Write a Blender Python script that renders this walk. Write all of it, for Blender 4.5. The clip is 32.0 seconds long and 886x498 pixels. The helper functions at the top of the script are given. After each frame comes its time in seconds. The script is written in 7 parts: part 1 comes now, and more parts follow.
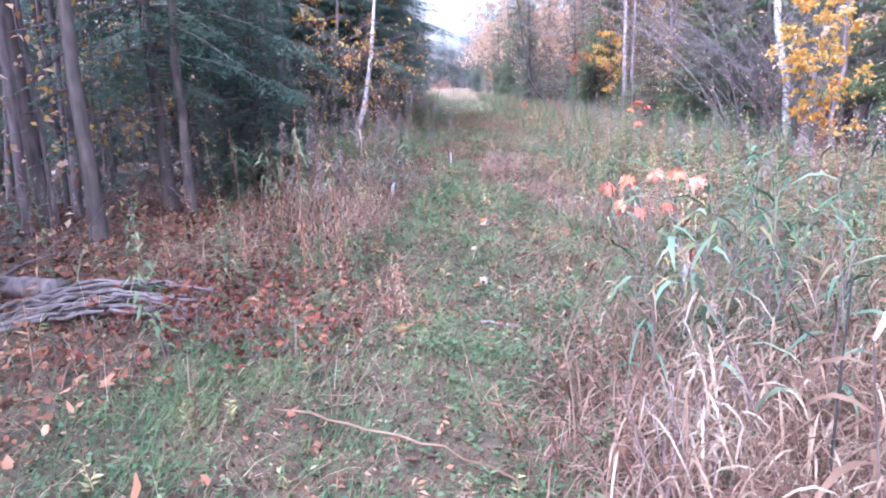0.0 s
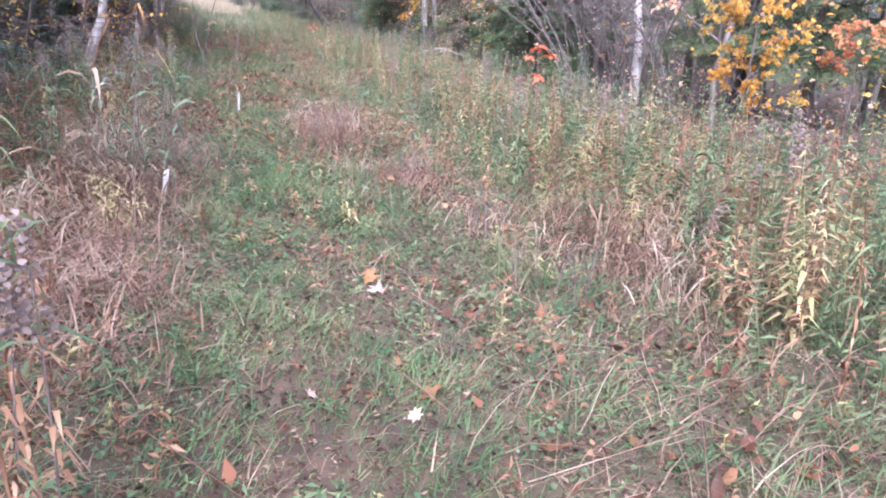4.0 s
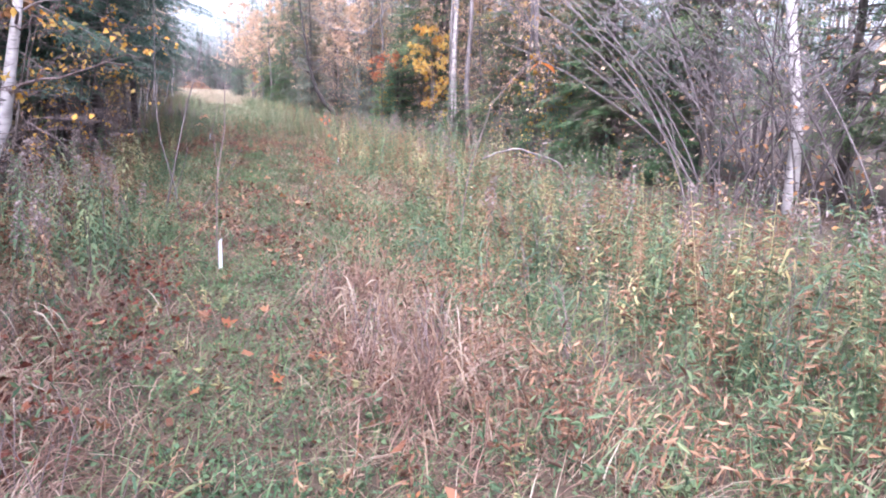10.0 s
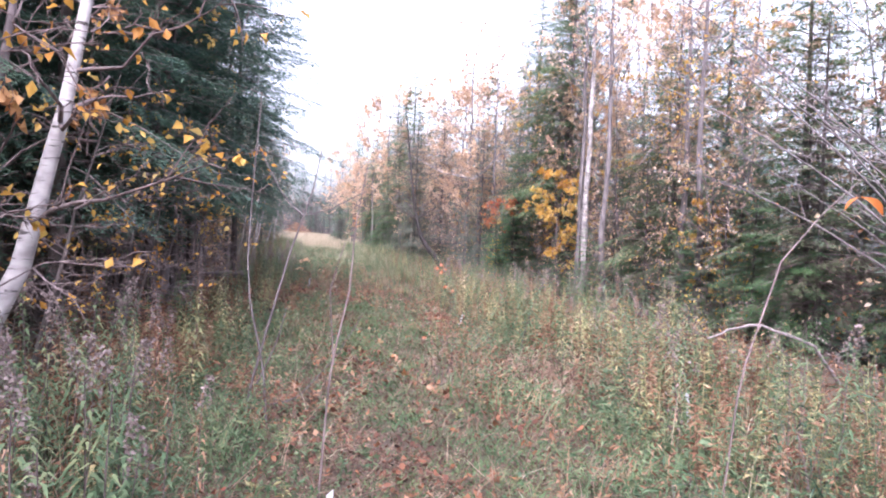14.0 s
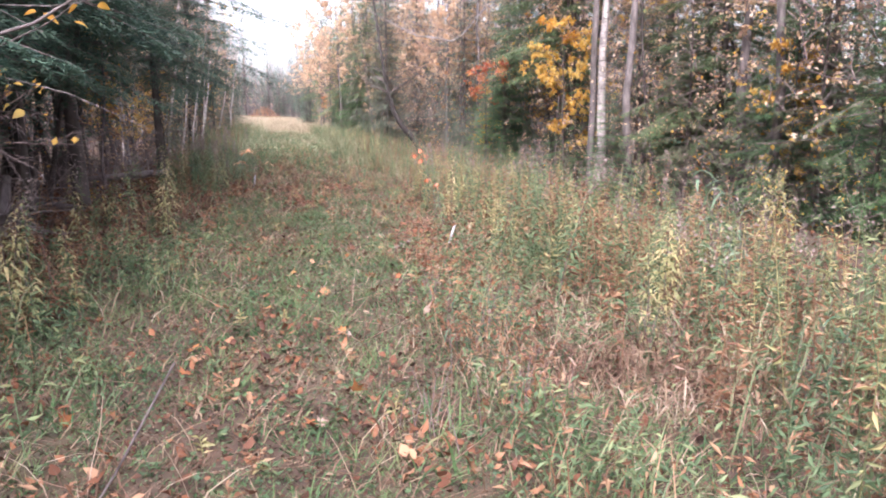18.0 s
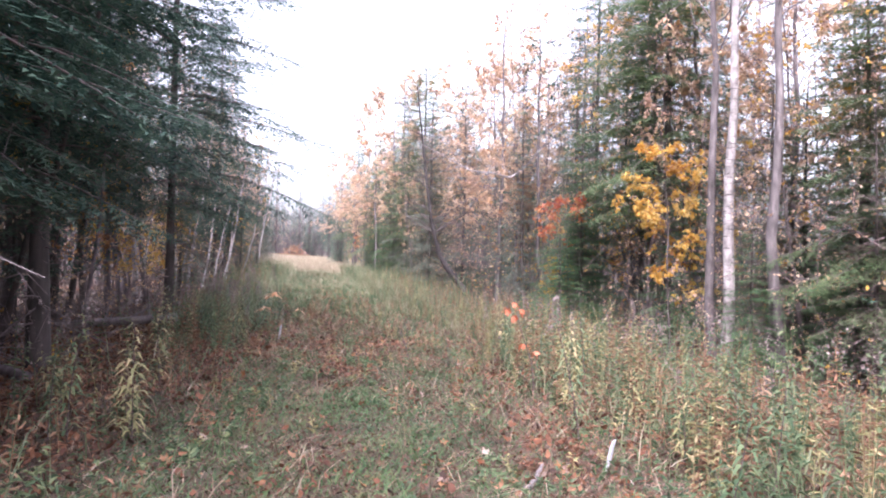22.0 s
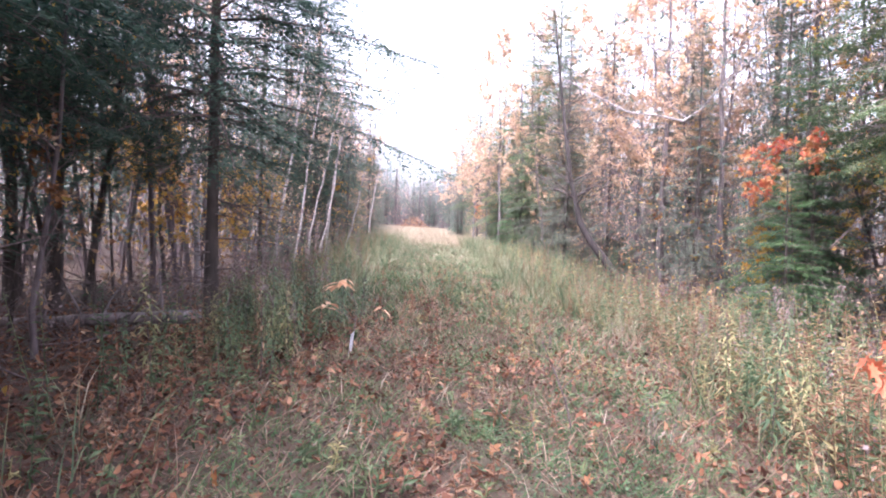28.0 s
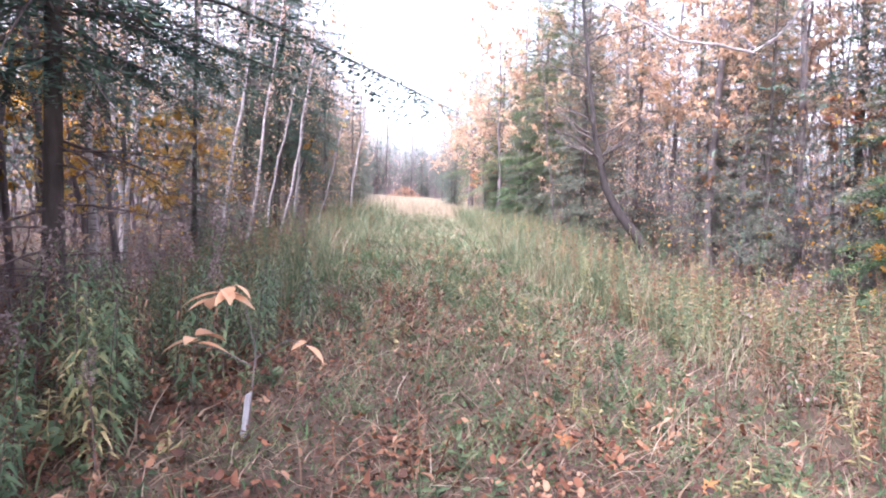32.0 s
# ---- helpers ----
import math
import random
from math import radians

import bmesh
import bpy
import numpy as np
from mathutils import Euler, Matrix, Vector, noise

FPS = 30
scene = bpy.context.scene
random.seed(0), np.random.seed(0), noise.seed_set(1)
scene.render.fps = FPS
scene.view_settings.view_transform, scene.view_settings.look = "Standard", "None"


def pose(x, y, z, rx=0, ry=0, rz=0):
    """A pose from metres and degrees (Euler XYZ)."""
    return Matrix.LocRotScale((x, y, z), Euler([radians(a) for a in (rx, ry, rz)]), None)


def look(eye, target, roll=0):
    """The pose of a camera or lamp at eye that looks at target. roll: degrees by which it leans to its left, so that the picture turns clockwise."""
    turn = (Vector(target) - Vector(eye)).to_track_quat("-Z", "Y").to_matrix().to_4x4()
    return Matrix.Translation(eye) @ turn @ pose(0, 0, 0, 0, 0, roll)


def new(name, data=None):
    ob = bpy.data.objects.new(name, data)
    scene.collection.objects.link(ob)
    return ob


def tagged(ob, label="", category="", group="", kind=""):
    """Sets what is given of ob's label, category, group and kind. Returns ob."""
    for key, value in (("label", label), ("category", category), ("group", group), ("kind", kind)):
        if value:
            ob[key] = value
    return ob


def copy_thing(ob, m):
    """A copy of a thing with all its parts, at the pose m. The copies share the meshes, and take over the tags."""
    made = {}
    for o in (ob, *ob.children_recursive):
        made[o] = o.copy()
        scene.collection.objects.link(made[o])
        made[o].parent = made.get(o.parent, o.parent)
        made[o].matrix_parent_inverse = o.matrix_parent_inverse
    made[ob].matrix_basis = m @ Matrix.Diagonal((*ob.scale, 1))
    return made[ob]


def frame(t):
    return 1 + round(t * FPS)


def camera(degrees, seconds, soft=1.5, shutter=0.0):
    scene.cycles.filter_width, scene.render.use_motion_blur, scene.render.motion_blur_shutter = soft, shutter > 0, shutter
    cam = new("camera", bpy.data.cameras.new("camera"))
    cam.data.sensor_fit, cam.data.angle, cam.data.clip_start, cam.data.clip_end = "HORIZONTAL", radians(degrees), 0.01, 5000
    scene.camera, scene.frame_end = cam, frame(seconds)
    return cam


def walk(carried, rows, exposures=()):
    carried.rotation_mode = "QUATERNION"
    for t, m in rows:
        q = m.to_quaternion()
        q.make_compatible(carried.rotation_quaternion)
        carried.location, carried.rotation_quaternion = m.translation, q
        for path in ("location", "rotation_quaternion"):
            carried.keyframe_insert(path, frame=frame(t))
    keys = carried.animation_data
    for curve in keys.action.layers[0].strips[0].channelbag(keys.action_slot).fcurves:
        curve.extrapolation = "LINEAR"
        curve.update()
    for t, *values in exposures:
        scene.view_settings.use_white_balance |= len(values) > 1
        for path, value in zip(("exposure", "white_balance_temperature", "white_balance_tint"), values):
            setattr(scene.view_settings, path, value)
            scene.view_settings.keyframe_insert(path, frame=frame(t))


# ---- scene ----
cam = camera(64.2, 32.0, 2.0)

PATH = [
    (0, (0.621, 0.57, 1.462), (0.467, 2.519, 1.037), -2.5),
    (0.5, (0.562, 1.044, 1.507), (0.391, 2.974, 1.01), 1.7),
    (1, (0.41, 1.549, 1.487), (0.257, 3.484, 1.004), -1.5),
    (1.5, (0.366, 2.054, 1.495), (0.313, 3.96, 0.89), 1.7),
    (2, (0.221, 2.491, 1.484), (0.165, 4.378, 0.823), 3.5),
    (2.5, (0.171, 2.934, 1.492), (0.206, 4.807, 0.792), 2.1),
    (3, (0.106, 3.376, 1.508), (0.118, 5.265, 0.851), 7.9),
    (3.5, (-0.234, 4.048, 1.492), (0.271, 5.87, 0.839), 2.7),
    (5.5, (0.329, 6.175, 1.54), (0.553, 8.101, 1.049), 4.6),
    (6, (0.267, 6.593, 1.494), (0.271, 8.529, 0.993), 4.6),
    (6.5, (0.082, 7.055, 1.462), (0.064, 8.989, 0.953), 1.2),
    (7, (0.021, 7.415, 1.468), (-0.097, 9.342, 0.945), 1.8),
    (7.5, (-0.008, 7.703, 1.451), (-0.346, 9.605, 0.934), 0.2),
    (8, (-0.06, 8.107, 1.439), (-0.073, 10.006, 0.809), 0.9),
    (8.5, (-0.103, 8.453, 1.452), (0.141, 10.272, 0.658), 4.2),
    (9, (-0.078, 8.869, 1.47), (0.292, 10.734, 0.848), 3.9),
    (9.5, (-0.056, 9.307, 1.476), (0.369, 11.196, 0.975), 1.6),
    (10, (-0.023, 9.718, 1.541), (0.481, 11.609, 1.128), 0.9),
    (10.5, (0.014, 9.936, 1.511), (0.417, 11.882, 1.287), 4.2),
    (11, (0.02, 10.376, 1.527), (0.344, 12.34, 1.327), 3.6),
    (11.5, (-0.075, 10.808, 1.568), (0.271, 12.772, 1.406), 2.8),
    (12, (-0.133, 11.283, 1.542), (0.084, 13.27, 1.475), 3.2),
    (12.5, (-0.241, 11.765, 1.513), (-0.134, 13.762, 1.479), 0.3),
    (13, (-0.327, 12.185, 1.518), (-0.032, 14.162, 1.46), 0.5),
    (13.5, (-0.309, 12.596, 1.53), (-0.02, 14.575, 1.53), 2.4),
    (14, (-0.342, 12.981, 1.507), (-0.075, 14.963, 1.497), 2.5),
    (14.5, (-0.317, 13.501, 1.547), (-0.053, 15.482, 1.462), 3.0),
    (16.5, (0.04, 15.908, 1.464), (0.331, 17.871, 1.22), 3.8),
    (17, (0.122, 16.292, 1.472), (0.275, 18.26, 1.156), 3.0),
    (17.5, (0.172, 16.757, 1.521), (0.328, 18.729, 1.228), -1.1),
    (18, (0.23, 17.139, 1.52), (0.549, 19.082, 1.17), -0.3),
    (18.5, (0.179, 17.586, 1.538), (0.49, 19.532, 1.195), 0.8),
    (19, (0.062, 18.053, 1.544), (0.265, 20.035, 1.364), -3.6),
    (19.5, (-0.011, 18.513, 1.504), (0.023, 20.506, 1.346), -0.9),
    (20, (-0.061, 18.96, 1.506), (-0.109, 20.949, 1.303), 2.2),
    (20.5, (-0.179, 19.453, 1.575), (-0.182, 21.452, 1.49), -1.8),
    (21, (-0.221, 19.886, 1.535), (-0.179, 21.886, 1.506), -0.0),
    (21.5, (-0.2, 20.342, 1.488), (-0.193, 22.342, 1.515), 1.1),
    (22, (-0.166, 20.83, 1.506), (0.092, 22.812, 1.555), 1.3),
    (22.5, (-0.05, 21.306, 1.486), (0.307, 23.273, 1.511), 2.9),
    (23, (0.093, 21.705, 1.459), (0.434, 23.674, 1.397), 4.0),
    (23.5, (0.173, 22.102, 1.514), (0.41, 24.087, 1.438), 3.5),
    (24, (0.175, 22.494, 1.517), (0.044, 24.488, 1.419), 5.9),
    (24.5, (0.003, 22.941, 1.466), (-0.362, 24.899, 1.283), 4.1),
    (25, (-0.208, 23.374, 1.433), (-0.496, 25.348, 1.294), 4.6),
    (25.5, (-0.337, 23.818, 1.492), (-0.606, 25.792, 1.318), 3.9),
    (26, (-0.393, 24.246, 1.458), (-0.54, 26.239, 1.37), 1.6),
    (26.5, (-0.428, 24.627, 1.408), (-0.351, 26.625, 1.37), -0.5),
    (28.5, (0.015, 26.562, 1.523), (-0.109, 28.558, 1.485), 1.8),
    (29, (-0.075, 27.081, 1.51), (-0.163, 29.079, 1.469), 0.2),
    (29.5, (-0.073, 27.618, 1.519), (-0.107, 29.616, 1.435), 1.0),
    (30, (-0.1, 28.144, 1.469), (-0.122, 30.141, 1.357), 2.2),
    (30.5, (-0.105, 28.679, 1.486), (-0.059, 30.673, 1.336), 0.9),
    (31, (-0.14, 29.235, 1.506), (-0.145, 31.229, 1.358), 4.3),
    (31.5, (-0.159, 29.713, 1.473), (-0.28, 31.704, 1.331), 3.5),
    (32, (-0.192, 30.179, 1.461), (-0.253, 32.174, 1.342), 1.9),
]
walk(cam, [(t, look(eye, target, roll)) for t, eye, target, roll in PATH],
     [(0.0, 2.48, 5100, 27), (3.0, 2.44, 5450, 22), (6.0, 2.45, 5600, 21), (8.0, 2.40, 5450, 23), (9.0, 2.56, 5500, 23), (10.0, 2.52, 5600, 22), (13.0, 2.37, 5700, 24), (18.0, 2.42, 6250, 20), (20.5, 2.60, 5950, 25), (22.0, 2.40, 5950, 24), (24.0, 2.42, 5950, 24), (25.0, 2.60, 5950, 24), (29.0, 2.74, 5900, 26), (32.0, 2.78, 5850, 26)])

# ---- light ----
world = bpy.data.worlds.new("sky_world")
scene.world = world
world.use_nodes = True
wn = world.node_tree.nodes
wl = world.node_tree.links
sky_tex = wn.new("ShaderNodeTexSky")
sky_tex.sky_type = "NISHITA"
sky_tex.sun_disc = False
sky_tex.sun_elevation = radians(48)
sky_tex.sun_rotation = radians(202)
sky_tex.dust_density = 6.0
sky_tex.air_density = 1.0
sky_tex.ozone_density = 1.0
wn["Background"].inputs["Strength"].default_value = 0.15
veil = wn.new("ShaderNodeHueSaturation")
veil.inputs["Saturation"].default_value = 0.3
wl.new(sky_tex.outputs["Color"], veil.inputs["Color"])
wl.new(veil.outputs["Color"], wn["Background"].inputs["Color"])

sun_data = bpy.data.lights.new("sun", "SUN")
sun_data.energy = 0.6
sun_data.angle = radians(50)
sun_data.color = (1.0, 0.93, 0.84)
sun = new("sun", sun_data)
# a veiled sun high behind the walker
sun.matrix_world = look((-4, -10, 13), (0, 0, 0))


# ---- the lie of the land ----
CENTRE_Y = np.array([-400, 0, 10, 20, 30, 40, 62, 85, 110, 500.0])
CENTRE_X = np.array([10, 0.3, 0.2, 0.1, -0.1, -0.6, -1.8, -4.0, -6.4, -40.0])


PROFILE_Y = np.array([0, 8, 12, 14, 16.7, 20, 24, 27, 31, 34.0])
PROFILE_Z = np.array([0, 0, -0.02, -0.07, -0.12, -0.05, 0.04, 0.07, 0.03, 0.0])


def centre(y):
    return np.interp(y, CENTRE_Y, CENTRE_X)


def ground_z(x, y):
    """Height of the ground: level along the walk, rising gently beyond it, with a slight cross fall."""
    x, y = np.asarray(x, float), np.asarray(y, float)
    rise = np.clip(y - 33, 0, None)
    z = 0.026 * rise * np.clip(rise / 14, 0, 1)
    z = np.where(y > 122, 0.026 * 89 + (y - 122) * 0.004, z)
    z = z + np.interp(y, PROFILE_Y, PROFILE_Z)
    d = x - centre(y)
    z = z - 0.030 * np.clip(d, -4, 4)
    z = z + 0.022 * np.sin(x * 2.3 + 1.1 * np.sin(y * 0.9)) + 0.018 * np.sin(y * 1.9 + x * 0.7) + 0.01 * np.sin(x * 5.1 + y * 4.3)
    z = z + 0.16 * np.clip(np.abs(d) - 4, 0, 3) / 3 * (0.5 + 0.5 * np.sin(y * 0.35 + x))
    return z


def gz(x, y):
    return float(ground_z(x, y))


# ---- mesh helpers ----
def solid(name, verts, faces, material, smooth=False):
    """A mesh from an array of points and a list of arrays of equal-sided faces."""
    me = bpy.data.meshes.new(name)
    verts = np.asarray(verts, np.float32).reshape(-1, 3)
    loops = np.concatenate([np.asarray(f, np.int32).ravel() for f in faces])
    counts = np.concatenate([np.full(len(f), np.shape(f)[1], np.int32) for f in faces])
    me.vertices.add(len(verts))
    me.vertices.foreach_set("co", verts.ravel())
    me.loops.add(len(loops))
    me.loops.foreach_set("vertex_index", loops)
    me.polygons.add(len(counts))
    me.polygons.foreach_set("loop_start", np.r_[0, np.cumsum(counts)[:-1]].astype(np.int32))
    if smooth:
        me.polygons.foreach_set("use_smooth", np.ones(len(counts), bool))
    me.update(calc_edges=True)
    for m in material if isinstance(material, (list, tuple)) else [material]:
        me.materials.append(m)
    return me


class Heap:
    """Collects pieces of one mesh."""

    def __init__(self):
        self.v, self.f, self.n = [], {3: [], 4: []}, 0

    def add(self, verts, *faces):
        verts = np.asarray(verts, float).reshape(-1, 3)
        for f in faces:
            f = np.asarray(f, int)
            self.f[f.shape[1]].append(f + self.n)
        self.v.append(verts)
        self.n += len(verts)
        return self

    def mesh(self, name, material, smooth=False):
        faces = [np.concatenate(f) for f in self.f.values() if f]
        return solid(name, np.concatenate(self.v), faces, material, smooth)


def unit(a):
    a = np.asarray(a, float)
    return a / np.maximum(np.linalg.norm(a, axis=-1, keepdims=True), 1e-9)


def tubes(paths, radii, sides=5, squash=None):
    """Many tapered tubes at once. paths: n x k x 3, radii: n x k. Returns points and quads."""
    paths, radii = np.asarray(paths, float), np.asarray(radii, float)
    if paths.ndim == 2:
        paths, radii = paths[None], radii[None]
    n, k, _ = paths.shape
    way = unit(np.gradient(paths, axis=1))
    ref = np.where(np.abs(unit(paths[:, -1] - paths[:, 0])[:, 2:]) > 0.8, [[1.0, 0.2, 0]], [[0, 0.1, 1.0]])
    u = unit(np.cross(way, ref[:, None]))
    v = np.cross(way, u)
    a = np.linspace(0, 2 * np.pi, sides, endpoint=False)
    ring = u[:, :, None] * np.cos(a)[:, None] + v[:, :, None] * np.sin(a)[:, None]
    pts = paths[:, :, None] + ring * radii[:, :, None, None]
    i, j = np.meshgrid(np.arange(k - 1), np.arange(sides), indexing="ij")
    one = np.stack([i * sides + j, i * sides + (j + 1) % sides, (i + 1) * sides + (j + 1) % sides, (i + 1) * sides + j], -1).reshape(-1, 4)
    quads = (one[None] + (np.arange(n) * k * sides)[:, None, None]).reshape(-1, 4)
    return pts.reshape(-1, 3), quads


def leaf_blades(at, way, size, width=0.45, fold=0.25, rng=None):
    """Small folded leaves of two triangles: n points, directions and lengths."""
    at, way, size = np.asarray(at, float), unit(way), np.asarray(size, float)[:, None]
    side = unit(np.cross(way, rng.normal(size=at.shape) + [0, 0, 0.8]))
    up = np.cross(side, way)
    mid = at + way * size * 0.45
    left, right = mid + side * size * width / 2 + up * size * fold * 0.5, mid - side * size * width / 2 + up * size * fold * 0.5
    tip = at + way * size - up * size * 0.12
    pts = np.stack([at, left, tip, right], 1).reshape(-1, 3)
    base = (np.arange(len(at)) * 4)[:, None]
    return pts, np.concatenate([base + [0, 2, 1], base + [0, 3, 2]])


def needle_sprays(at, rng, lo, hi, needle, per=11, flat=0.35):
    """Short feathered evergreen twigs at n points: per needles each, thin triangles."""
    way = unit(rng.normal(size=at.shape) * [1, 1, flat] - [0, 0, 0.25])
    ln = rng.uniform(lo, hi, len(at))
    own = np.repeat(np.arange(len(at)), per)
    u = np.tile(np.linspace(0, 1, per), len(at))
    foot = at[own] + way[own] * (ln[own] * u)[:, None]
    out = unit(np.cross(way[own], rng.normal(size=foot.shape) * 0.4 + [0, 0, 1.0])) * rng.choice([-1, 1], len(own))[:, None]
    tip = foot + unit(way[own] * 0.8 + out) * (needle * rng.uniform(0.6, 1.3, len(own)))[:, None]
    wd = way[own] * needle * 0.2
    return np.stack([foot - wd, foot + wd, tip], 1).reshape(-1, 3), (np.arange(len(own)) * 3)[:, None] + [0, 1, 2]


def grass_blades(xy, height, width, lean, curl, rng, steps=2, root=None):
    """Bent grass blades that stand on the ground. All arrays have one entry per blade."""
    n = len(xy)
    a = rng.uniform(0, 2 * np.pi, n)
    way = np.stack([np.cos(a), np.sin(a), np.zeros(n)], -1)
    side = np.stack([-np.sin(a + 0.6), np.cos(a + 0.6), np.zeros(n)], -1)
    z = ground_z(xy[:, 0], xy[:, 1]) - 0.01 if root is None else root
    foot = np.c_[xy, z]
    rows = []
    for s in np.linspace(0, 1, steps + 1):
        p = foot + way * (height * (lean * s + curl * s**2.2))[:, None]
        p[:, 2] += height * (s - 0.42 * curl * s**2.6)
        w = (width * (1 - s**1.6) * 0.5)[:, None]
        rows += [p + side * w, p - side * w] if s < 1 else [p]
    pts = np.stack(rows, 1)
    k = pts.shape[1]
    base = (np.arange(n) * k)[:, None]
    quads = [base + [2 * i, 2 * i + 1, 2 * i + 3, 2 * i + 2] for i in range(steps - 1)]
    tris = base + [2 * steps - 2, 2 * steps - 1, 2 * steps]
    return (pts.reshape(-1, 3), tris, *([np.concatenate(quads)] if quads else []))


def arching_leaves(at, way, size, width, droop, rng):
    """Long narrow blades of four quads that leave a stalk and bend over."""
    at, way = np.asarray(at, float), unit(way)
    size, droop = np.asarray(size, float)[:, None], np.asarray(droop, float)[:, None]
    side = unit(np.cross(way, [0, 0, 1.0]) + rng.normal(0, 0.25, at.shape))
    rows = []
    for s, w in ((0, 0.35), (0.25, 0.9), (0.5, 1.0), (0.78, 0.6), (1.0, 0.06)):
        p = at + way * size * s - [0, 0, 1] * droop * size * s**2.2
        rows += [p + side * width * w / 2, p - side * width * w / 2]
    base = (np.arange(len(at)) * 10)[:, None]
    return np.stack(rows, 1).reshape(-1, 3), np.concatenate([base + [2 * i, 2 * i + 1, 2 * i + 3, 2 * i + 2] for i in range(4)])


def thing(name, label, category, group="", kind="", at=(0, 0, 0), turn=0.0):
    ob = new(name)
    ob.empty_display_size = 0.2
    ob.matrix_world = pose(*at, 0, 0, turn)
    return tagged(ob, label, category, group, kind)


MASSES = {"branchwork", "boughwork", "needles", "snag_growth", "foliage", "plume", "blade_tuft", "twigwork"}


def part(name, mesh, parent, label=""):
    ob = new(name, mesh)
    ob.parent = parent
    return tagged(ob, label, kind="stuff" if name in MASSES else "")


def spot(ob, x, y, turn=0.0, size=1.0, tilt=(0, 0), sink=0.02, tall=1.0):
    """Pose for a copy that stands on the ground."""
    return pose(x, y, gz(x, y) - sink, tilt[0], tilt[1], 0) @ pose(0, 0, 0, 0, 0, turn) @ Matrix.Diagonal((size, size, size * tall, 1))


# ---- materials ----
def nodes_of(name):
    m = bpy.data.materials.new(name)
    m.use_nodes = True
    nt = m.node_tree
    return m, nt.nodes, nt.links, nt.nodes["Principled BSDF"], nt.nodes["Material Output"]


def ramp(nodes, stops):
    r = nodes.new("ShaderNodeValToRGB")
    e = r.color_ramp.elements
    while len(e) < len(stops):
        e.new(0.5)
    for el, (p, c) in zip(e, stops):
        el.position, el.color = p, (*c, 1)
    return r


def leafy(name, colours, see_through=0.3, rough=0.6, scatter=1.0, random="island"):
    """Foliage: the colour changes from leaf to leaf and with a coarse noise; light shines through."""
    m, nodes, links, bsdf, out = nodes_of(name)
    if random == "island":
        src = nodes.new("ShaderNodeNewGeometry").outputs["Random Per Island"]
    else:
        src = nodes.new("ShaderNodeObjectInfo").outputs["Random"]
    geo = nodes.new("ShaderNodeNewGeometry")
    noi = nodes.new("ShaderNodeTexNoise")
    noi.inputs["Scale"].default_value = scatter
    links.new(geo.outputs["Position"], noi.inputs["Vector"])
    mix = nodes.new("ShaderNodeMath")
    mix.operation = "MULTIPLY_ADD"
    mix.inputs[1].default_value = 0.55
    links.new(src, mix.inputs[0])
    off = nodes.new("ShaderNodeMath")
    off.operation = "MULTIPLY_ADD"
    off.inputs[1].default_value, off.inputs[2].default_value = 1.5, -0.52
    links.new(noi.outputs["Fac"], off.inputs[0])
    links.new(off.outputs[0], mix.inputs[2])
    n = len(colours)
    r = ramp(nodes, [((i + 0.5) / n, c) for i, c in enumerate(colours)])
    links.new(mix.outputs[0], r.inputs["Fac"])
    links.new(r.outputs["Color"], bsdf.inputs["Base Color"])
    bsdf.inputs["Roughness"].default_value = rough
    bsdf.inputs["Specular IOR Level"].default_value = 0.3
    if see_through:
        tr = nodes.new("ShaderNodeBsdfTranslucent")
        links.new(r.outputs["Color"], tr.inputs["Color"])
        mx = nodes.new("ShaderNodeMixShader")
        mx.inputs["Fac"].default_value = see_through
        links.new(bsdf.outputs[0], mx.inputs[1])
        links.new(tr.outputs[0], mx.inputs[2])
        links.new(mx.outputs[0], out.inputs["Surface"])
    return m


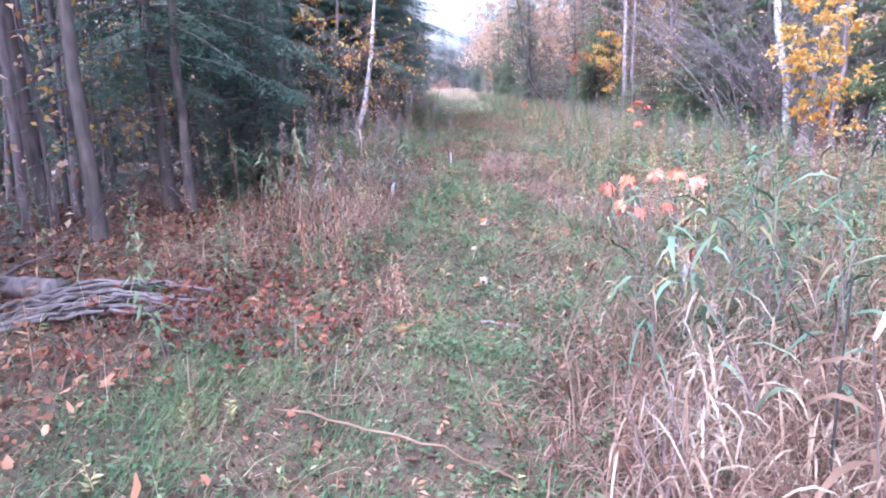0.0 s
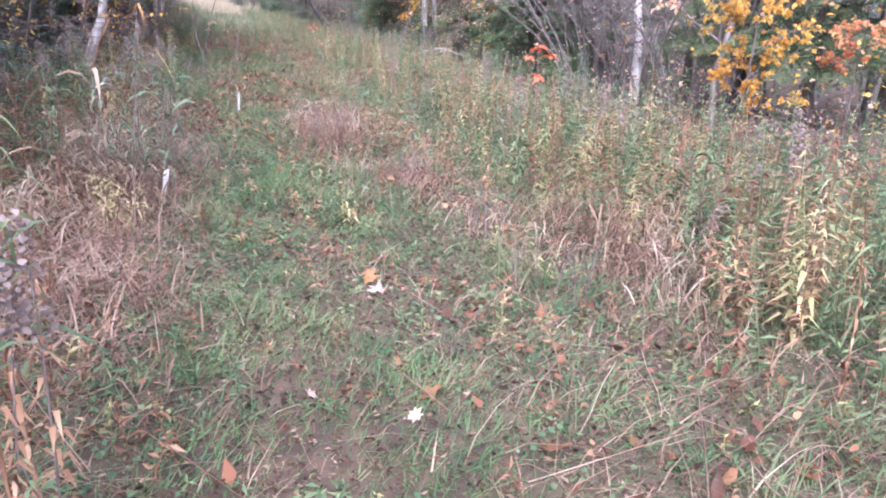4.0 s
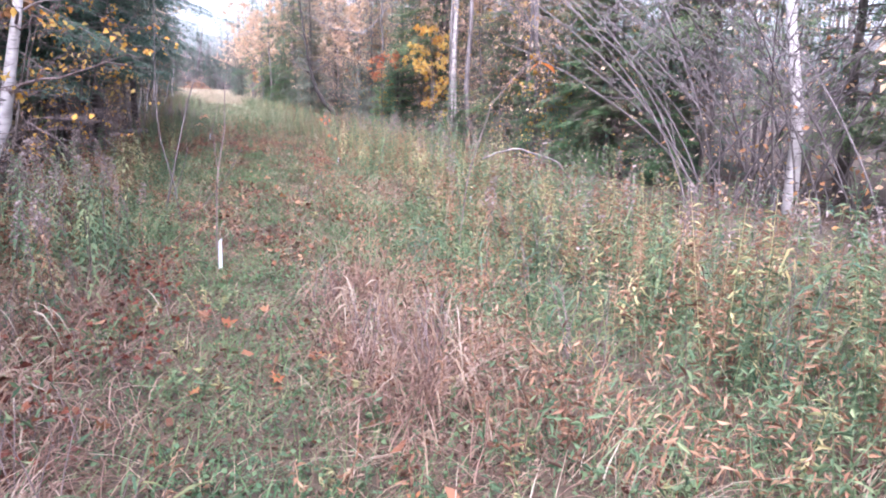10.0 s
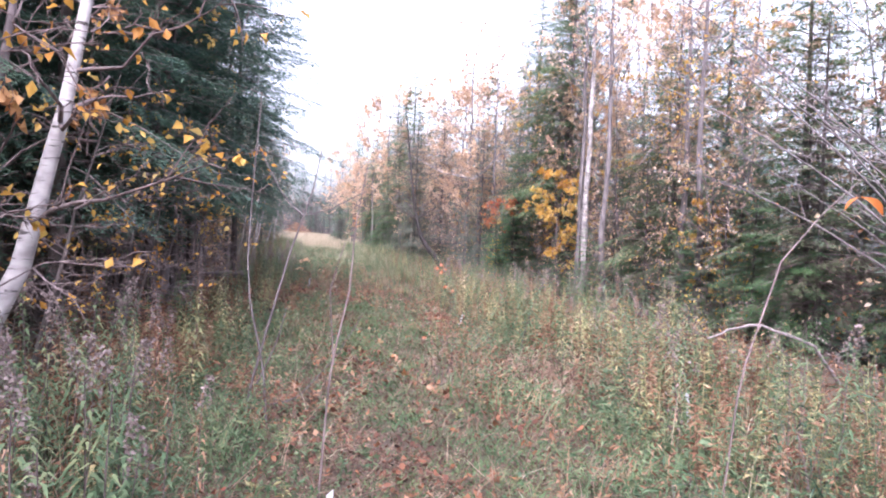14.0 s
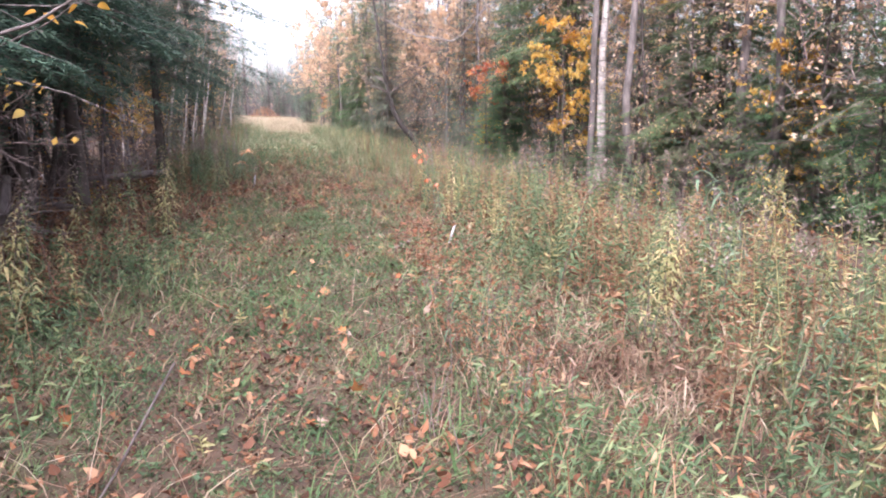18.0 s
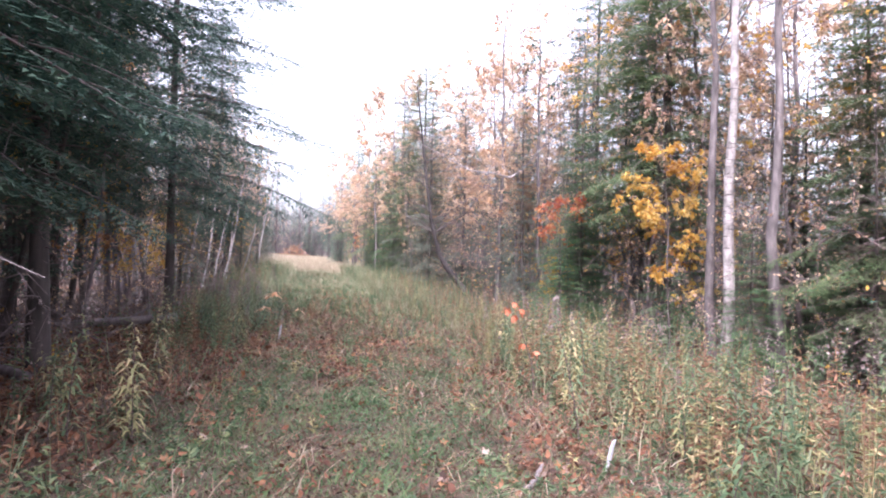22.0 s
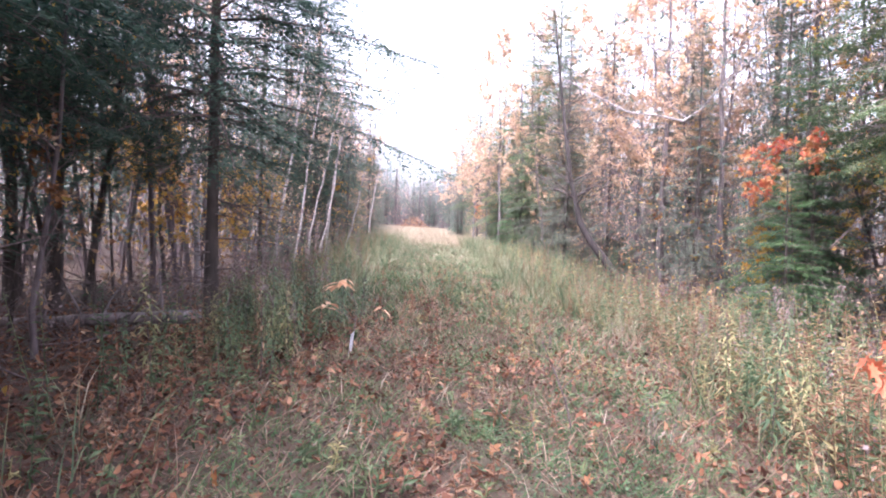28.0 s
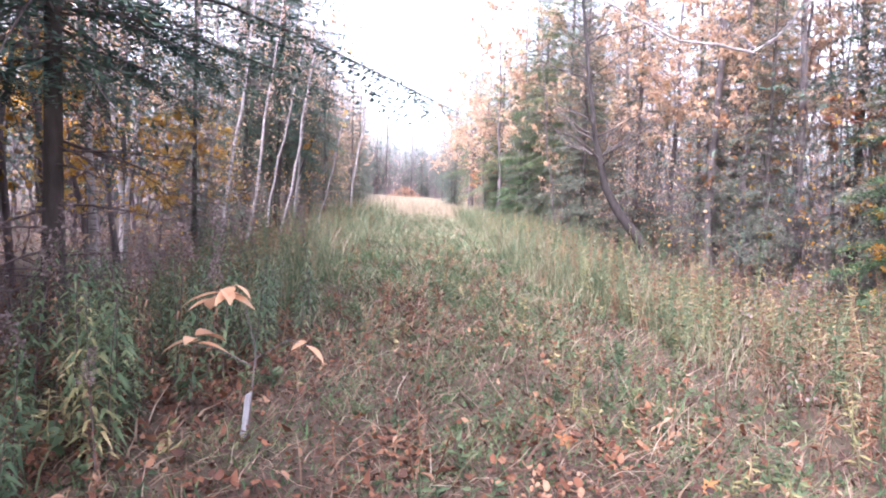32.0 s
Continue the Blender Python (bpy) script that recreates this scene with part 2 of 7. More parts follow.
def bark(name, dark, light, scale=14.0, stretch=0.25, bumpy=0.5, rough=0.85, marks=None):
    """Bark: streaks along the stem, blotches, fine relief; marks: dark flecks across the stem (birch)."""
    m, nodes, links, bsdf, out = nodes_of(name)
    tc = nodes.new("ShaderNodeTexCoord")
    mp = nodes.new("ShaderNodeMapping")
    mp.inputs["Scale"].default_value = (1, 1, stretch)
    links.new(tc.outputs["Object"], mp.inputs["Vector"])
    n1, n2 = nodes.new("ShaderNodeTexNoise"), nodes.new("ShaderNodeTexNoise")
    n1.inputs["Scale"].default_value, n1.inputs["Detail"].default_value = scale, 6
    n2.inputs["Scale"].default_value = 2.2
    links.new(mp.outputs[0], n1.inputs["Vector"])
    links.new(tc.outputs["Object"], n2.inputs["Vector"])
    r = ramp(nodes, [(0.3, dark), (0.7, light)])
    links.new(n1.outputs["Fac"], r.inputs["Fac"])
    hue = nodes.new("ShaderNodeHueSaturation")
    vary = nodes.new("ShaderNodeMapRange")
    vary.inputs["From Min"].default_value, vary.inputs["From Max"].default_value = 0.3, 0.7
    vary.inputs["To Min"].default_value, vary.inputs["To Max"].default_value = 0.7, 1.25
    links.new(n2.outputs["Fac"], vary.inputs["Value"])
    links.new(vary.outputs[0], hue.inputs["Value"])
    links.new(r.outputs["Color"], hue.inputs["Color"])
    colour = hue.outputs["Color"]
    if marks:
        mp2 = nodes.new("ShaderNodeMapping")
        mp2.inputs["Scale"].default_value = (3, 3, 26)
        links.new(tc.outputs["Object"], mp2.inputs["Vector"])
        n3 = nodes.new("ShaderNodeTexNoise")
        n3.inputs["Scale"].default_value, n3.inputs["Detail"].default_value = 1.6, 3
        links.new(mp2.outputs[0], n3.inputs["Vector"])
        r3 = ramp(nodes, [(0.60, (0, 0, 0)), (0.66, (1, 1, 1))])
        links.new(n3.outputs["Fac"], r3.inputs["Fac"])
        mx = nodes.new("ShaderNodeMix")
        mx.data_type = "RGBA"
        mx.inputs["B"].default_value = (*marks, 1)
        links.new(r3.outputs["Color"], mx.inputs["Factor"])
        links.new(colour, mx.inputs["A"])
        colour = mx.outputs["Result"]
    links.new(colour, bsdf.inputs["Base Color"])
    bsdf.inputs["Roughness"].default_value = rough
    b = nodes.new("ShaderNodeBump")
    b.inputs["Strength"].default_value, b.inputs["Distance"].default_value = bumpy, 0.02
    links.new(n1.outputs["Fac"], b.inputs["Height"])
    links.new(b.outputs[0], bsdf.inputs["Normal"])
    return m


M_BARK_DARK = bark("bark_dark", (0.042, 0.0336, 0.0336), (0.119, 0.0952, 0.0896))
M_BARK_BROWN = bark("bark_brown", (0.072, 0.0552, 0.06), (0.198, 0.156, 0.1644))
M_BARK_GREY = bark("bark_grey", (0.06375, 0.051, 0.05475), (0.1725, 0.1462, 0.15), scale=18)
M_BARK_BLACK = bark("black_bark", (0.016, 0.013, 0.013), (0.045, 0.036, 0.037))
M_ALDER = bark("alder_bark", (0.075, 0.062, 0.066), (0.18, 0.152, 0.158), scale=20)
M_TWIG_GREY = bark("twig_grey", (0.1, 0.084, 0.088), (0.224, 0.192, 0.196), scale=24, bumpy=0.2)
M_TWIG_BROWN = bark("twig_brown", (0.092, 0.0667, 0.069), (0.2415, 0.1817, 0.1817), scale=24, bumpy=0.2)
M_BIRCH = bark("birch_bark", (0.27, 0.24, 0.245), (0.5, 0.46, 0.465), scale=8, stretch=1.6, bumpy=0.25, rough=0.65, marks=(0.05, 0.04, 0.04))
M_BIRCH_GREY = bark("birch_bark_grey", (0.128, 0.111, 0.112), (0.391, 0.348, 0.348), scale=10, stretch=0.8, bumpy=0.4, rough=0.75, marks=(0.0425, 0.034, 0.034))
M_DEADWOOD = bark("dead_wood", (0.095, 0.077, 0.08), (0.255, 0.215, 0.22), scale=20, stretch=0.15, bumpy=0.4)
M_WHITE = bark("white_paint_stake", (0.33, 0.33, 0.37), (0.52, 0.52, 0.57), scale=30, stretch=0.2, bumpy=0.2, rough=0.6, marks=(0.2, 0.18, 0.18))

M_NEEDLE = leafy("spruce_needles", [(0.0276, 0.0578, 0.0498), (0.05, 0.0969, 0.0747), (0.0792, 0.133, 0.0957), (0.121, 0.18, 0.124)], 0.34, 0.5, 1.2)
M_NEEDLE_LIGHT = leafy("fir_needles", [(0.033, 0.077, 0.0396), (0.0572, 0.121, 0.055), (0.0935, 0.1705, 0.0715), (0.132, 0.209, 0.0935)], 0.34, 0.5, 1.2)
# spruce needles again, with the sunlight of the right-hand side in the colour
M_NEEDLE_LIT = leafy("sunlit_spruce_needles", [(0.0523, 0.0887, 0.0464), (0.0897, 0.137, 0.0663), (0.135, 0.191, 0.0884), (0.194, 0.246, 0.116)], 0.34, 0.5, 1.2)
M_LEAF_GOLD = leafy("golden_leaves", [(0.42, 0.19, 0.04), (0.56, 0.31, 0.065), (0.64, 0.42, 0.11), (0.6, 0.45, 0.17)], 0.5, 0.5, 1.0)
M_LEAF_PEACH = leafy("faded_orange_leaves", [(0.4, 0.26, 0.2), (0.57, 0.38, 0.26), (0.7, 0.5, 0.33), (0.68, 0.56, 0.45)], 0.58, 0.5, 0.8)
M_LEAF_RED = leafy("red_leaves", [(0.34, 0.075, 0.05), (0.48, 0.15, 0.08), (0.58, 0.25, 0.12), (0.6, 0.34, 0.16), (0.64, 0.46, 0.2)], 0.5, 0.5, 1.4)
M_LEAF_RUST = leafy("rust_leaves", [(0.16, 0.08, 0.045), (0.28, 0.13, 0.06), (0.40, 0.2, 0.09), (0.48, 0.28, 0.12)], 0.3, 0.55, 1.0)
M_LEAF_PINK = leafy("pale_pink_leaves", [(0.55, 0.16, 0.11), (0.62, 0.24, 0.17), (0.66, 0.34, 0.25)], 0.45, 0.5, 3.0)
M_LITTER = leafy("leaf_litter", [(0.0368, 0.018, 0.0134), (0.0788, 0.033, 0.0218), (0.137, 0.0549, 0.032), (0.21, 0.0921, 0.0488), (0.347, 0.199, 0.127)], 0.1, 0.65, 2.0)
M_LITTER_RED = leafy("dark_red_leaves", [(0.0425, 0.0133, 0.00924), (0.0935, 0.0234, 0.0145), (0.162, 0.0468, 0.0264), (0.221, 0.0936, 0.0561)], 0.2, 0.55, 3.0)
M_TURF = leafy("turf_blades", [(0.0363, 0.0806, 0.0383), (0.0564, 0.121, 0.0524), (0.0907, 0.161, 0.0685), (0.131, 0.181, 0.0806), (0.212, 0.202, 0.111)], 0.3, 0.55, 1.6)
M_DRY = leafy("dry_grass_blades", [(0.108, 0.063, 0.0504), (0.198, 0.117, 0.0945), (0.297, 0.189, 0.153), (0.423, 0.324, 0.27)], 0.3, 0.6, 2.0)
M_STRAW = leafy("bleached_straw", [(0.0842, 0.0459, 0.0331), (0.159, 0.0969, 0.0663), (0.271, 0.194, 0.138), (0.393, 0.337, 0.276)], 0.3, 0.6, 1.6)
M_PALE = leafy("pale_grass_blades", [(0.26, 0.21, 0.15), (0.353, 0.295, 0.213), (0.409, 0.35, 0.262)], 0.3, 0.6, 0.5)
M_REED = leafy("reed_blades", [(0.02625, 0.06375, 0.04125), (0.039, 0.08625, 0.054), (0.06, 0.1125, 0.06375), (0.12, 0.15, 0.07125), (0.27, 0.21, 0.0975)], 0.3, 0.45, 1.5)
M_BLADE = leafy("broad_reed_blades", [(0.05, 0.10, 0.07), (0.085, 0.15, 0.10), (0.14, 0.21, 0.14), (0.25, 0.28, 0.19)], 0.35, 0.4, 3.0)
M_WEED_GREEN = leafy("green_weed_leaves", [(0.057, 0.0968, 0.0547), (0.0945, 0.149, 0.082), (0.149, 0.205, 0.111), (0.251, 0.29, 0.154)], 0.35, 0.5, 2.0)
M_TALL = leafy("tall_grass_blades", [(0.0765, 0.113, 0.0675), (0.122, 0.167, 0.0945), (0.189, 0.221, 0.126), (0.279, 0.266, 0.171), (0.405, 0.342, 0.261)], 0.3, 0.5, 1.5)
M_WEED_GOLD = leafy("yellowing_weed_leaves", [(0.157, 0.181, 0.095), (0.268, 0.259, 0.127), (0.397, 0.354, 0.18), (0.499, 0.388, 0.232)], 0.35, 0.5, 2.0)
M_WEED_BROWN = leafy("withered_weed_leaves", [(0.099, 0.0499, 0.0339), (0.187, 0.095, 0.0605), (0.286, 0.154, 0.0944), (0.374, 0.249, 0.169)], 0.2, 0.6, 2.0)
M_FLUFF = leafy("seed_fluff", [(0.162, 0.126, 0.122), (0.234, 0.184, 0.18), (0.324, 0.261, 0.252)], 0.3, 0.8, 3.0)
M_THATCH = leafy("dead_thatch", [(0.07, 0.042, 0.034), (0.13, 0.08, 0.06), (0.21, 0.14, 0.105), (0.32, 0.24, 0.18)], 0.2, 0.7, 2.5)
M_NEEDLE_GREY = leafy("grey_needles", [(0.084, 0.108, 0.084), (0.132, 0.162, 0.12), (0.192, 0.222, 0.174)], 0.25, 0.6, 1.5)
M_NEEDLE_DEAD = leafy("dead_brown_needles", [(0.066, 0.0504, 0.0385), (0.11, 0.084, 0.0605), (0.099, 0.12, 0.066), (0.143, 0.18, 0.0935)], 0.15, 0.7, 0.8)
M_LEAF_ORANGE = leafy("orange_leaves", [(0.5, 0.13, 0.03), (0.6, 0.19, 0.05), (0.64, 0.25, 0.08)], 0.4, 0.5, 3.0)
M_LEAF_CORAL = leafy("coral_leaves", [(0.48, 0.11, 0.055), (0.58, 0.18, 0.095), (0.66, 0.3, 0.19)], 0.4, 0.5, 4.0)
M_MULCH = leafy("leaf_crumbs", [(0.028, 0.02, 0.016), (0.06, 0.038, 0.028), (0.105, 0.06, 0.042), (0.17, 0.11, 0.078), (0.3, 0.22, 0.17)], 0.1, 0.8, 5.0)
M_LEAF_CREAM = leafy("pale_peach_leaves", [(0.58, 0.3, 0.18), (0.66, 0.41, 0.26), (0.7, 0.48, 0.33)], 0.4, 0.5, 4.0)
M_CLOVER = leafy("clover_leaves", [(0.0495, 0.09, 0.0522), (0.072, 0.126, 0.063), (0.108, 0.162, 0.081)], 0.25, 0.5, 3.0)


def make_ground_material():
    m, nodes, links, bsdf, out = nodes_of("forest_soil")
    geo = nodes.new("ShaderNodeNewGeometry")
    n1, n2, n3 = (nodes.new("ShaderNodeTexNoise") for _ in range(3))
    for n, s, d in ((n1, 0.8, 5), (n2, 9.0, 6), (n3, 130.0, 5)):
        n.inputs["Scale"].default_value, n.inputs["Detail"].default_value = s, d
        links.new(geo.outputs["Position"], n.inputs["Vector"])
    r1 = ramp(nodes, [(0.35, (0.05, 0.03, 0.023)), (0.5, (0.075, 0.054, 0.038)), (0.65, (0.055, 0.06, 0.034))])
    r2 = ramp(nodes, [(0.3, (0.018, 0.012, 0.010)), (0.5, (0.06, 0.036, 0.027)), (0.72, (0.13, 0.08, 0.058))])
    links.new(n1.outputs["Fac"], r1.inputs["Fac"])
    links.new(n2.outputs["Fac"], r2.inputs["Fac"])
    mx = nodes.new("ShaderNodeMix")
    mx.data_type = "RGBA"
    links.new(n3.outputs["Fac"], mx.inputs["Factor"])
    links.new(r1.outputs["Color"], mx.inputs["A"])
    links.new(r2.outputs["Color"], mx.inputs["B"])
    links.new(mx.outputs["Result"], bsdf.inputs["Base Color"])
    bsdf.inputs["Roughness"].default_value = 0.95
    b = nodes.new("ShaderNodeBump")
    b.inputs["Strength"].default_value, b.inputs["Distance"].default_value = 0.8, 0.03
    links.new(n2.outputs["Fac"], b.inputs["Height"])
    links.new(b.outputs[0], bsdf.inputs["Normal"])
    return m


M_SOIL = make_ground_material()


# ---- ground ----
def build_ground():
    xs = np.r_[-900, -500, -250, -120, -70, -45, np.arange(-32, -12, 2.0), np.arange(-12, 12, 0.2), np.arange(12, 33, 2.0), 45, 70, 120, 250, 500, 900]
    ys = np.r_[-900, -500, -200, -90, -45, -25, np.arange(-14, -2, 1.5), np.arange(-2, 56, 0.2), np.arange(56, 150, 1.5), 170, 210, 260, 340, 500, 900, 1500]
    gx, gy = np.meshgrid(xs, ys, indexing="ij")
    v = np.stack([gx, gy, ground_z(gx, gy)], -1)
    i, j = np.meshgrid(np.arange(len(xs) - 1), np.arange(len(ys) - 1), indexing="ij")
    a = i * len(ys) + j
    f = np.stack([a, a + len(ys), a + len(ys) + 1, a + 1], -1).reshape(-1, 4)
    ob = new("ground", solid("ground", v, [f], M_SOIL, True))
    tagged(ob, "uneven forest soil under grass, weeds and fallen leaves", "ground", kind="structure")


build_ground()


# ---- trees ----
def spruce_meshes(seed, h, crown, spread, needle_mat, fine=1.0, dead=14, radius=0.11, tier=0.31):
    """Trunk, needle crown and dead lower twigs of one conifer: whorls of flat drooping boughs from crown upwards."""
    rng = np.random.default_rng(seed)
    s = np.linspace(0, 1, 9)
    bend = rng.normal(0, 0.05, 2)
    spine = np.stack([bend[0] * np.sin(s * 3), bend[1] * np.sin(s * 2.4), s * h], -1)
    rad = radius * (1 - s) ** 0.8 + 0.008
    rad[0] *= 1.35
    trunk = Heap().add(*tubes(spine, rad, 8)).mesh("trunk", M_BARK_DARK, True)
    rings = int((h - crown) / tier)
    per_ring = 7
    nb = rings * per_ring
    ring = np.repeat(np.arange(rings), per_ring)
    z = crown + (ring + rng.normal(0, 0.16, nb)) * tier
    f = ((z - crown) / (h - crown)).clip(0, 0.985)
    az = np.tile(np.arange(per_ring) * 2 * np.pi / per_ring, rings) + ring * 0.9 + rng.normal(0, 0.28, nb)
    length = spread * (1 - f) ** 0.8 * rng.uniform(0.55, 1.12, nb) * np.clip(0.6 + f * 6, 0, 1) * rng.choice([1, 1, 1, 1, 0.55], nb) + 0.12
    t = np.linspace(0, 1, 6)
    out = np.stack([np.cos(az), np.sin(az), 0 * az], -1)
    lift = 0.10 + 0.75 * f
    droop = rng.uniform(0.35, 0.6, nb) * (1 - f * 0.7)
    path = out[:, None] * (length[:, None] * t)[..., None]
    path[..., 2] = z[:, None] + length[:, None] * (lift[:, None] * t - (droop + lift * 0.4)[:, None] * t**1.8 + 0.10 * t**4)
    path[..., :2] += np.stack([np.interp(z, spine[:, 2], spine[:, 0]), np.interp(z, spine[:, 2], spine[:, 1])], -1)[:, None]
    wood = Heap().add(*tubes(path, np.linspace(0.018, 0.003, 6)[None] * (length / spread * 0.9 + 0.3)[:, None], 3))
    per = np.maximum((length * 24 * min(fine, 1.0)).astype(int), 5)
    own = np.repeat(np.arange(nb), per)
    u = np.concatenate([np.linspace(0.12, 1.0, k) for k in per])
    ti = u * 4.999
    lo = np.floor(ti).astype(int)
    at = path[own, lo] * (1 - ti % 1)[:, None] + path[own, lo + 1] * (ti % 1)[:, None]
    way = unit(path[own, lo + 1] - path[own, lo])
    across = unit(np.cross(way, [0, 0, 1.0])) * np.where(np.arange(len(own)) % 2, 1, -1)[:, None]
    tw = unit(way * rng.uniform(0.55, 1.0, len(own))[:, None] + across * rng.uniform(0.6, 1.0, len(own))[:, None] + rng.normal(0, 0.10, (len(own), 3)) - [0, 0, 0.16])
    tl = (0.10 + 0.5 * length[own] * (1.02 - u) ** 0.8).clip(0.1, 0.62) * rng.uniform(0.65, 1.15, len(own))
    q = 13 if fine > 0.9 else 9
    own2 = np.repeat(np.arange(len(own)), q)
    v = np.tile(np.linspace(0.02, 1, q), len(own))
    foot = at[own2] + tw[own2] * (tl[own2] * v)[:, None] - [0, 0, 1] * (0.18 * tl[own2] * v**2)[:, None]
    flat = unit(np.cross(tw[own2], [0, 0, 1.0])) * np.tile(np.where(np.arange(q) % 2, 1, -1), len(own))[:, None]
    nd = unit(tw[own2] * 0.7 + flat * rng.uniform(0.4, 1.0, len(own2))[:, None] + rng.normal(0, 0.22, foot.shape))
    ln = rng.uniform(0.055, 0.095, len(own2)) * (1.0 if fine > 0.9 else 1.35)
    wd = tw[own2] * (tl[own2] / q * 0.55).clip(0.006, 0.02)[:, None]
    pts = np.stack([foot - wd, foot + wd, foot + nd * ln[:, None]], 1).reshape(-1, 3)
    crown_mesh = Heap().add(pts, (np.arange(len(own2)) * 3)[:, None] + [0, 1, 2]).mesh("crown", needle_mat)
    boughs = wood.mesh("boughs", M_TWIG_BROWN)
    if not dead:
        return trunk, boughs, crown_mesh, None
    zd = rng.uniform(0.4, crown + 0.6, dead)
    ad = rng.uniform(0, 2 * np.pi, dead)
    ld = rng.uniform(0.35, 1.3, dead)
    o = np.stack([np.cos(ad), np.sin(ad), rng.uniform(-0.35, 0.15, dead)], -1)
    k = np.linspace(0, 1, 4)
    dp = o[:, None] * (ld[:, None] * k)[..., None]
    dp[..., 2] += zd[:, None] - 0.12 * ld[:, None] * k**2
    sub = np.repeat(np.arange(dead), 5)
    su = rng.uniform(0.3, 0.95, len(sub))
    sa = dp[sub, 0] + (dp[sub, -1] - dp[sub, 0]) * su[:, None]
    sw = unit(o[sub] + rng.normal(0, 0.7, (len(sub), 3)))
    sl = ld[sub] * rng.uniform(0.15, 0.4, len(sub))
    sp = sa[:, None] + sw[:, None] * (sl[:, None] * np.linspace(0, 1, 3))[..., None]
    dead_mesh = Heap().add(*tubes(dp, np.linspace(0.012, 0.003, 4)[None].repeat(dead, 0), 3)).add(*tubes(sp, np.linspace(0.005, 0.002, 3)[None].repeat(len(sub), 0), 3))
    return trunk, boughs, crown_mesh, dead_mesh.mesh("dead_twigs", M_TWIG_BROWN)


def conifer(name, label, meshes, group="conifers along the trail"):
    e = thing(name, label, "conifer", group)
    for n, me in zip(("trunk", "boughwork", "needles", "snag_growth"), meshes):
        if me:
            part(n, me, e)
    return e


def branching(rng, spine, radii, start, count, reach, rise, sub=5, subsub=3, droop=0.0, side=None):
    """Limbs, twigs and twiglets that grow from a spine. Returns the tubes of each order and the twig ends."""
    hs = rng.uniform(start, 0.98, count)
    idx = hs * (len(spine) - 1)
    at = np.stack([np.interp(idx, np.arange(len(spine)), spine[:, c]) for c in range(3)], -1)
    r0 = np.interp(idx, np.arange(len(spine)), radii)
    a = rng.uniform(0, 2 * np.pi, count) if side is None else side + rng.normal(0, 0.8, count)
    up = rise * rng.uniform(0.6, 1.3, count)
    d = unit(np.stack([np.cos(a), np.sin(a), up], -1))
    ln = reach * (1.15 - 0.6 * hs) * rng.uniform(0.6, 1.2, count)
    k = np.linspace(0, 1, 6)
    limb = at[:, None] + d[:, None] * (ln[:, None] * k)[..., None]
    wob = np.cumsum(rng.normal(0, 0.035, (count, 6, 3)), 1) * ln[:, None, None]
    wob[:, 0] = 0
    limb += wob
    limb[..., 2] += (0.18 * rise - droop) * ln[:, None] * k**2
    lr = (r0 * 0.38)[:, None].clip(0.005, 0.034) * (1 - 0.85 * k)
    own = np.repeat(np.arange(count), sub)
    u = rng.uniform(0.25, 1.0, len(own))
    ti = u * 5
    ta = np.stack([limb[own, np.floor(ti).astype(int).clip(0, 4), c] * (1 - ti % 1) + limb[own, np.floor(ti).astype(int).clip(0, 4) + 1, c] * (ti % 1) for c in range(3)], -1)
    td = unit(d[own] + rng.normal(0, 0.55, (len(own), 3)))
    tl = ln[own] * rng.uniform(0.2, 0.5, len(own)) * (1.2 - 0.5 * u)
    kk = np.linspace(0, 1, 4)
    twig = ta[:, None] + td[:, None] * (tl[:, None] * kk)[..., None]
    bend = np.cumsum(rng.normal(0, 0.05, (len(own), 4, 3)), 1) * tl[:, None, None]
    bend[:, 0] = 0
    twig += bend
    twig[..., 2] += (0.12 * rise - droop) * tl[:, None] * kk**2
    tr = np.linspace(0.0075, 0.0022, 4)[None].repeat(len(own), 0)
    own3 = np.repeat(np.arange(len(own)), subsub)
    u3 = rng.uniform(0.2, 1.0, len(own3))
    sa = twig[own3, 0] + (twig[own3, -1] - twig[own3, 0]) * u3[:, None]
    sd = unit(td[own3] + rng.normal(0, 0.65, (len(own3), 3)))
    sl = tl[own3] * rng.uniform(0.25, 0.55, len(own3))
    small = sa[:, None] + sd[:, None] * (sl[:, None] * np.linspace(0, 1, 3))[..., None]
    sr = np.linspace(0.0038, 0.0014, 3)[None].repeat(len(own3), 0)
    return (limb, lr), (twig, tr), (small, sr)


def leaves_on(rng, small, count, size, width=0.6):
    """Leaves that hang along the twiglets."""
    path, _ = small
    pick = rng.integers(0, len(path), count)
    u = rng.uniform(0.2, 1.0, count)[:, None]
    at = path[pick, 0] * (1 - u) + path[pick, -1] * u + rng.normal(0, 0.02, (count, 3))
    way = unit(unit(path[pick, -1] - path[pick, 0]) * 0.6 + rng.normal(0, 0.6, (count, 3)) - [0, 0, 0.35])
    return leaf_blades(at, way, size * rng.uniform(0.6, 1.25, count), width, 0.3, rng)


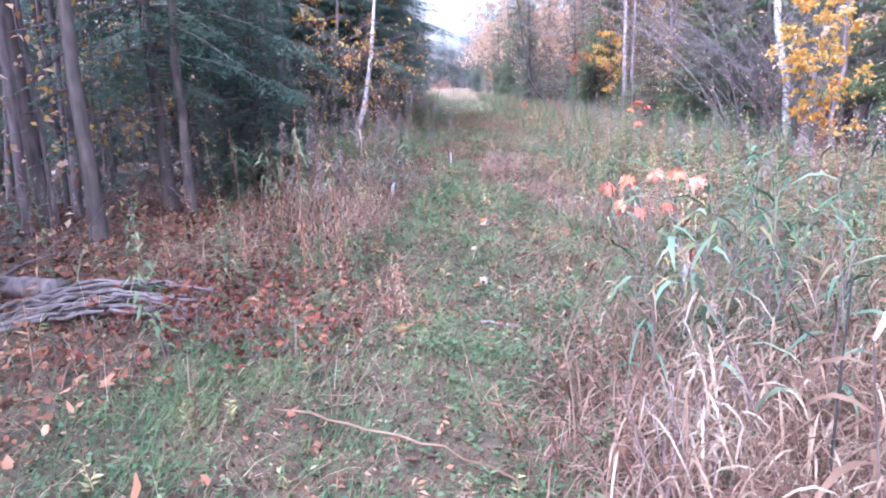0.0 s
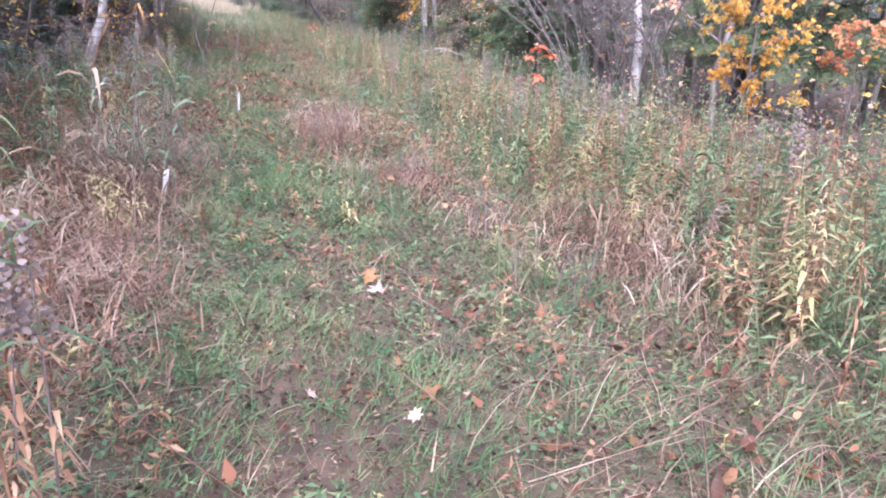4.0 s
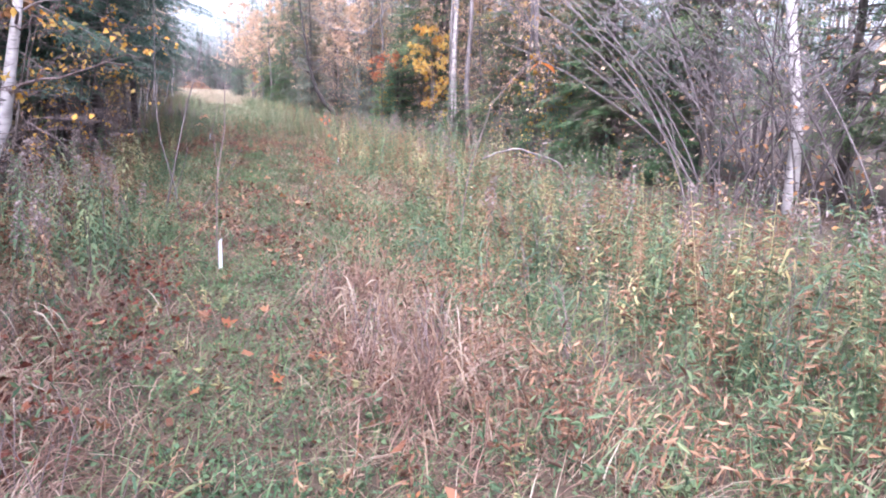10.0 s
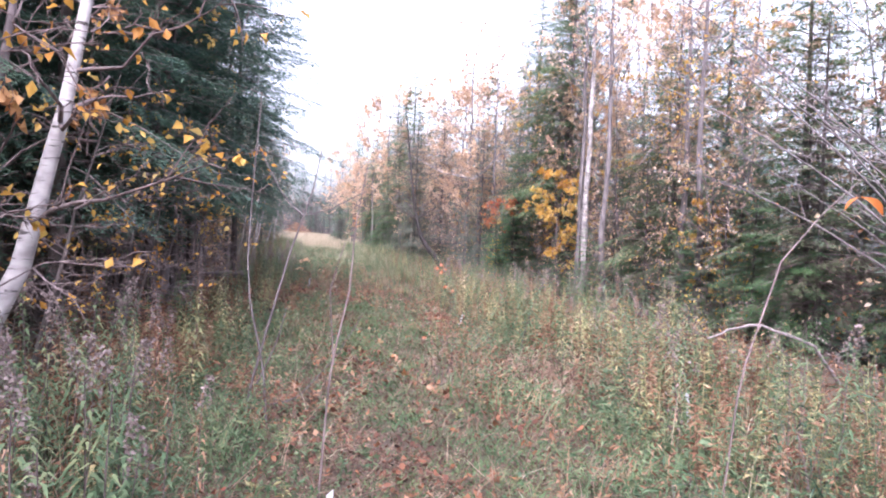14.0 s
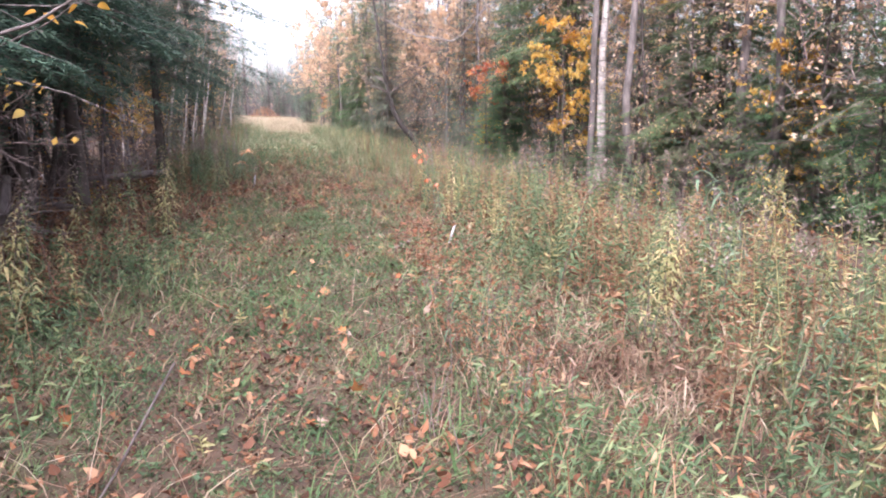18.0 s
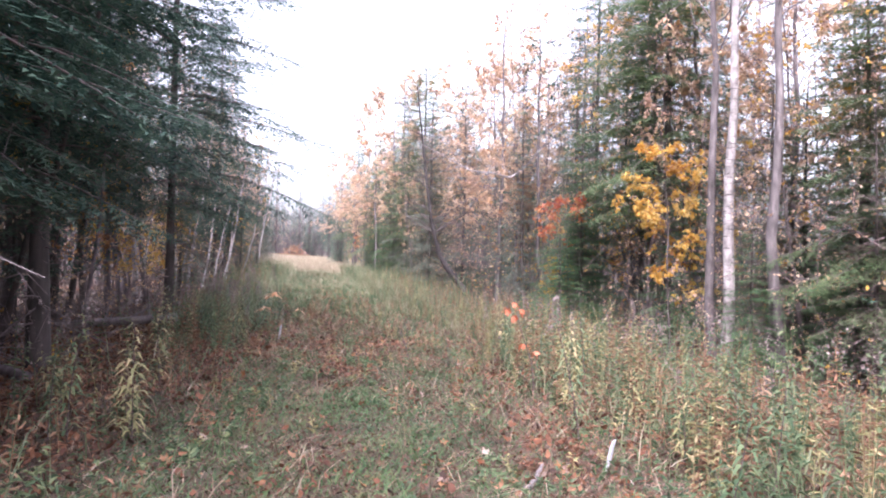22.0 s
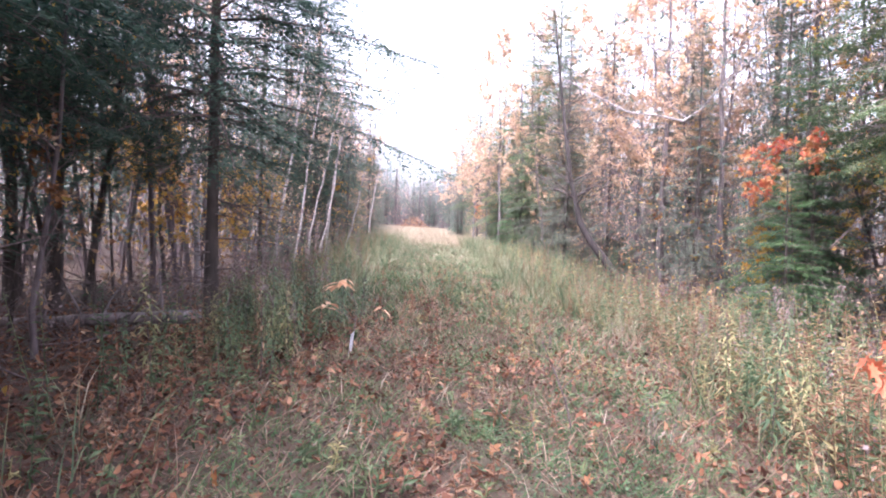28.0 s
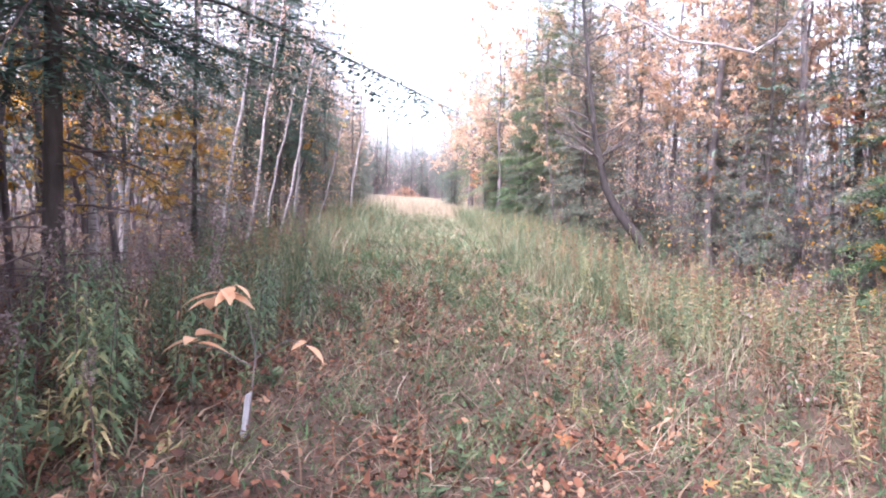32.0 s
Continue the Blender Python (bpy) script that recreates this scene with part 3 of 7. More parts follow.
def broadleaf_meshes(seed, h, radius, lean=(0, 0), start=0.3, limbs=14, reach=2.0, rise=0.9, leaves=600, leaf=0.075, bark_mat=None, twig_mat=None, leaf_mat=None, spine=None, droop=0.0, sub=5, subsub=3, side=None, sides=8):
    """Trunk, limbs and leaves of a deciduous tree."""
    rng = np.random.default_rng(seed)
    if spine is None:
        s = np.linspace(0, 1, 12)
        wob = np.cumsum(rng.normal(0, 0.018, (12, 2)), 0) * h * 0.35
        wob -= wob[0]
        spine = np.stack([lean[0] * h * s + wob[:, 0], lean[1] * h * s + wob[:, 1], h * s], -1)
    spine = np.asarray(spine, float)
    s = np.linspace(0, 1, len(spine))
    radii = radius * (1 - 0.88 * s)
    radii[0] *= 1.25
    trunk = Heap().add(*tubes(spine, radii, sides)).mesh("trunk", bark_mat, True)
    limb, twig, small = branching(rng, spine, radii, start, limbs, reach, rise, sub, subsub, droop, side)
    wood = Heap().add(*tubes(*limb, 4)).add(*tubes(*twig, 3)).add(*tubes(*small, 3)).mesh("branches", twig_mat)
    crown = None
    if leaves:
        crown = Heap().add(*leaves_on(rng, small, leaves, leaf)).mesh("leaves", leaf_mat)
    return trunk, wood, crown


def broadleaf(name, label, meshes, group="", category="tree"):
    e = thing(name, label, category, group)
    for n, me in zip(("trunk", "branchwork", "foliage"), meshes):
        if me:
            part(n, me, e)
    return e


def put(ob, x, y, turn=0.0, size=1.0, tall=1.0, tilt=(0, 0), sink=0.04):
    """Stand the first of a kind in its place."""
    ob.matrix_world = spot(ob, x, y, turn, size, tilt, sink, tall)
    return ob


def again(ob, x, y, turn=0.0, size=1.0, tall=1.0, tilt=(0, 0), sink=0.04, label=""):
    """Another one of a kind."""
    m = spot(ob, x, y, turn, size, tilt, sink, tall) @ Matrix.Diagonal((*(1 / s for s in ob.scale), 1))
    return tagged(copy_thing(ob, m), label)


LEFT_Y, LEFT_X = (-30, 0, 10, 18, 26, 36, 42, 48, 62, 85, 110, 140), (-4, -3.6, -3.3, -3.1, -3.4, -4.2, -5.0, -5.2, -5.4, -9.0, -12, -15)
RIGHT_Y, RIGHT_X = (-30, 0, 10, 20, 32, 38, 46, 60, 75, 85, 110, 140), (7, 7, 6.8, 6.4, 6.4, 5.4, 3.9, 2.6, 0.7, -1.0, -2.2, -5)


def left_edge(y):
    return np.interp(y, LEFT_Y, LEFT_X)


def right_edge(y):
    return np.interp(y, RIGHT_Y, RIGHT_X)


def build_conifers():
    big = [spruce_meshes(11 + i, h, c, s, M_NEEDLE, f, d, r) for i, (h, c, s, f, d, r) in enumerate(((11.0, 2.1, 2.6, 1.0, 26, 0.062), (9.5, 2.0, 2.3, 0.95, 26, 0.08), (12.5, 2.7, 2.6, 0.95, 34, 0.09)))]
    bush = spruce_meshes(21, 4.6, 0.15, 1.4, M_NEEDLE, 1.15, 0, 0.06, 0.2)
    fir = spruce_meshes(22, 5.2, 0.5, 1.5, M_NEEDLE_LIGHT, 1.0, 5, 0.06, 0.27)
    slim = [spruce_meshes(31 + i, h, c, s, M_NEEDLE, 0.5, 8, 0.07) for i, (h, c, s) in enumerate(((9.5, 1.6, 1.8), (11.5, 2.8, 2.0), (8.0, 0.7, 1.9)))]
    label = "tall dark green spruce with dead grey lower twigs"
    protos = [conifer("spruce", label, m) for m in big]
    put(protos[0], -4.0, 36.6, 40, 1.35, 0.95)
    put(protos[1], -3.4, 24.6, 130, 1.12)
    put(protos[2], -3.9, 30.0, 200, 1.15)
    # right-hand spruces: their lighter needles stand in for sunlight
    mid = [conifer("spruce", "spruce coloured lighter as if sunlit, with spreading boughs and a bare lower trunk", spruce_meshes(14 + i, h, c, sp, M_NEEDLE_LIT, 0.95, d, 0.085)) for i, (h, c, sp, d) in enumerate(((12.0, 2.7, 2.5, 26), (9.0, 1.2, 2.1, 14)))]
    put(mid[0], 6.9, 36.0, 120, 1.15)
    put(mid[1], 8.6, 28.8, 300, 0.95)
    for k, x, y, turn, size in ((0, 7.2, 37.4, 120, 0.95), (1, 7.9, 30.2, 45, 0.95), (1, 6.6, 47.5, 200, 0.8), (1, 8.3, 31.6, 100, 0.8), (0, 3.2, 54.6, 10, 0.95), (1, 1.5, 66.0, 70, 1.0), (0, 0.2, 79.0, 70, 0.9), (1, 8.0, 25.2, 75, 0.9), (0, 8.3, 21.6, 115, 0.95), (1, 9.4, 17.4, 90, 1.05), (1, 9.7, 19.7, 10, 1.05), (1, 10.2, 14.6, 200, 1.05), (0, 2.7, 62.0, 75, 1.0), (1, 2.6, 57.0, 160, 0.8), (1, 9.0, 15.0, 210, 0.95)):
        again(mid[k], x, y, turn, size)
    for k, x, y, turn, size in (((1, -3.5, 21.2, 10, 0.95), (0, -3.7, 27.2, 300, 1.1), (2, -5.7, 50.5, 40, 0.95), (2, -6.2, 36.2, 10, 1.0), (0, -6.9, 30.6, 50, 1.05), (1, -6.6, 24.4, 20, 1.1), (2, -5.3, 33.2, 80, 1.0), (1, -5.2, 26.0, 60, 1.05), (0, -4.9, 22.8, 170, 1.0), (2, -5.6, 28.8, 20, 1.0), (1, -3.6, 9.4, 70, 0.9), (1, -4.6, 14.2, 250, 0.95), ) +
            ((2, -5.2, 20.2, 130, 1.0), (0, -5.9, 26.6, 30, 1.1), ) +
            # the spruce at (-4.8, 2.2) is added out of view to shade the start
            ((2, -4.8, 2.2, 30, 1.0), (2, -7.4, 37.0, 190, 1.0), (1, -6.4, 52.5, 100, 0.9), (0, -7.2, 57.5, 10, 0.85),)):
        again(protos[k], x, y, turn, size)
    b = put(conifer("young_spruce", "bushy young dark green spruce down to the ground", bush), -2.85, 10.8, 0, 0.75)
    for x, y, turn, size in ((-3.3, 12.2, 90, 0.9), (-3.0, 16.2, 40, 0.55), (4.6, 48.6, 30, 0.45), (-1.3, 85.0, 100, 0.9), (1.3, 66.0, 20, 0.8), (5.6, 38.2, 60, 0.6), (8.8, 23.0, 140, 1.1)):
        again(b, x, y, turn, size)
    f = put(conifer("young_fir", "light green young fir with spreading boughs", fir), 5.6, 38.0, 0, 0.75)
    for x, y, turn, size in ((7.4, 30.6, 90, 0.75), (7.0, 25.0, 30, 0.55), (7.2, 27.0, 150, 0.7), (7.4, 24.0, 250, 0.9), (5.9, 30.9, 10, 0.45), (8.2, 27.6, 60, 1.1), (4.75, 37.1, 200, 0.56), (5.9, 39.2, 100, 1.05), (6.6, 34.6, 20, 0.7), (1.75, 57.6, 140, 0.95), (8.3, 33.0, 250, 1.0), (5.0, 51.5, 10, 0.5), (7.4, 21.6, 300, 0.6)):
        again(f, x, y, turn, size)
    half = put(conifer("spruce", "half-dead spruce with brown bare lower boughs", spruce_meshes(24, 7.5, 1.6, 1.7, M_NEEDLE_DEAD, 0.6, 70, 0.07), "half-dead conifers"), 6.9, 29.6, 0, 0.55)
    for x, y, turn, size in ((7.2, 26.3, 90, 0.48), (7.3, 32.6, 200, 0.7), (8.0, 22.6, 300, 0.8), (7.3, 23.6, 50, 0.75), (-4.6, 23.4, 20, 0.7)):
        again(half, x, y, turn, size)
    grey = put(conifer("spruce", "thin grey-green spruce with half-bare boughs", spruce_meshes(23, 9.0, 0.8, 1.5, M_NEEDLE_GREY, 0.6, 26, 0.07), "grey conifers"), 2.6, 56.5, 0)
    for x, y, turn, size in ((3.1, 50.4, 40, 0.8), (5.3, 46.2, 100, 0.8), (3.2, 51.0, 200, 0.95), (4.4, 49.6, 300, 1.0), (5.4, 43.6, 20, 0.75), (6.4, 41.0, 140, 0.8), (2.2, 61.5, 240, 0.9), (1.3, 69.0, 80, 0.85), (6.2, 47.0, 10, 1.05), (7.6, 44.6, 60, 1.1), (7.0, 37.6, 70, 0.9), (-6.3, 49.5, 70, 0.9), (-6.6, 59.0, 170, 0.9), (-8.4, 73.0, 270, 0.8), (-5.6, 57.0, 120, 0.8), (-5.9, 65.0, 20, 0.9), (-7.2, 76.0, 120, 0.9), (-9.6, 90.0, 220, 0.95), (-11.0, 101.0, 320, 1.0), (-1.2, 90.0, 10, 0.95), (-5.4, 43.6, 120, 0.75)):
        again(grey, x, y, turn, size)
    far = [conifer("spruce", "slender dark green spruce inside the woods", m, "spruces in the woods") for m in slim]
    rng = np.random.default_rng(5)
    first = [True] * 3
    for i in range(64):
        y = rng.uniform(-6, 122)
        left = rng.random() < 0.8
        off = rng.uniform(1.2, 14) if y < 75 else rng.uniform(0.3, 10)
        x = left_edge(y) - off if left else right_edge(y) + off
        if left and 36 < y < 64 and off < 7:
            x -= 7
        k = i % 3
        if first[k]:
            put(far[k], x, y, rng.uniform(0, 360))
            first[k] = False
        else:
            again(far[k], x, y, rng.uniform(0, 360), rng.uniform(0.7, 1.15))
    for x, y, size in ((-7.6, 124, 0.75), (-6.4, 127, 0.7), (-5.4, 123, 0.7), (-4.3, 126, 0.72), (-3.3, 122, 0.6), (-6.0, 121.5, 0.55), (-10.2, 118, 0.9), (-11.8, 121, 1.0), (-13.0, 117, 0.85), (-8.6, 126, 0.7), (-15, 120, 1.0), (-3.2, 118, 0.9), (-1.5, 112, 0.9), (-14, 112, 0.95)):
        again(far[int(abs(x)) % 3], x, y, x * 50, size * 1.25)


build_conifers()


def build_broadleaves():
    # the leaning birch by the first bend
    xs = np.array([-2.95, -2.84, -2.71, -2.56, -2.45, -2.36, -2.25, -2.1, -2.0, -1.95]) + 2.9
    zs = np.array([-0.1, 0.45, 0.90, 1.28, 1.9, 2.4, 3.25, 4.6, 6.2, 8.0])
    spine = np.stack([xs, np.linspace(0, 0.5, 10), zs], -1)
    m = broadleaf_meshes(41, 8, 0.095, start=0.3, limbs=14, reach=1.7, rise=0.35, leaves=150, leaf=0.085, bark_mat=M_BIRCH, twig_mat=M_TWIG_BROWN, leaf_mat=M_LEAF_GOLD, spine=spine, droop=0.1)
    put(broadleaf("birch", "leaning white birch with sparse golden leaves", m, "birches"), -2.9, 18.0)
    # golden hazel boughs below it
    m = broadleaf_meshes(42, 3.4, 0.03, lean=(0.22, -0.05), start=0.2, limbs=26, reach=1.15, rise=0.3, leaves=190, leaf=0.085, bark_mat=M_BARK_DARK, twig_mat=M_TWIG_BROWN, leaf_mat=M_LEAF_GOLD, droop=0.12)
    hz = put(broadleaf("hazel_sapling", "thin dark sapling with golden-orange leaves", m, "golden saplings"), -2.9, 17.2)
    for x, y, turn, s in ((-3.1, 19.6, 60, 0.9), (-3.2, 15.3, 30, 0.95), (-2.9, 22.6, 10, 0.95), (-2.6, 20.8, 340, 0.7), (-4.4, 8.9, 100, 1.0), (-5.4, 11.5, 200, 1.1)):
        again(hz, x, y, turn, s)
    # straight white birches
    m = broadleaf_meshes(43, 11.5, 0.07, lean=(0.03, 0), start=0.45, limbs=14, reach=1.7, rise=1.2, leaves=420, leaf=0.09, bark_mat=M_BIRCH, twig_mat=M_TWIG_GREY, leaf_mat=M_LEAF_PEACH)
    bi = put(broadleaf("birch", "slender white birch, nearly leafless", m, "birches"), -5.95, 41.0, 0)
    for x, y, turn, s, tx, ty in (((-5.95, 45.0, 70, 1.0, 0, 2), (-5.45, 47.0, 150, 0.6, 0, 8), (-5.15, 47.4, 30, 0.5, 0, 11), (-4.9, 48.0, 200, 0.6, 0, 9), (-5.6, 44.2, 80, 0.55, 0, 10), (-6.2, 42.4, 10, 0.6, 0, 7), (-5.2, 50.2, 120, 0.55, 0, 7), (-4.9, 52.4, 220, 0.5, 0, 12), (-5.35, 61.0, 20, 0.75, 0, 9), (-6.6, 43.2, 100, 0.95, 0, -3), (-5.7, 46.0, 300, 0.75, 2, 7), (7.6, 49.0, 330, 1.0, 0, 1), (7.75, 18.6, 10, 1.35, 0, -4), (4.9, 53.0, 40, 0.9, 0, 2), (-7.6, 50, 0, 1, 0, 3),) +
            ((9.2, 36.5, 80, 1.0, 0, 2), (-7.9, 34, 80, 1.0, 0, 3), (-6.3, 55, 120, 0.8, 0, 6), (-7.8, 66, 10, 0.85, 0, 4), (-9.0, 78, 70, 0.85, 0, 2), (2.2, 70, 30, 0.9, 0, -2),)):
        again(bi, x, y, turn, s, 1.0, (tx, ty))
    m = broadleaf_meshes(52, 12, 0.105, start=0.4, limbs=16, reach=2.0, rise=1.0, leaves=500, leaf=0.09, bark_mat=M_BIRCH_GREY, twig_mat=M_TWIG_GREY, leaf_mat=M_LEAF_PEACH, sides=12)
    put(broadleaf("birch", "stout white birch with peeling grey bark", m, "birches"), 6.25, 32.2, 120, 1.0, 1.0, (0, 1))
    # grey-barked trunks
    m = broadleaf_meshes(44, 12, 0.095, start=0.4, limbs=16, reach=2.0, rise=1.0, leaves=900, leaf=0.1, bark_mat=M_BARK_GREY, twig_mat=M_TWIG_GREY, leaf_mat=M_LEAF_PEACH)
    gr = put(broadleaf("aspen", "tall grey-barked trunk with a thin orange crown", m, "tall trunks"), 6.35, 32.95, 0, 1.0, 1.0, (0, -1))
    for x, y, turn, s in ((7.6, 28.8, 130, 1.0), (7.0, 27.2, 230, 0.9), (6.45, 31.0, 80, 1.0), (6.0, 43.5, 160, 0.9), (5.1, 45.7, 20, 0.95), (8.0, 39.5, 200, 1.05), (8.2, 46.0, 260, 1.0)):
        again(gr, x, y, turn, s)
    # dark trunks at the start of the walk
    m = broadleaf_meshes(45, 9, 0.085, lean=(-0.02, 0), start=0.4, limbs=10, reach=1.4, rise=0.7, leaves=110, leaf=0.08, bark_mat=M_BARK_DARK, twig_mat=M_TWIG_BROWN, leaf_mat=M_LEAF_GOLD)
    dk = put(broadleaf("tree", "straight brown trunk on leaf-strewn ground", m, "trunks at the start"), -3.5, 7.5, 0, 1.0, 1.0, (0, -1))
    for x, y, turn, s in ((-4.75, 8.6, 90, 1.15), (-3.15, 9.0, 200, 0.8), (-3.7, 9.6, 30, 0.6), (-5.9, 7.0, 300, 1.0), (-3.4, 13.4, 150, 1.0), (-6.6, 9.4, 20, 0.9), (-5.0, 10.2, 80, 0.7)):
        again(dk, x, y, turn, s)
    # the crooked dark tree
    spine = np.array([(0, 0, -0.2), (-0.1, 0, 0.25), (-0.45, 0, 0.72), (-0.85, 0, 1.2), (-1.17, 0, 1.75), (-1.3, 0, 2.3), (-1.48, 0, 3.0), (-1.68, 0, 4.4), (-1.9, 0, 6.2), (-2.1, 0.1, 8.0)])
    m = broadleaf_meshes(46, 8, 0.16, start=0.55, limbs=40, reach=2.2, rise=0.55, leaves=160, leaf=0.07, bark_mat=M_BARK_BLACK, twig_mat=M_BARK_DARK, leaf_mat=M_LEAF_PEACH, spine=spine, sub=7, subsub=4)
    put(broadleaf("crooked_tree", "bare grey tree with a bowed dark trunk", m), 4.25, 47.0)
    # tree with the pale elbow branch
    m = broadleaf_meshes(47, 10, 0.10, lean=(-0.06, 0), start=0.35, limbs=16, reach=2.0, rise=0.7, leaves=520, leaf=0.085, bark_mat=M_BIRCH, twig_mat=M_TWIG_GREY, leaf_mat=M_LEAF_PEACH)
    el = put(broadleaf("birch", "white birch with a long pale elbowed branch over the edge", m, "birches"), 8.2, 43.6)
    arm = np.array([(8.1, 43.5, 7.0), (7.4, 43.5, 6.6), (6.39, 43.5, 5.87), (5.79, 43.5, 5.28), (5.4, 43.5, 4.76), (4.96, 43.5, 4.47), (4.29, 43.5, 4.6), (3.62, 43.5, 4.65), (2.79, 43.5, 5.06), (1.9, 43.5, 5.5)]) - [8.2, 43.6, gz(8.2, 43.6) - 0.04]
    arm_twigs = branching(np.random.default_rng(3), arm, np.linspace(0.05, 0.012, 10), 0.2, 14, 0.9, 0.5)
    hp = Heap().add(*tubes(arm, np.linspace(0.055, 0.012, 10), 6))
    for tw in arm_twigs:
        hp.add(*tubes(*tw, 3))
    part("elbow_branch", hp.mesh("elbow_branch", M_BIRCH_GREY, True), el, "long pale grey elbowed branch")
    # orange crowns on the right-hand side
    m = broadleaf_meshes(48, 8.5, 0.07, start=0.25, limbs=24, reach=2.1, rise=0.7, leaves=4300, leaf=0.10, bark_mat=M_BARK_GREY, twig_mat=M_TWIG_GREY, leaf_mat=M_LEAF_PEACH, sub=6, subsub=3)
    og = put(broadleaf("maple", "grey-stemmed maple with thinning orange-pink leaves", m, "orange maples"), 5.6, 45.4)
    for x, y, turn, s in ((4.6, 52.5, 0, 1.15), (3.6, 55.5, 90, 1.2), (5.3, 49.6, 330, 1.1), (5.4, 47.4, 120, 1.05), (6.6, 45.0, 200, 1.0), (3.4, 54.5, 10, 0.9), (7.2, 51.5, 250, 1.1), (1.9, 66.5, 300, 0.9), (0.9, 72.0, 30, 0.85), (8.6, 42.0, 90, 1.1), (5.6, 57.0, 180, 1.1), (9.8, 33.5, 45, 1.05), (-8.8, 46.5, 45, 0.9), (-7.6, 61, 145, 0.85), (-9.4, 70, 245, 0.85), (8.8, 28.6, 245, 1.05), (-8.2, 30, 70, 0.9),
                          (2.0, 57.5, 40, 1.2), (1.3, 62.0, 140, 1.2), (0.7, 68.5, 260, 1.15), (0.0, 76.0, 20, 1.1), (-1.0, 85.0, 80, 1.1), (-1.8, 96.0, 200, 1.1), (7.6, 36.0, 10, 1.2), (8.4, 33.8, 310, 1.2), (9.2, 24.0, 30, 1.1),
                          (-8.6, 84.0, 210, 0.95)):
        again(og, x, y, turn, s)
    m = broadleaf_meshes(49, 5.6, 0.04, lean=(-0.08, -0.03), start=0.2, limbs=26, reach=1.5, rise=0.45, leaves=3400, leaf=0.125, bark_mat=M_BARK_DARK, twig_mat=M_TWIG_BROWN, leaf_mat=M_LEAF_GOLD)
    ye = put(broadleaf("maple", "young maple full of bright golden-yellow leaves", m, "golden maples"), 6.1, 34.1, 0, 0.72)
    for x, y, turn, s in ((5.3, 38.9, 210, 0.34), (8.0, 41.2, 140, 0.7), (7.4, 27.0, 300, 0.5), (-8.0, 43.5, 40, 0.7), (-7.4, 31.5, 80, 0.6), (9.4, 11.8, 200, 0.8), (5.7, 12.4, 20, 0.5), (-8.4, 36.0, 80, 0.7), (-6.6, 40.8, 20, 0.6), (-6.4, 46.0, 120, 0.55), (-5.9, 43.2, 220, 0.5), (-6.8, 49.5, 320, 0.55)):
        again(ye, x, y, turn, s)
    m = broadleaf_meshes(50, 3.9, 0.03, lean=(0.03, 0), start=0.6, limbs=16, reach=1.0, rise=0.25, leaves=750, leaf=0.11, bark_mat=M_BARK_DARK, twig_mat=M_TWIG_BROWN, leaf_mat=M_LEAF_RED)
    rd = put(broadleaf("maple", "young maple with orange-red leaves", m, "red maples"), 5.1, 37.9, 0, 0.9)
    for x, y, turn, s in ((0.6, 75.5, 50, 0.75), (1.0, 73.0, 150, 0.6), (7.2, 43.8, 240, 1.0), (7.4, 12.5, 10, 0.5)):
        again(rd, x, y, turn, s)
    # pole-thin stems that fill the woods
    poles = []
    for i, (bk, tw, lf, n) in enumerate(((M_BARK_BROWN, M_TWIG_BROWN, M_LEAF_RUST, 420), (M_BARK_BROWN, M_TWIG_BROWN, M_LEAF_PEACH, 560), (M_BARK_DARK, M_TWIG_BROWN, M_LEAF_GOLD, 330), (M_BARK_GREY, M_TWIG_GREY, M_LEAF_PEACH, 330))):
        m = broadleaf_meshes(60 + i, 8.5, 0.045, lean=(0.03 * (i - 1.5), 0), start=0.12, limbs=13, reach=1.3, rise=0.9, leaves=n, leaf=0.10, bark_mat=bk, twig_mat=tw, leaf_mat=lf, sub=3, subsub=2, sides=6)
        poles.append(broadleaf("young_tree", ("thin brown stem with a few rusty leaves", "thin grey stem with pale orange leaves", "thin dark stem with golden leaves", "thin pale stem with few orange leaves")[i], m, "thin stems in the woods"))
    rng = np.random.default_rng(8)
    used = [False] * 4
    for i in range(150):
        y = rng.uniform(-5, 105)
        left = rng.random() < 0.47
        off = 0.25 + rng.exponential(4.0)
        x = left_edge(y) - off if left else right_edge(y) + off
        if not left and 40 < y < 58 and rng.random() < 0.6:
            x = right_edge(y) + rng.uniform(-0.6, 3)
        if not left and 38 < y < 47.6 and x < 5.3 + (47 - y) * 0.06:
            x += 2.2
        k = int(rng.integers(0, 4)) if not (left and 12 < y < 38) else int(rng.choice([2, 2, 2, 0]))
        if left and 38 < y < 62:
            k = int(rng.choice([2, 3, 3]))
        turn, size = rng.uniform(0, 360), rng.uniform(0.55, 1.2)
        tilt = (rng.normal(0, 6), rng.normal(0, 6))
        if used[k]:
            again(poles[k], x, y, turn, size, 1.0, tilt)
        else:
            put(poles[k], x, y, turn)
            used[k] = True


build_broadleaves()


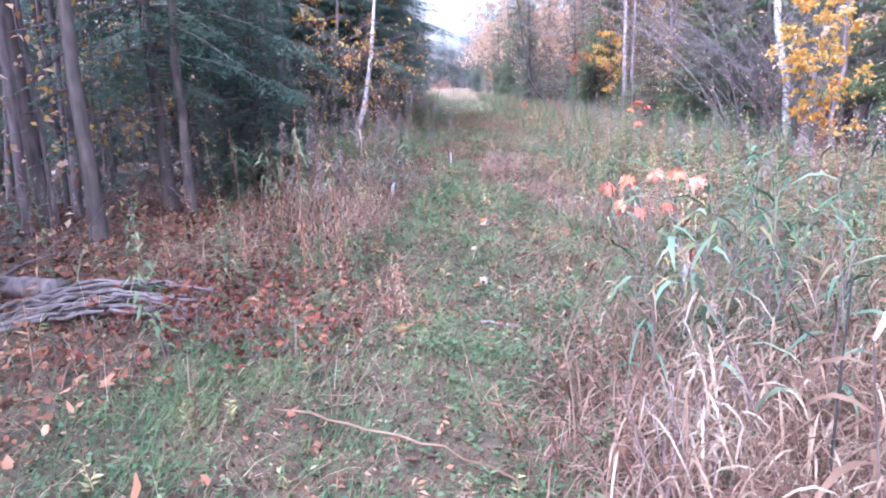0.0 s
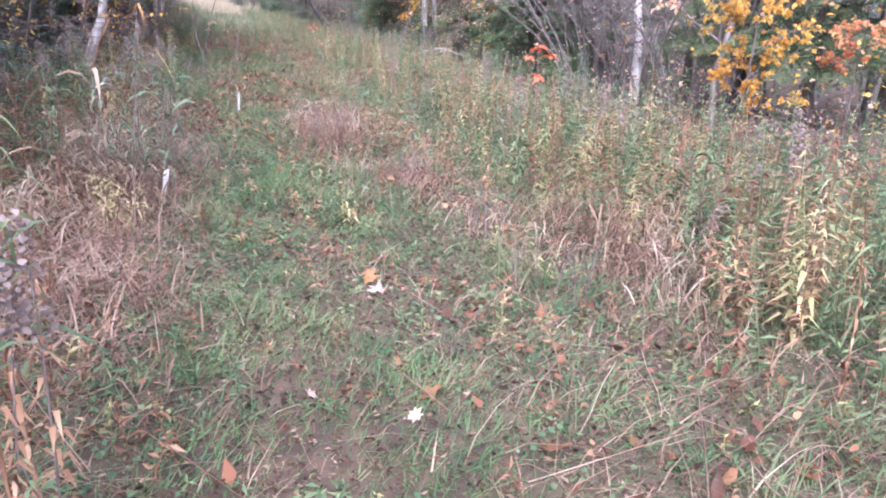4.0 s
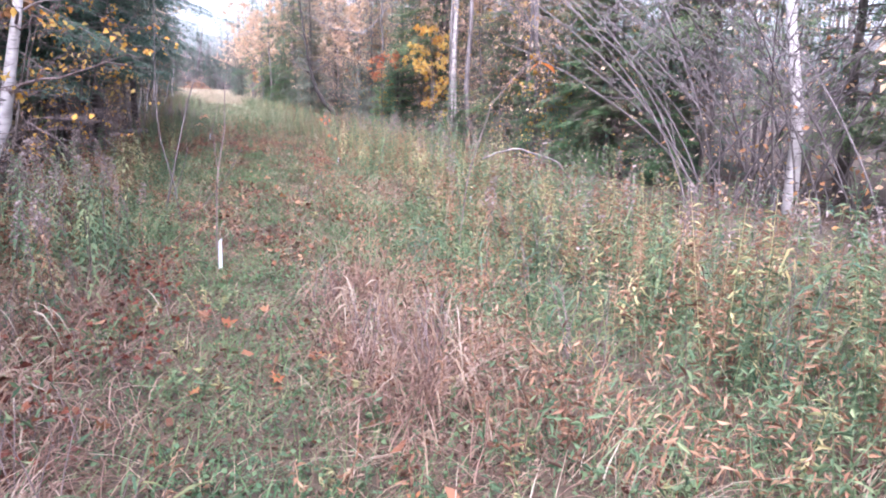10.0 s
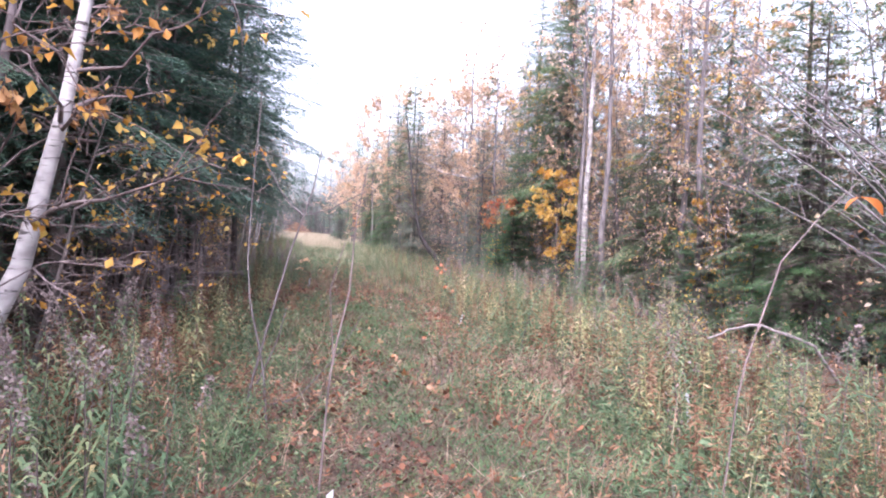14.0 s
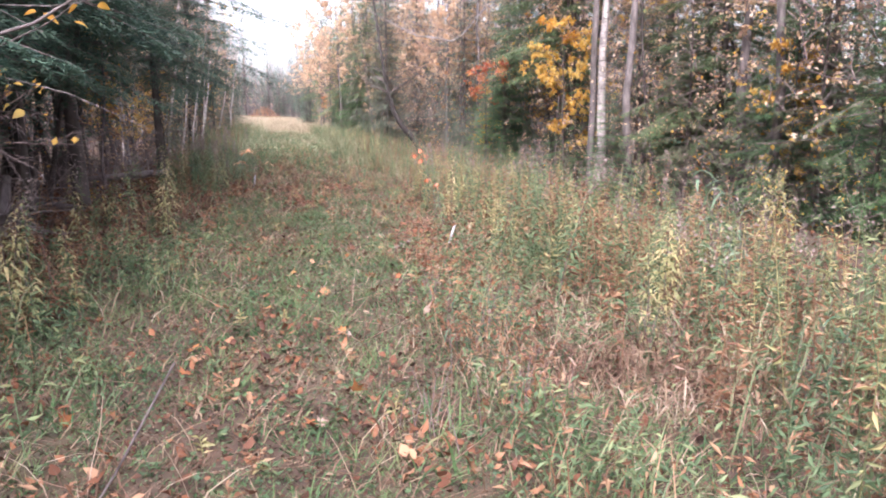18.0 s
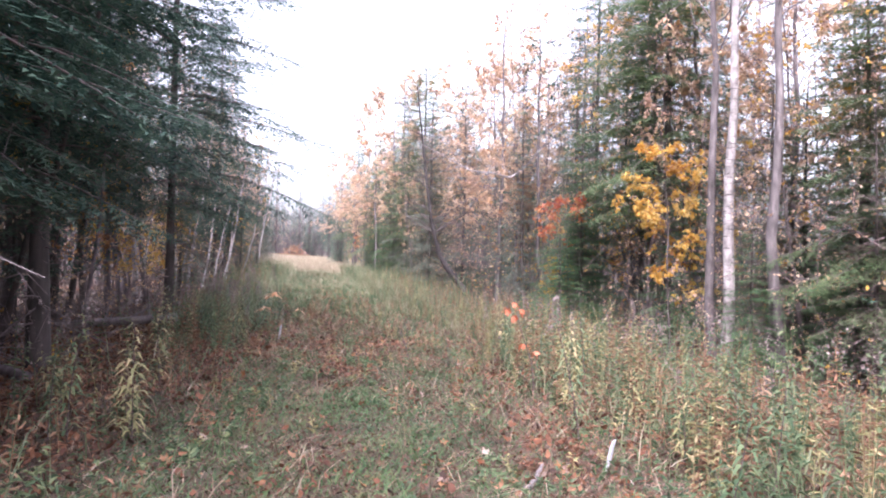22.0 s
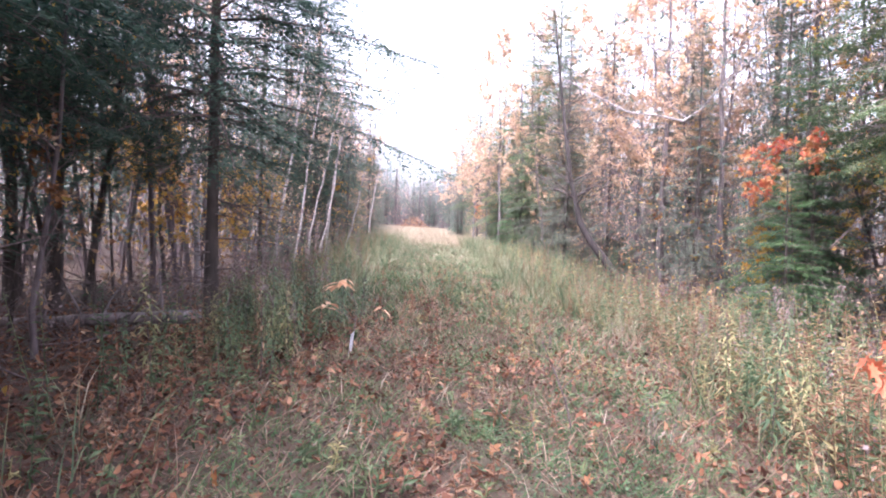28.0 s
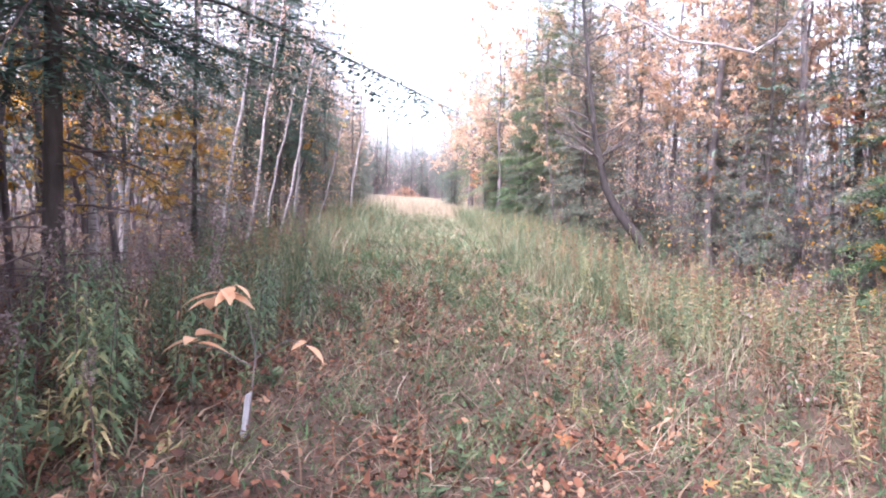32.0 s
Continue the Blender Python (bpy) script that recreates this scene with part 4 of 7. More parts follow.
def build_alders():
    """Bare grey many-stemmed shrubs beside the trail."""
    rng = np.random.default_rng(77)
    protos = []
    for v in range(2):
        stems, twigs = Heap(), Heap()
        for i in range(16):
            a = rng.normal(2.7, 1.0)
            ln = rng.uniform(2.6, 5.4)
            s = np.linspace(0, 1, 11)
            out = rng.uniform(0.35, 0.95)
            p = np.stack([np.cos(a) * ln * out * s**1.3, np.sin(a) * ln * out * s**1.3, ln * (s * 0.95 - 0.3 * out * s**2.2)], -1)
            p += np.cumsum(np.cumsum(rng.normal(0, 0.016, (11, 3)), 0), 0) * ln * 0.16
            p += np.array([rng.normal(0, 0.35), rng.normal(0, 0.35), -0.05]) - p[0]
            r = np.linspace(0.0125, 0.0035, 11) * rng.uniform(0.5, 1.4)
            stems.add(*tubes(p, r, 6))
            for k, tw in enumerate(branching(rng, p, r, 0.2, 5, 1.1, 0.7, 3, 2)):
                twigs.add(*tubes(*tw, 3))
        e = thing("alder_shrub", "bare grey many-stemmed shrub with arching stems", "shrub", "bare shrubs")
        part("branchwork", stems.mesh("stems", M_ALDER, True), e)
        part("twigwork", twigs.mesh("twigs", M_ALDER), e)
        protos.append(e)
    put(protos[0], 7.2, 19.0, 0, 1.25)
    put(protos[1], 7.9, 18.3, 10, 1.2)
    for k, x, y, turn, size in ((1, 7.6, 19.4, 80, 1.2), (0, 8.4, 10.2, 60, 0.9), (0, 8.0, 16.6, 200, 1.0), (1, 5.6, 46.6, 20, 0.7), (0, 6.0, 43.4, 100, 0.6), (1, 6.9, 28.0, 120, 0.6), (0, -4.5, 12.5, 200, 0.6)):
        again(protos[k], x, y, turn, size)


build_alders()


def build_far_woods():
    """Stems and leaf clumps deep in the woods, too many to count."""
    rng = np.random.default_rng(15)
    n = 4300
    y = rng.uniform(-30, 190, n)
    left = rng.random(n) < 0.5
    off = np.minimum(np.where(left, 1.2, 3.5) + rng.exponential(10, n), 46)
    off[y > 118] -= 14
    off[y > 150] -= 26
    x = np.where(left, left_edge(y) - off, right_edge(y) + off)
    gap = ~((y > 104) & (y < 134) & (x > -11.5) & (x < -1.5))
    x, y, left, off = x[gap], y[gap], left[gap], off[gap]
    n = len(x)
    h = rng.uniform(5, 10, n)
    k = np.linspace(0, 1, 4)
    p = np.stack([x, y, ground_z(x, y) - 0.1], -1)[:, None] + np.stack([rng.normal(0, 0.1, n), rng.normal(0, 0.1, n), np.ones(n)], -1)[:, None] * (h[:, None] * k)[..., None]
    # same stems, but darker bark on the left paints in the spruces' shade
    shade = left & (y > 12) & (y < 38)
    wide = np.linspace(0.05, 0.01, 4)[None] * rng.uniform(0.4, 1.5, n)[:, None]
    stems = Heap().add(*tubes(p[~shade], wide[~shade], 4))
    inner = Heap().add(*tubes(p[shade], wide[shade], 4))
    own = np.repeat(np.arange(n), 6)
    u = rng.uniform(0.15, 0.95, len(own))
    a = rng.uniform(0, 2 * np.pi, len(own))
    st = p[own, 0] + (p[own, -1] - p[own, 0]) * u[:, None]
    ln = rng.uniform(0.5, 1.7, len(own))
    d = unit(np.stack([np.cos(a), np.sin(a), rng.uniform(0.1, 0.9, len(own))], -1))
    tw = st[:, None] + d[:, None] * (ln[:, None] * np.linspace(0, 1, 3))[..., None]
    thin = np.linspace(0.014, 0.004, 3)[None].repeat(len(own), 0)
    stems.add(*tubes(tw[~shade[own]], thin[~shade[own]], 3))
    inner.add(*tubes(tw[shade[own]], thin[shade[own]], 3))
    tagged(new("shaded_woods", inner.mesh("shaded_woods", M_BARK_DARK)), "dense stems coloured darker to stand for the shade of the spruces", "woods", kind="stuff")
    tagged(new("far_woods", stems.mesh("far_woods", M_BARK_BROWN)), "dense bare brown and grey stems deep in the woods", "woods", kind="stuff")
    m = 60000
    pick = rng.integers(0, len(own), m)
    at = tw[pick, 0] + (tw[pick, 2] - tw[pick, 0]) * rng.uniform(0.2, 1.1, (m, 1)) + rng.normal(0, 0.25, (m, 3))
    half = rng.random(m) < np.where(left[own[pick]], 0.35, 0.62)
    for name, sel, mat, lab in (("far_autumn_leaves", half, M_LEAF_PEACH, "orange and pink leaves deep in the woods"), ("far_evergreen_sprays", ~half, M_NEEDLE, "dark evergreen sprays deep in the woods")):
        c = at[sel]
        piece = leaf_blades(c, rng.normal(size=c.shape) - [0, 0, 0.2], rng.uniform(0.12, 0.24, len(c)), 0.6, 0.3, rng) if mat is M_LEAF_PEACH else needle_sprays(c[::3], rng, 0.4, 1.0, 0.26, 8)
        tagged(new(name, Heap().add(*piece).mesh(name, mat)), lab, "foliage", kind="stuff")


build_far_woods()


def build_understory():
    """Sprays and leaves that close the edge of the woods."""
    rng = np.random.default_rng(17)
    n = 56000
    y = rng.uniform(-4, 105, n)
    left = rng.random(n) < 0.62
    off = 0.3 + rng.exponential(np.where(left, 4.2, 3.2), n)
    x = np.where(left, left_edge(y) - off, right_edge(y) + off)
    up = rng.beta(1.0, 1.9, n) * np.clip(3 + off * 1.6, 0, 9.5)
    clump = np.sin(x * 1.1 + 3 * np.sin(y * 0.31)) * np.sin(y * 0.9 + up * 0.8) + rng.normal(0, 0.45, n)
    up = np.where(left & (y > 16) & (off < 5), 1.0 + up * 0.9, up)
    at = np.c_[x, y, ground_z(x, y) + up]
    dark = np.where(left, clump > np.where(y > 36, 0.6, 0.15), clump > 0.75)
    gold = ~dark & (np.sin(y * 0.5 + x) + rng.normal(0, 0.6, n) > np.where(left & (y > 30), 0.2, 1.0))
    rust = ~dark & ~gold & (rng.random(n) < 0.35)
    peach = ~dark & ~gold & ~rust
    for name, sel, mat, lab, s0, s1, w in (("evergreen_understory", dark, M_NEEDLE, "dark evergreen sprays at the edge of the woods", 0.14, 0.36, 0.3), ("golden_understory", gold, M_LEAF_GOLD, "golden leaves at the edge of the woods", 0.06, 0.11, 0.65),
                                           ("rust_understory", rust, M_LEAF_RUST, "rusty leaves at the edge of the woods", 0.06, 0.12, 0.6), ("peach_understory", peach, M_LEAF_PEACH, "pale orange leaves at the edge of the woods", 0.06, 0.12, 0.65)):
        c = at[sel]
        if mat is M_NEEDLE:
            tagged(new(name, Heap().add(*needle_sprays(c, rng, 0.2, 0.5, 0.095)).mesh(name, mat)), lab, "foliage", kind="stuff")
            continue
        tagged(new(name, Heap().add(*leaf_blades(c, rng.normal(size=c.shape) * [1, 1, 0.6] - [0, 0, 0.3], rng.uniform(s0, s1, len(c)), w, 0.2, rng)).mesh(name, mat)), lab, "foliage", kind="stuff")


build_understory()


def build_edge_growth():
    """Purple-brown twigs and small autumn leaves that crowd the edge of the woods."""
    rng = np.random.default_rng(27)
    n = 5200
    right = rng.random(n) < 0.72
    y = np.where(right, rng.uniform(24, 78, n), rng.uniform(30, 80, n))
    off = rng.exponential(np.where(right, 1.9, 2.4), n) - 0.1
    off = np.where(right & (y > 37) & (y < 47.3), off + 1.1, off)
    x = np.where(right, right_edge(y) + off, left_edge(y) - off)
    up = rng.beta(1.1, 1.3, n) * (6.6 + 1.3 * off.clip(0, 3))
    at = np.c_[x, y, ground_z(x, y) + up]
    way = unit(np.c_[rng.normal(0, 0.8, (n, 2)), rng.uniform(0.1, 1.5, n)])
    ln = rng.uniform(0.5, 1.7, n)
    p = at[:, None] + way[:, None] * (ln[:, None] * np.linspace(-0.5, 0.5, 4))[..., None] + np.cumsum(rng.normal(0, 0.04, (n, 4, 3)), 1)
    hp = Heap().add(*tubes(p, np.linspace(0.009, 0.002, 4)[None] * rng.uniform(0.5, 1.4, n)[:, None], 3))
    own = np.repeat(np.arange(n), 5)
    st = p[own, rng.integers(0, 4, len(own))]
    d = unit(way[own] + rng.normal(0, 0.7, (len(own), 3)))
    tw = st[:, None] + d[:, None] * (rng.uniform(0.12, 0.6, len(own))[:, None] * np.linspace(0, 1, 3))[..., None]
    hp.add(*tubes(tw, np.linspace(0.004, 0.0015, 3)[None].repeat(len(own), 0), 3))
    tagged(new("edge_twigs", hp.mesh("edge_twigs", M_TWIG_BROWN)), "tangled purple-brown twigs at the edge of the woods", "brush", kind="stuff")
    m = 62000
    pick = rng.integers(0, len(own), m)
    at = tw[pick, 0] + (tw[pick, 2] - tw[pick, 0]) * rng.uniform(0, 1.1, (m, 1)) + rng.normal(0, 0.03, (m, 3))
    tone = np.sin(at[:, 1] * 0.55 + at[:, 0] * 0.8) + np.sin(at[:, 2] * 1.1 + at[:, 1] * 0.3) + rng.normal(0, 0.7, m)
    for name, sel, mat, lab in (("edge_gold_leaves", tone > 0.7, M_LEAF_GOLD, "small golden leaves along the edge of the woods"), ("edge_orange_leaves", tone <= 0.7, M_LEAF_PEACH, "small faded orange leaves along the edge of the woods")):
        c = at[sel]
        tagged(new(name, Heap().add(*leaf_blades(c, rng.normal(size=c.shape) - [0, 0, 0.5], rng.uniform(0.04, 0.095, len(c)), 0.6, 0.3, rng)).mesh(name, mat)), lab, "foliage", kind="stuff")


build_edge_growth()


def build_canopy():
    """Boughs overhead that close the woods above."""
    rng = np.random.default_rng(19)
    n = 56000
    y = rng.uniform(-20, 95, n)
    left = rng.random(n) < 0.48
    off = 0.7 + rng.beta(1.0, 2.4, n) * 24
    x = np.where(left, left_edge(y) - off, right_edge(y) + off)
    up = rng.uniform(3.2, 9.5, n) - np.clip(1.6 - off, 0, 2)
    sel = ~left | (y < 34) | (rng.random(n) < 0.3)
    x, y, off, up, left = (q[sel] for q in (x, y, off, up, left))
    n = len(x)
    at = np.c_[x, y, ground_z(x, y) + up]
    clump = np.sin(x * 0.9 + 2 * np.sin(y * 0.37)) * np.sin(y * 0.8 + x * 0.3)
    dark = clump + rng.normal(0, 0.35, n) > np.where(left, -0.5, 0.25)
    for name, sel, mat, lab, s0, s1, w in (("evergreen_canopy", dark, M_NEEDLE, "dark evergreen boughs of the woods overhead", 0.25, 0.6, 0.22), ("autumn_canopy", ~dark, M_LEAF_PEACH, "thin pale orange crowns of the woods overhead", 0.07, 0.13, 0.6)):
        c = at[sel]
        piece = needle_sprays(c[::2], rng, 0.35, 0.9, 0.2, 9) if mat is M_NEEDLE else leaf_blades(c, rng.normal(size=c.shape) * [1, 1, 0.4], rng.uniform(s0, s1, len(c)), w, 0.2, rng)
        tagged(new(name, Heap().add(*piece).mesh(name, mat)), lab, "foliage", kind="stuff")


build_canopy()


def build_dark_boughs():
    """Low spruce boughs that darken the woods beside the second half of the trail."""
    rng = np.random.default_rng(31)
    n = 6000
    y = rng.uniform(19.5, 37, n)
    off = 1.5 + rng.beta(1.1, 1.6, n) * 6.5
    x = left_edge(y) - off
    tier = rng.integers(0, 12, n) * 0.55 + 1.3 + 0.25 * np.sin(x * 1.9 + y)
    at = np.c_[x, y, ground_z(x, y) + tier + rng.normal(0, 0.1, n)]
    keep = np.sin(x * 1.3 + y * 2.1 + tier * 3) + rng.normal(0, 0.5, n) > -0.2
    tagged(new("spruce_boughs", Heap().add(*needle_sprays(at[keep], rng, 0.25, 0.6, 0.075, 13, 0.2)).mesh("spruce_boughs", M_NEEDLE)), "dark tiers of spruce boughs under the trees", "foliage", kind="stuff")
    n = 5500
    y = rng.uniform(20, 38, n)
    x = left_edge(y) - rng.uniform(4.5, 20, n)
    at = np.c_[x, y, ground_z(x, y) + rng.beta(1, 1.4, n) * 5.0]
    tagged(new("spruce_thicket", Heap().add(*needle_sprays(at, rng, 0.4, 1.0, 0.22, 8)).mesh("spruce_thicket", M_NEEDLE)), "dark young spruce growth deep in the woods", "foliage", kind="stuff")


build_dark_boughs()


def build_thicket():
    """The crowd of weeds on both sides, past counting."""
    rng = np.random.default_rng(18)
    for name, n, mat, hmax, lab, lo in (("weed_thicket", 2500, M_WEED_GREEN, 1.15, "crowded green weeds beside the trail", 3), ("yellow_weed_thicket", 700, M_WEED_GOLD, 1.1, "crowded yellowing weeds beside the trail", 3), ("withered_weed_thicket", 2700, M_WEED_BROWN, 0.95, "crowded withered brown weeds beside the trail", 2)):
        y = lo + rng.beta(1.0, 1.4, n) * 58
        right = rng.random(n) < 0.62
        d = verge(rng, y, right)
        x = centre(y) + d
        sel = (right | ((y > 10) & (y < 23)) | (y > 39) | (rng.random(n) < np.where(y > 32, 0.35, 0.12))) & (right | (y > 22) | (mat is M_WEED_BROWN) | (rng.random(n) < 0.3)) & clear_of_walk(x, y, 1.15) & (x > left_edge(y) - 0.2) & (x < right_edge(y) + 1.2)
        x, y = x[sel], y[sel]
        n = len(x)
        tuft = 0.5 + 0.5 * np.sin(x * 2.2 + 3 * np.sin(y * 0.9)) * np.sin(y * 1.6 + x)
        h = rng.uniform(0.5, 1.0, n) * hmax * np.clip(np.abs(x - centre(y)) / 2.4, 0.5, 1.1) * (0.65 + 0.5 * tuft)
        foot = np.c_[x, y, ground_z(x, y) - 0.03]
        lean = np.c_[rng.normal(0, 0.12, (n, 2)), np.ones(n)]
        p = foot[:, None] + lean[:, None] * (h[:, None] * np.linspace(0, 1, 3))[..., None]
        hp = Heap().add(*tubes(p, np.linspace(0.004, 0.002, 3)[None].repeat(n, 0), 3))
        per = 26
        own = np.repeat(np.arange(n), per)
        u = np.tile(np.linspace(0.12, 1.0, per), n) + rng.normal(0, 0.02, len(own))
        at = foot[own] + lean[own] * (h[own] * u)[:, None]
        a = rng.uniform(0, 2 * np.pi, len(own))
        way = np.stack([np.cos(a), np.sin(a), rng.uniform(-0.7, 0.6, len(own))], -1)
        hp.add(*leaf_blades(at, way, rng.uniform(0.05, 0.125, len(own)) * (1.1 - 0.5 * u), 0.2, 0.2, rng))
        tagged(new(name, hp.mesh(name, mat)), lab, "weeds", kind="stuff")
    n = 8000
    y = 4 + rng.beta(1.0, 1.3, n) * 40
    right = rng.random(n) < 0.85
    c0 = rng.integers(0, 260, n)
    cy, cd = rng.uniform(4, 42, 260), rng.normal(4.0, 0.9, 260)
    x = np.where(right, centre(cy[c0]) + cd[c0], centre(cy[c0]) - 2.7 + (cd[c0] - 4) * 0.4) + rng.normal(0, 0.05, n)
    yy = cy[c0] + rng.normal(0, 0.05, n)
    at = np.c_[x, yy, ground_z(x, yy) + 0.85 + (cd[c0] - 4) * 0.1 + rng.normal(0, 0.10, n)]
    tagged(new("seed_fluff", Heap().add(*leaf_blades(at, rng.normal(size=at.shape), rng.uniform(0.012, 0.035, n), 0.8, 0.3, rng)).mesh("seed_fluff", M_FLUFF)), "grey-pink seed fluff on the weeds", "weeds", kind="stuff")


PATH_Y = np.array([0.5, 3.2, 6.5, 9, 12, 15, 18, 21, 24, 27, 30])
PATH_X = np.array([0.6, 0.2, 0.2, 0.1, -0.15, -0.1, 0.15, -0.15, -0.1, 0.0, -0.15])


def clear_of_walk(x, y, room):
    return (np.abs(x - np.interp(y, PATH_Y, PATH_X)) > room) | (y > 31.5)


def patches(y, x, cx, cy, rx, ry):
    return np.exp(-(((x - cx) / rx) ** 2) - ((y - cy) / ry) ** 2)


DRY = ((-1.3, 10.2, 0.5, 0.8), (-1.35, 9.2, 0.45, 0.7), (-1.35, 11.6, 0.8, 1.7), (-2.1, 10.6, 0.8, 1.4), (0.8, 13.5, 0.65, 1.1), (0.75, 15.4, 0.6, 0.9), (1.5, 3.4, 0.8, 1.2), (2.4, 4.6, 0.9, 1.3), (2.3, 8.8, 0.5, 0.8), (-1.6, 14.9, 0.6, 1.4), (1.2, 11.2, 0.4, 0.6),
       (2.0, 21.2, 0.8, 0.9), (3.6, 36.6, 0.9, 1.2), (-1.9, 12.9, 0.7, 1.3), (-0.9, 8.3, 0.5, 0.7))


def verge(rng, y, right):
    """How far from the middle of the trail a weed stands."""
    far = np.interp(y, [0, 18, 24, 31, 37, 42, 60], [3.5, 3.6, 3.5, 3.5, 4.0, 3.0, 2.6])
    low = np.interp(y, [0, 10, 20, 26, 31, 38, 44, 60], [1.9, 1.9, 1.9, 1.95, 2.2, 2.6, 1.9, 1.7])
    near = np.interp(y, [0, 18, 24, 30, 36, 42, 60], [2.4, 2.4, 2.4, 2.1, 2.3, 3.0, 2.8])
    d = np.where(right, np.maximum(rng.normal(far, 0.9), low + np.abs(rng.normal(0, 0.5, np.shape(y)))), -np.maximum(rng.normal(near, 0.5), 1.7 + np.abs(rng.normal(0, 0.3, np.shape(y)))))
    return d


build_thicket()


def dryness(x, y):
    return np.clip(sum(patches(y, x, *q) for q in DRY), 0, 1)


def forest_floor(x, y):
    """0 to 1: the bare leaf-covered floor that comes out from under the trees."""
    near = np.clip((10.5 - y) / 2, 0, 1) * np.clip((-0.9 - x) / 0.7, 0, 1)
    deep = np.clip((y - 23) / 3, 0, 1) * np.clip((38 - y) / 3, 0, 1) * np.clip((-1.7 - x + 0.25 * np.sin(y * 1.3)) / 0.6, 0, 1)
    return np.maximum(near, deep)


def leaf_drift(x, y):
    """0 to 1: how thickly fallen leaves cover the trail there."""
    a = np.sin(x * 1.9 + 1.7 * np.sin(y * 0.62 + 0.4)) * np.sin(y * 0.95 + 1.3 * np.sin(x * 1.1)) + 0.5 * np.sin(x * 4.3 + y * 2.9) * np.sin(y * 3.7 - x * 1.6)
    strip = 1.4 * np.exp(-(((x - centre(y) + 0.25) / 0.22) ** 2)) * np.clip((y - 24) / 6, 0, 1) + 0.5 * np.exp(-(((x + 0.9) / 0.8) ** 2) - ((y - 20.6) / 1.8) ** 2)
    verge_side = np.clip((np.abs(x - centre(y) - 0.2) - 1.1) / 1.2, 0, 1) * np.clip((y - 16) / 6, 0, 1)
    left_floor = forest_floor(x, y)
    a = a + 0.25 * np.exp(-(((y - 10.5) / 4.5) ** 2))
    far = 0.2 * np.clip((y - 28) / 4, 0, 1) - 0.5 * np.clip((y - 34) / 8, 0, 1)
    return np.clip(0.38 + 0.46 * a + 0.4 * strip + 0.4 * verge_side + 0.55 * left_floor + far, 0, 1)


def build_turf():
    rng = np.random.default_rng(1)
    n = 430000
    y = 1.4 + rng.beta(1.0, 1.7, n) * 60
    y[:90000] = rng.uniform(1.6, 12, 90000)
    d = rng.normal(0, 2.3, n).clip(-6, 6)
    x = centre(y) + d
    keep = (x > left_edge(y) + 0.1) & (x < right_edge(y)) & (rng.random(n) < 1 - 0.4 * dryness(x, y)) & (rng.random(n) < np.interp(y, [4, 7, 14, 18, 24, 36, 42], [0.9, 0.68, 0.68, 0.95, 1.0, 0.9, 1.0]) * (1.25 - 0.6 * leaf_drift(x, y)) * (1 - 0.85 * forest_floor(x, y)))
    x, y, d = x[keep], y[keep], d[keep]
    n = len(x)
    patch = 0.5 + 0.5 * np.sin(x * 1.7 + 2 * np.sin(y * 0.8)) * np.sin(y * 1.3)
    tuft = 0.5 + 0.5 * np.sin(x * 6.1 + 2 * np.sin(y * 3.1)) * np.sin(y * 5.3 + x * 2.0)
    h = rng.uniform(0.035, 0.15, n) * (0.35 + 0.6 * patch + 0.9 * tuft**2) * (1 + 0.25 * np.clip(np.abs(d) - 1, 0, 2)) * np.interp(y, [8, 14, 19, 36, 42], [0.8, 0.95, 0.85, 0.7, 1.1])
    v = grass_blades(np.c_[x, y], h, rng.uniform(0.003, 0.0085, n) * (1 + y / 24), rng.uniform(0.1, 1.1, n), rng.uniform(0.1, 0.9, n), rng, 1)
    tagged(new("turf", Heap().add(*v).mesh("turf", M_TURF)), "short green and fading trail grass", "grass", kind="stuff")
    # dead thatch between the green
    rng = np.random.default_rng(25)
    n = 85000
    y = 1.4 + rng.beta(1.0, 1.5, n) * 54
    d = rng.normal(0.1, 2.2, n).clip(-6, 6)
    x = centre(y) + d
    keep = (x > left_edge(y) - 0.3) & (x < right_edge(y) + 0.5) & (rng.random(n) < 0.2 + 0.8 * np.maximum(leaf_drift(x, y + 0.7), dryness(x, y)))
    x, y = x[keep], y[keep]
    n = len(x)
    v = grass_blades(np.c_[x, y], rng.uniform(0.04, 0.15, n), rng.uniform(0.003, 0.009, n) * (1 + y / 30), rng.uniform(0.2, 1.6, n), rng.uniform(0.2, 1.3, n), rng)
    tagged(new("thatch", Heap().add(*v).mesh("thatch", M_THATCH)), "flattened brown and tan dead grass", "grass", kind="stuff")
    # stray dry stalks leaning every way
    n = 1500
    y = rng.uniform(3.5, 40, n)
    x = centre(y) + rng.normal(0.2, 2.0, n)
    sel = clear_of_walk(x, y, 0.35) & (x > left_edge(y)) & (x < right_edge(y))
    x, y = x[sel], y[sel]
    n = len(x)
    ln = rng.uniform(0.15, 0.55, n)
    way = unit(np.c_[rng.normal(0, 0.8, (n, 2)), rng.uniform(0.15, 1.2, n)])
    p = np.c_[x, y, ground_z(x, y) - 0.01][:, None] + way[:, None] * (ln[:, None] * np.linspace(0, 1, 4))[..., None] + np.cumsum(rng.normal(0, 0.012, (n, 4, 3)), 1) * [1, 1, 0.3]
    tagged(new("stray_stalks", Heap().add(*tubes(p, np.linspace(0.0035, 0.0015, 4)[None].repeat(n, 0), 3)).mesh("stray_stalks", M_DRY)), "thin dry grass stalks leaning every way", "grass", kind="stuff")
    # dry pinkish grass in drifts
    rng = np.random.default_rng(2)
    pts = []
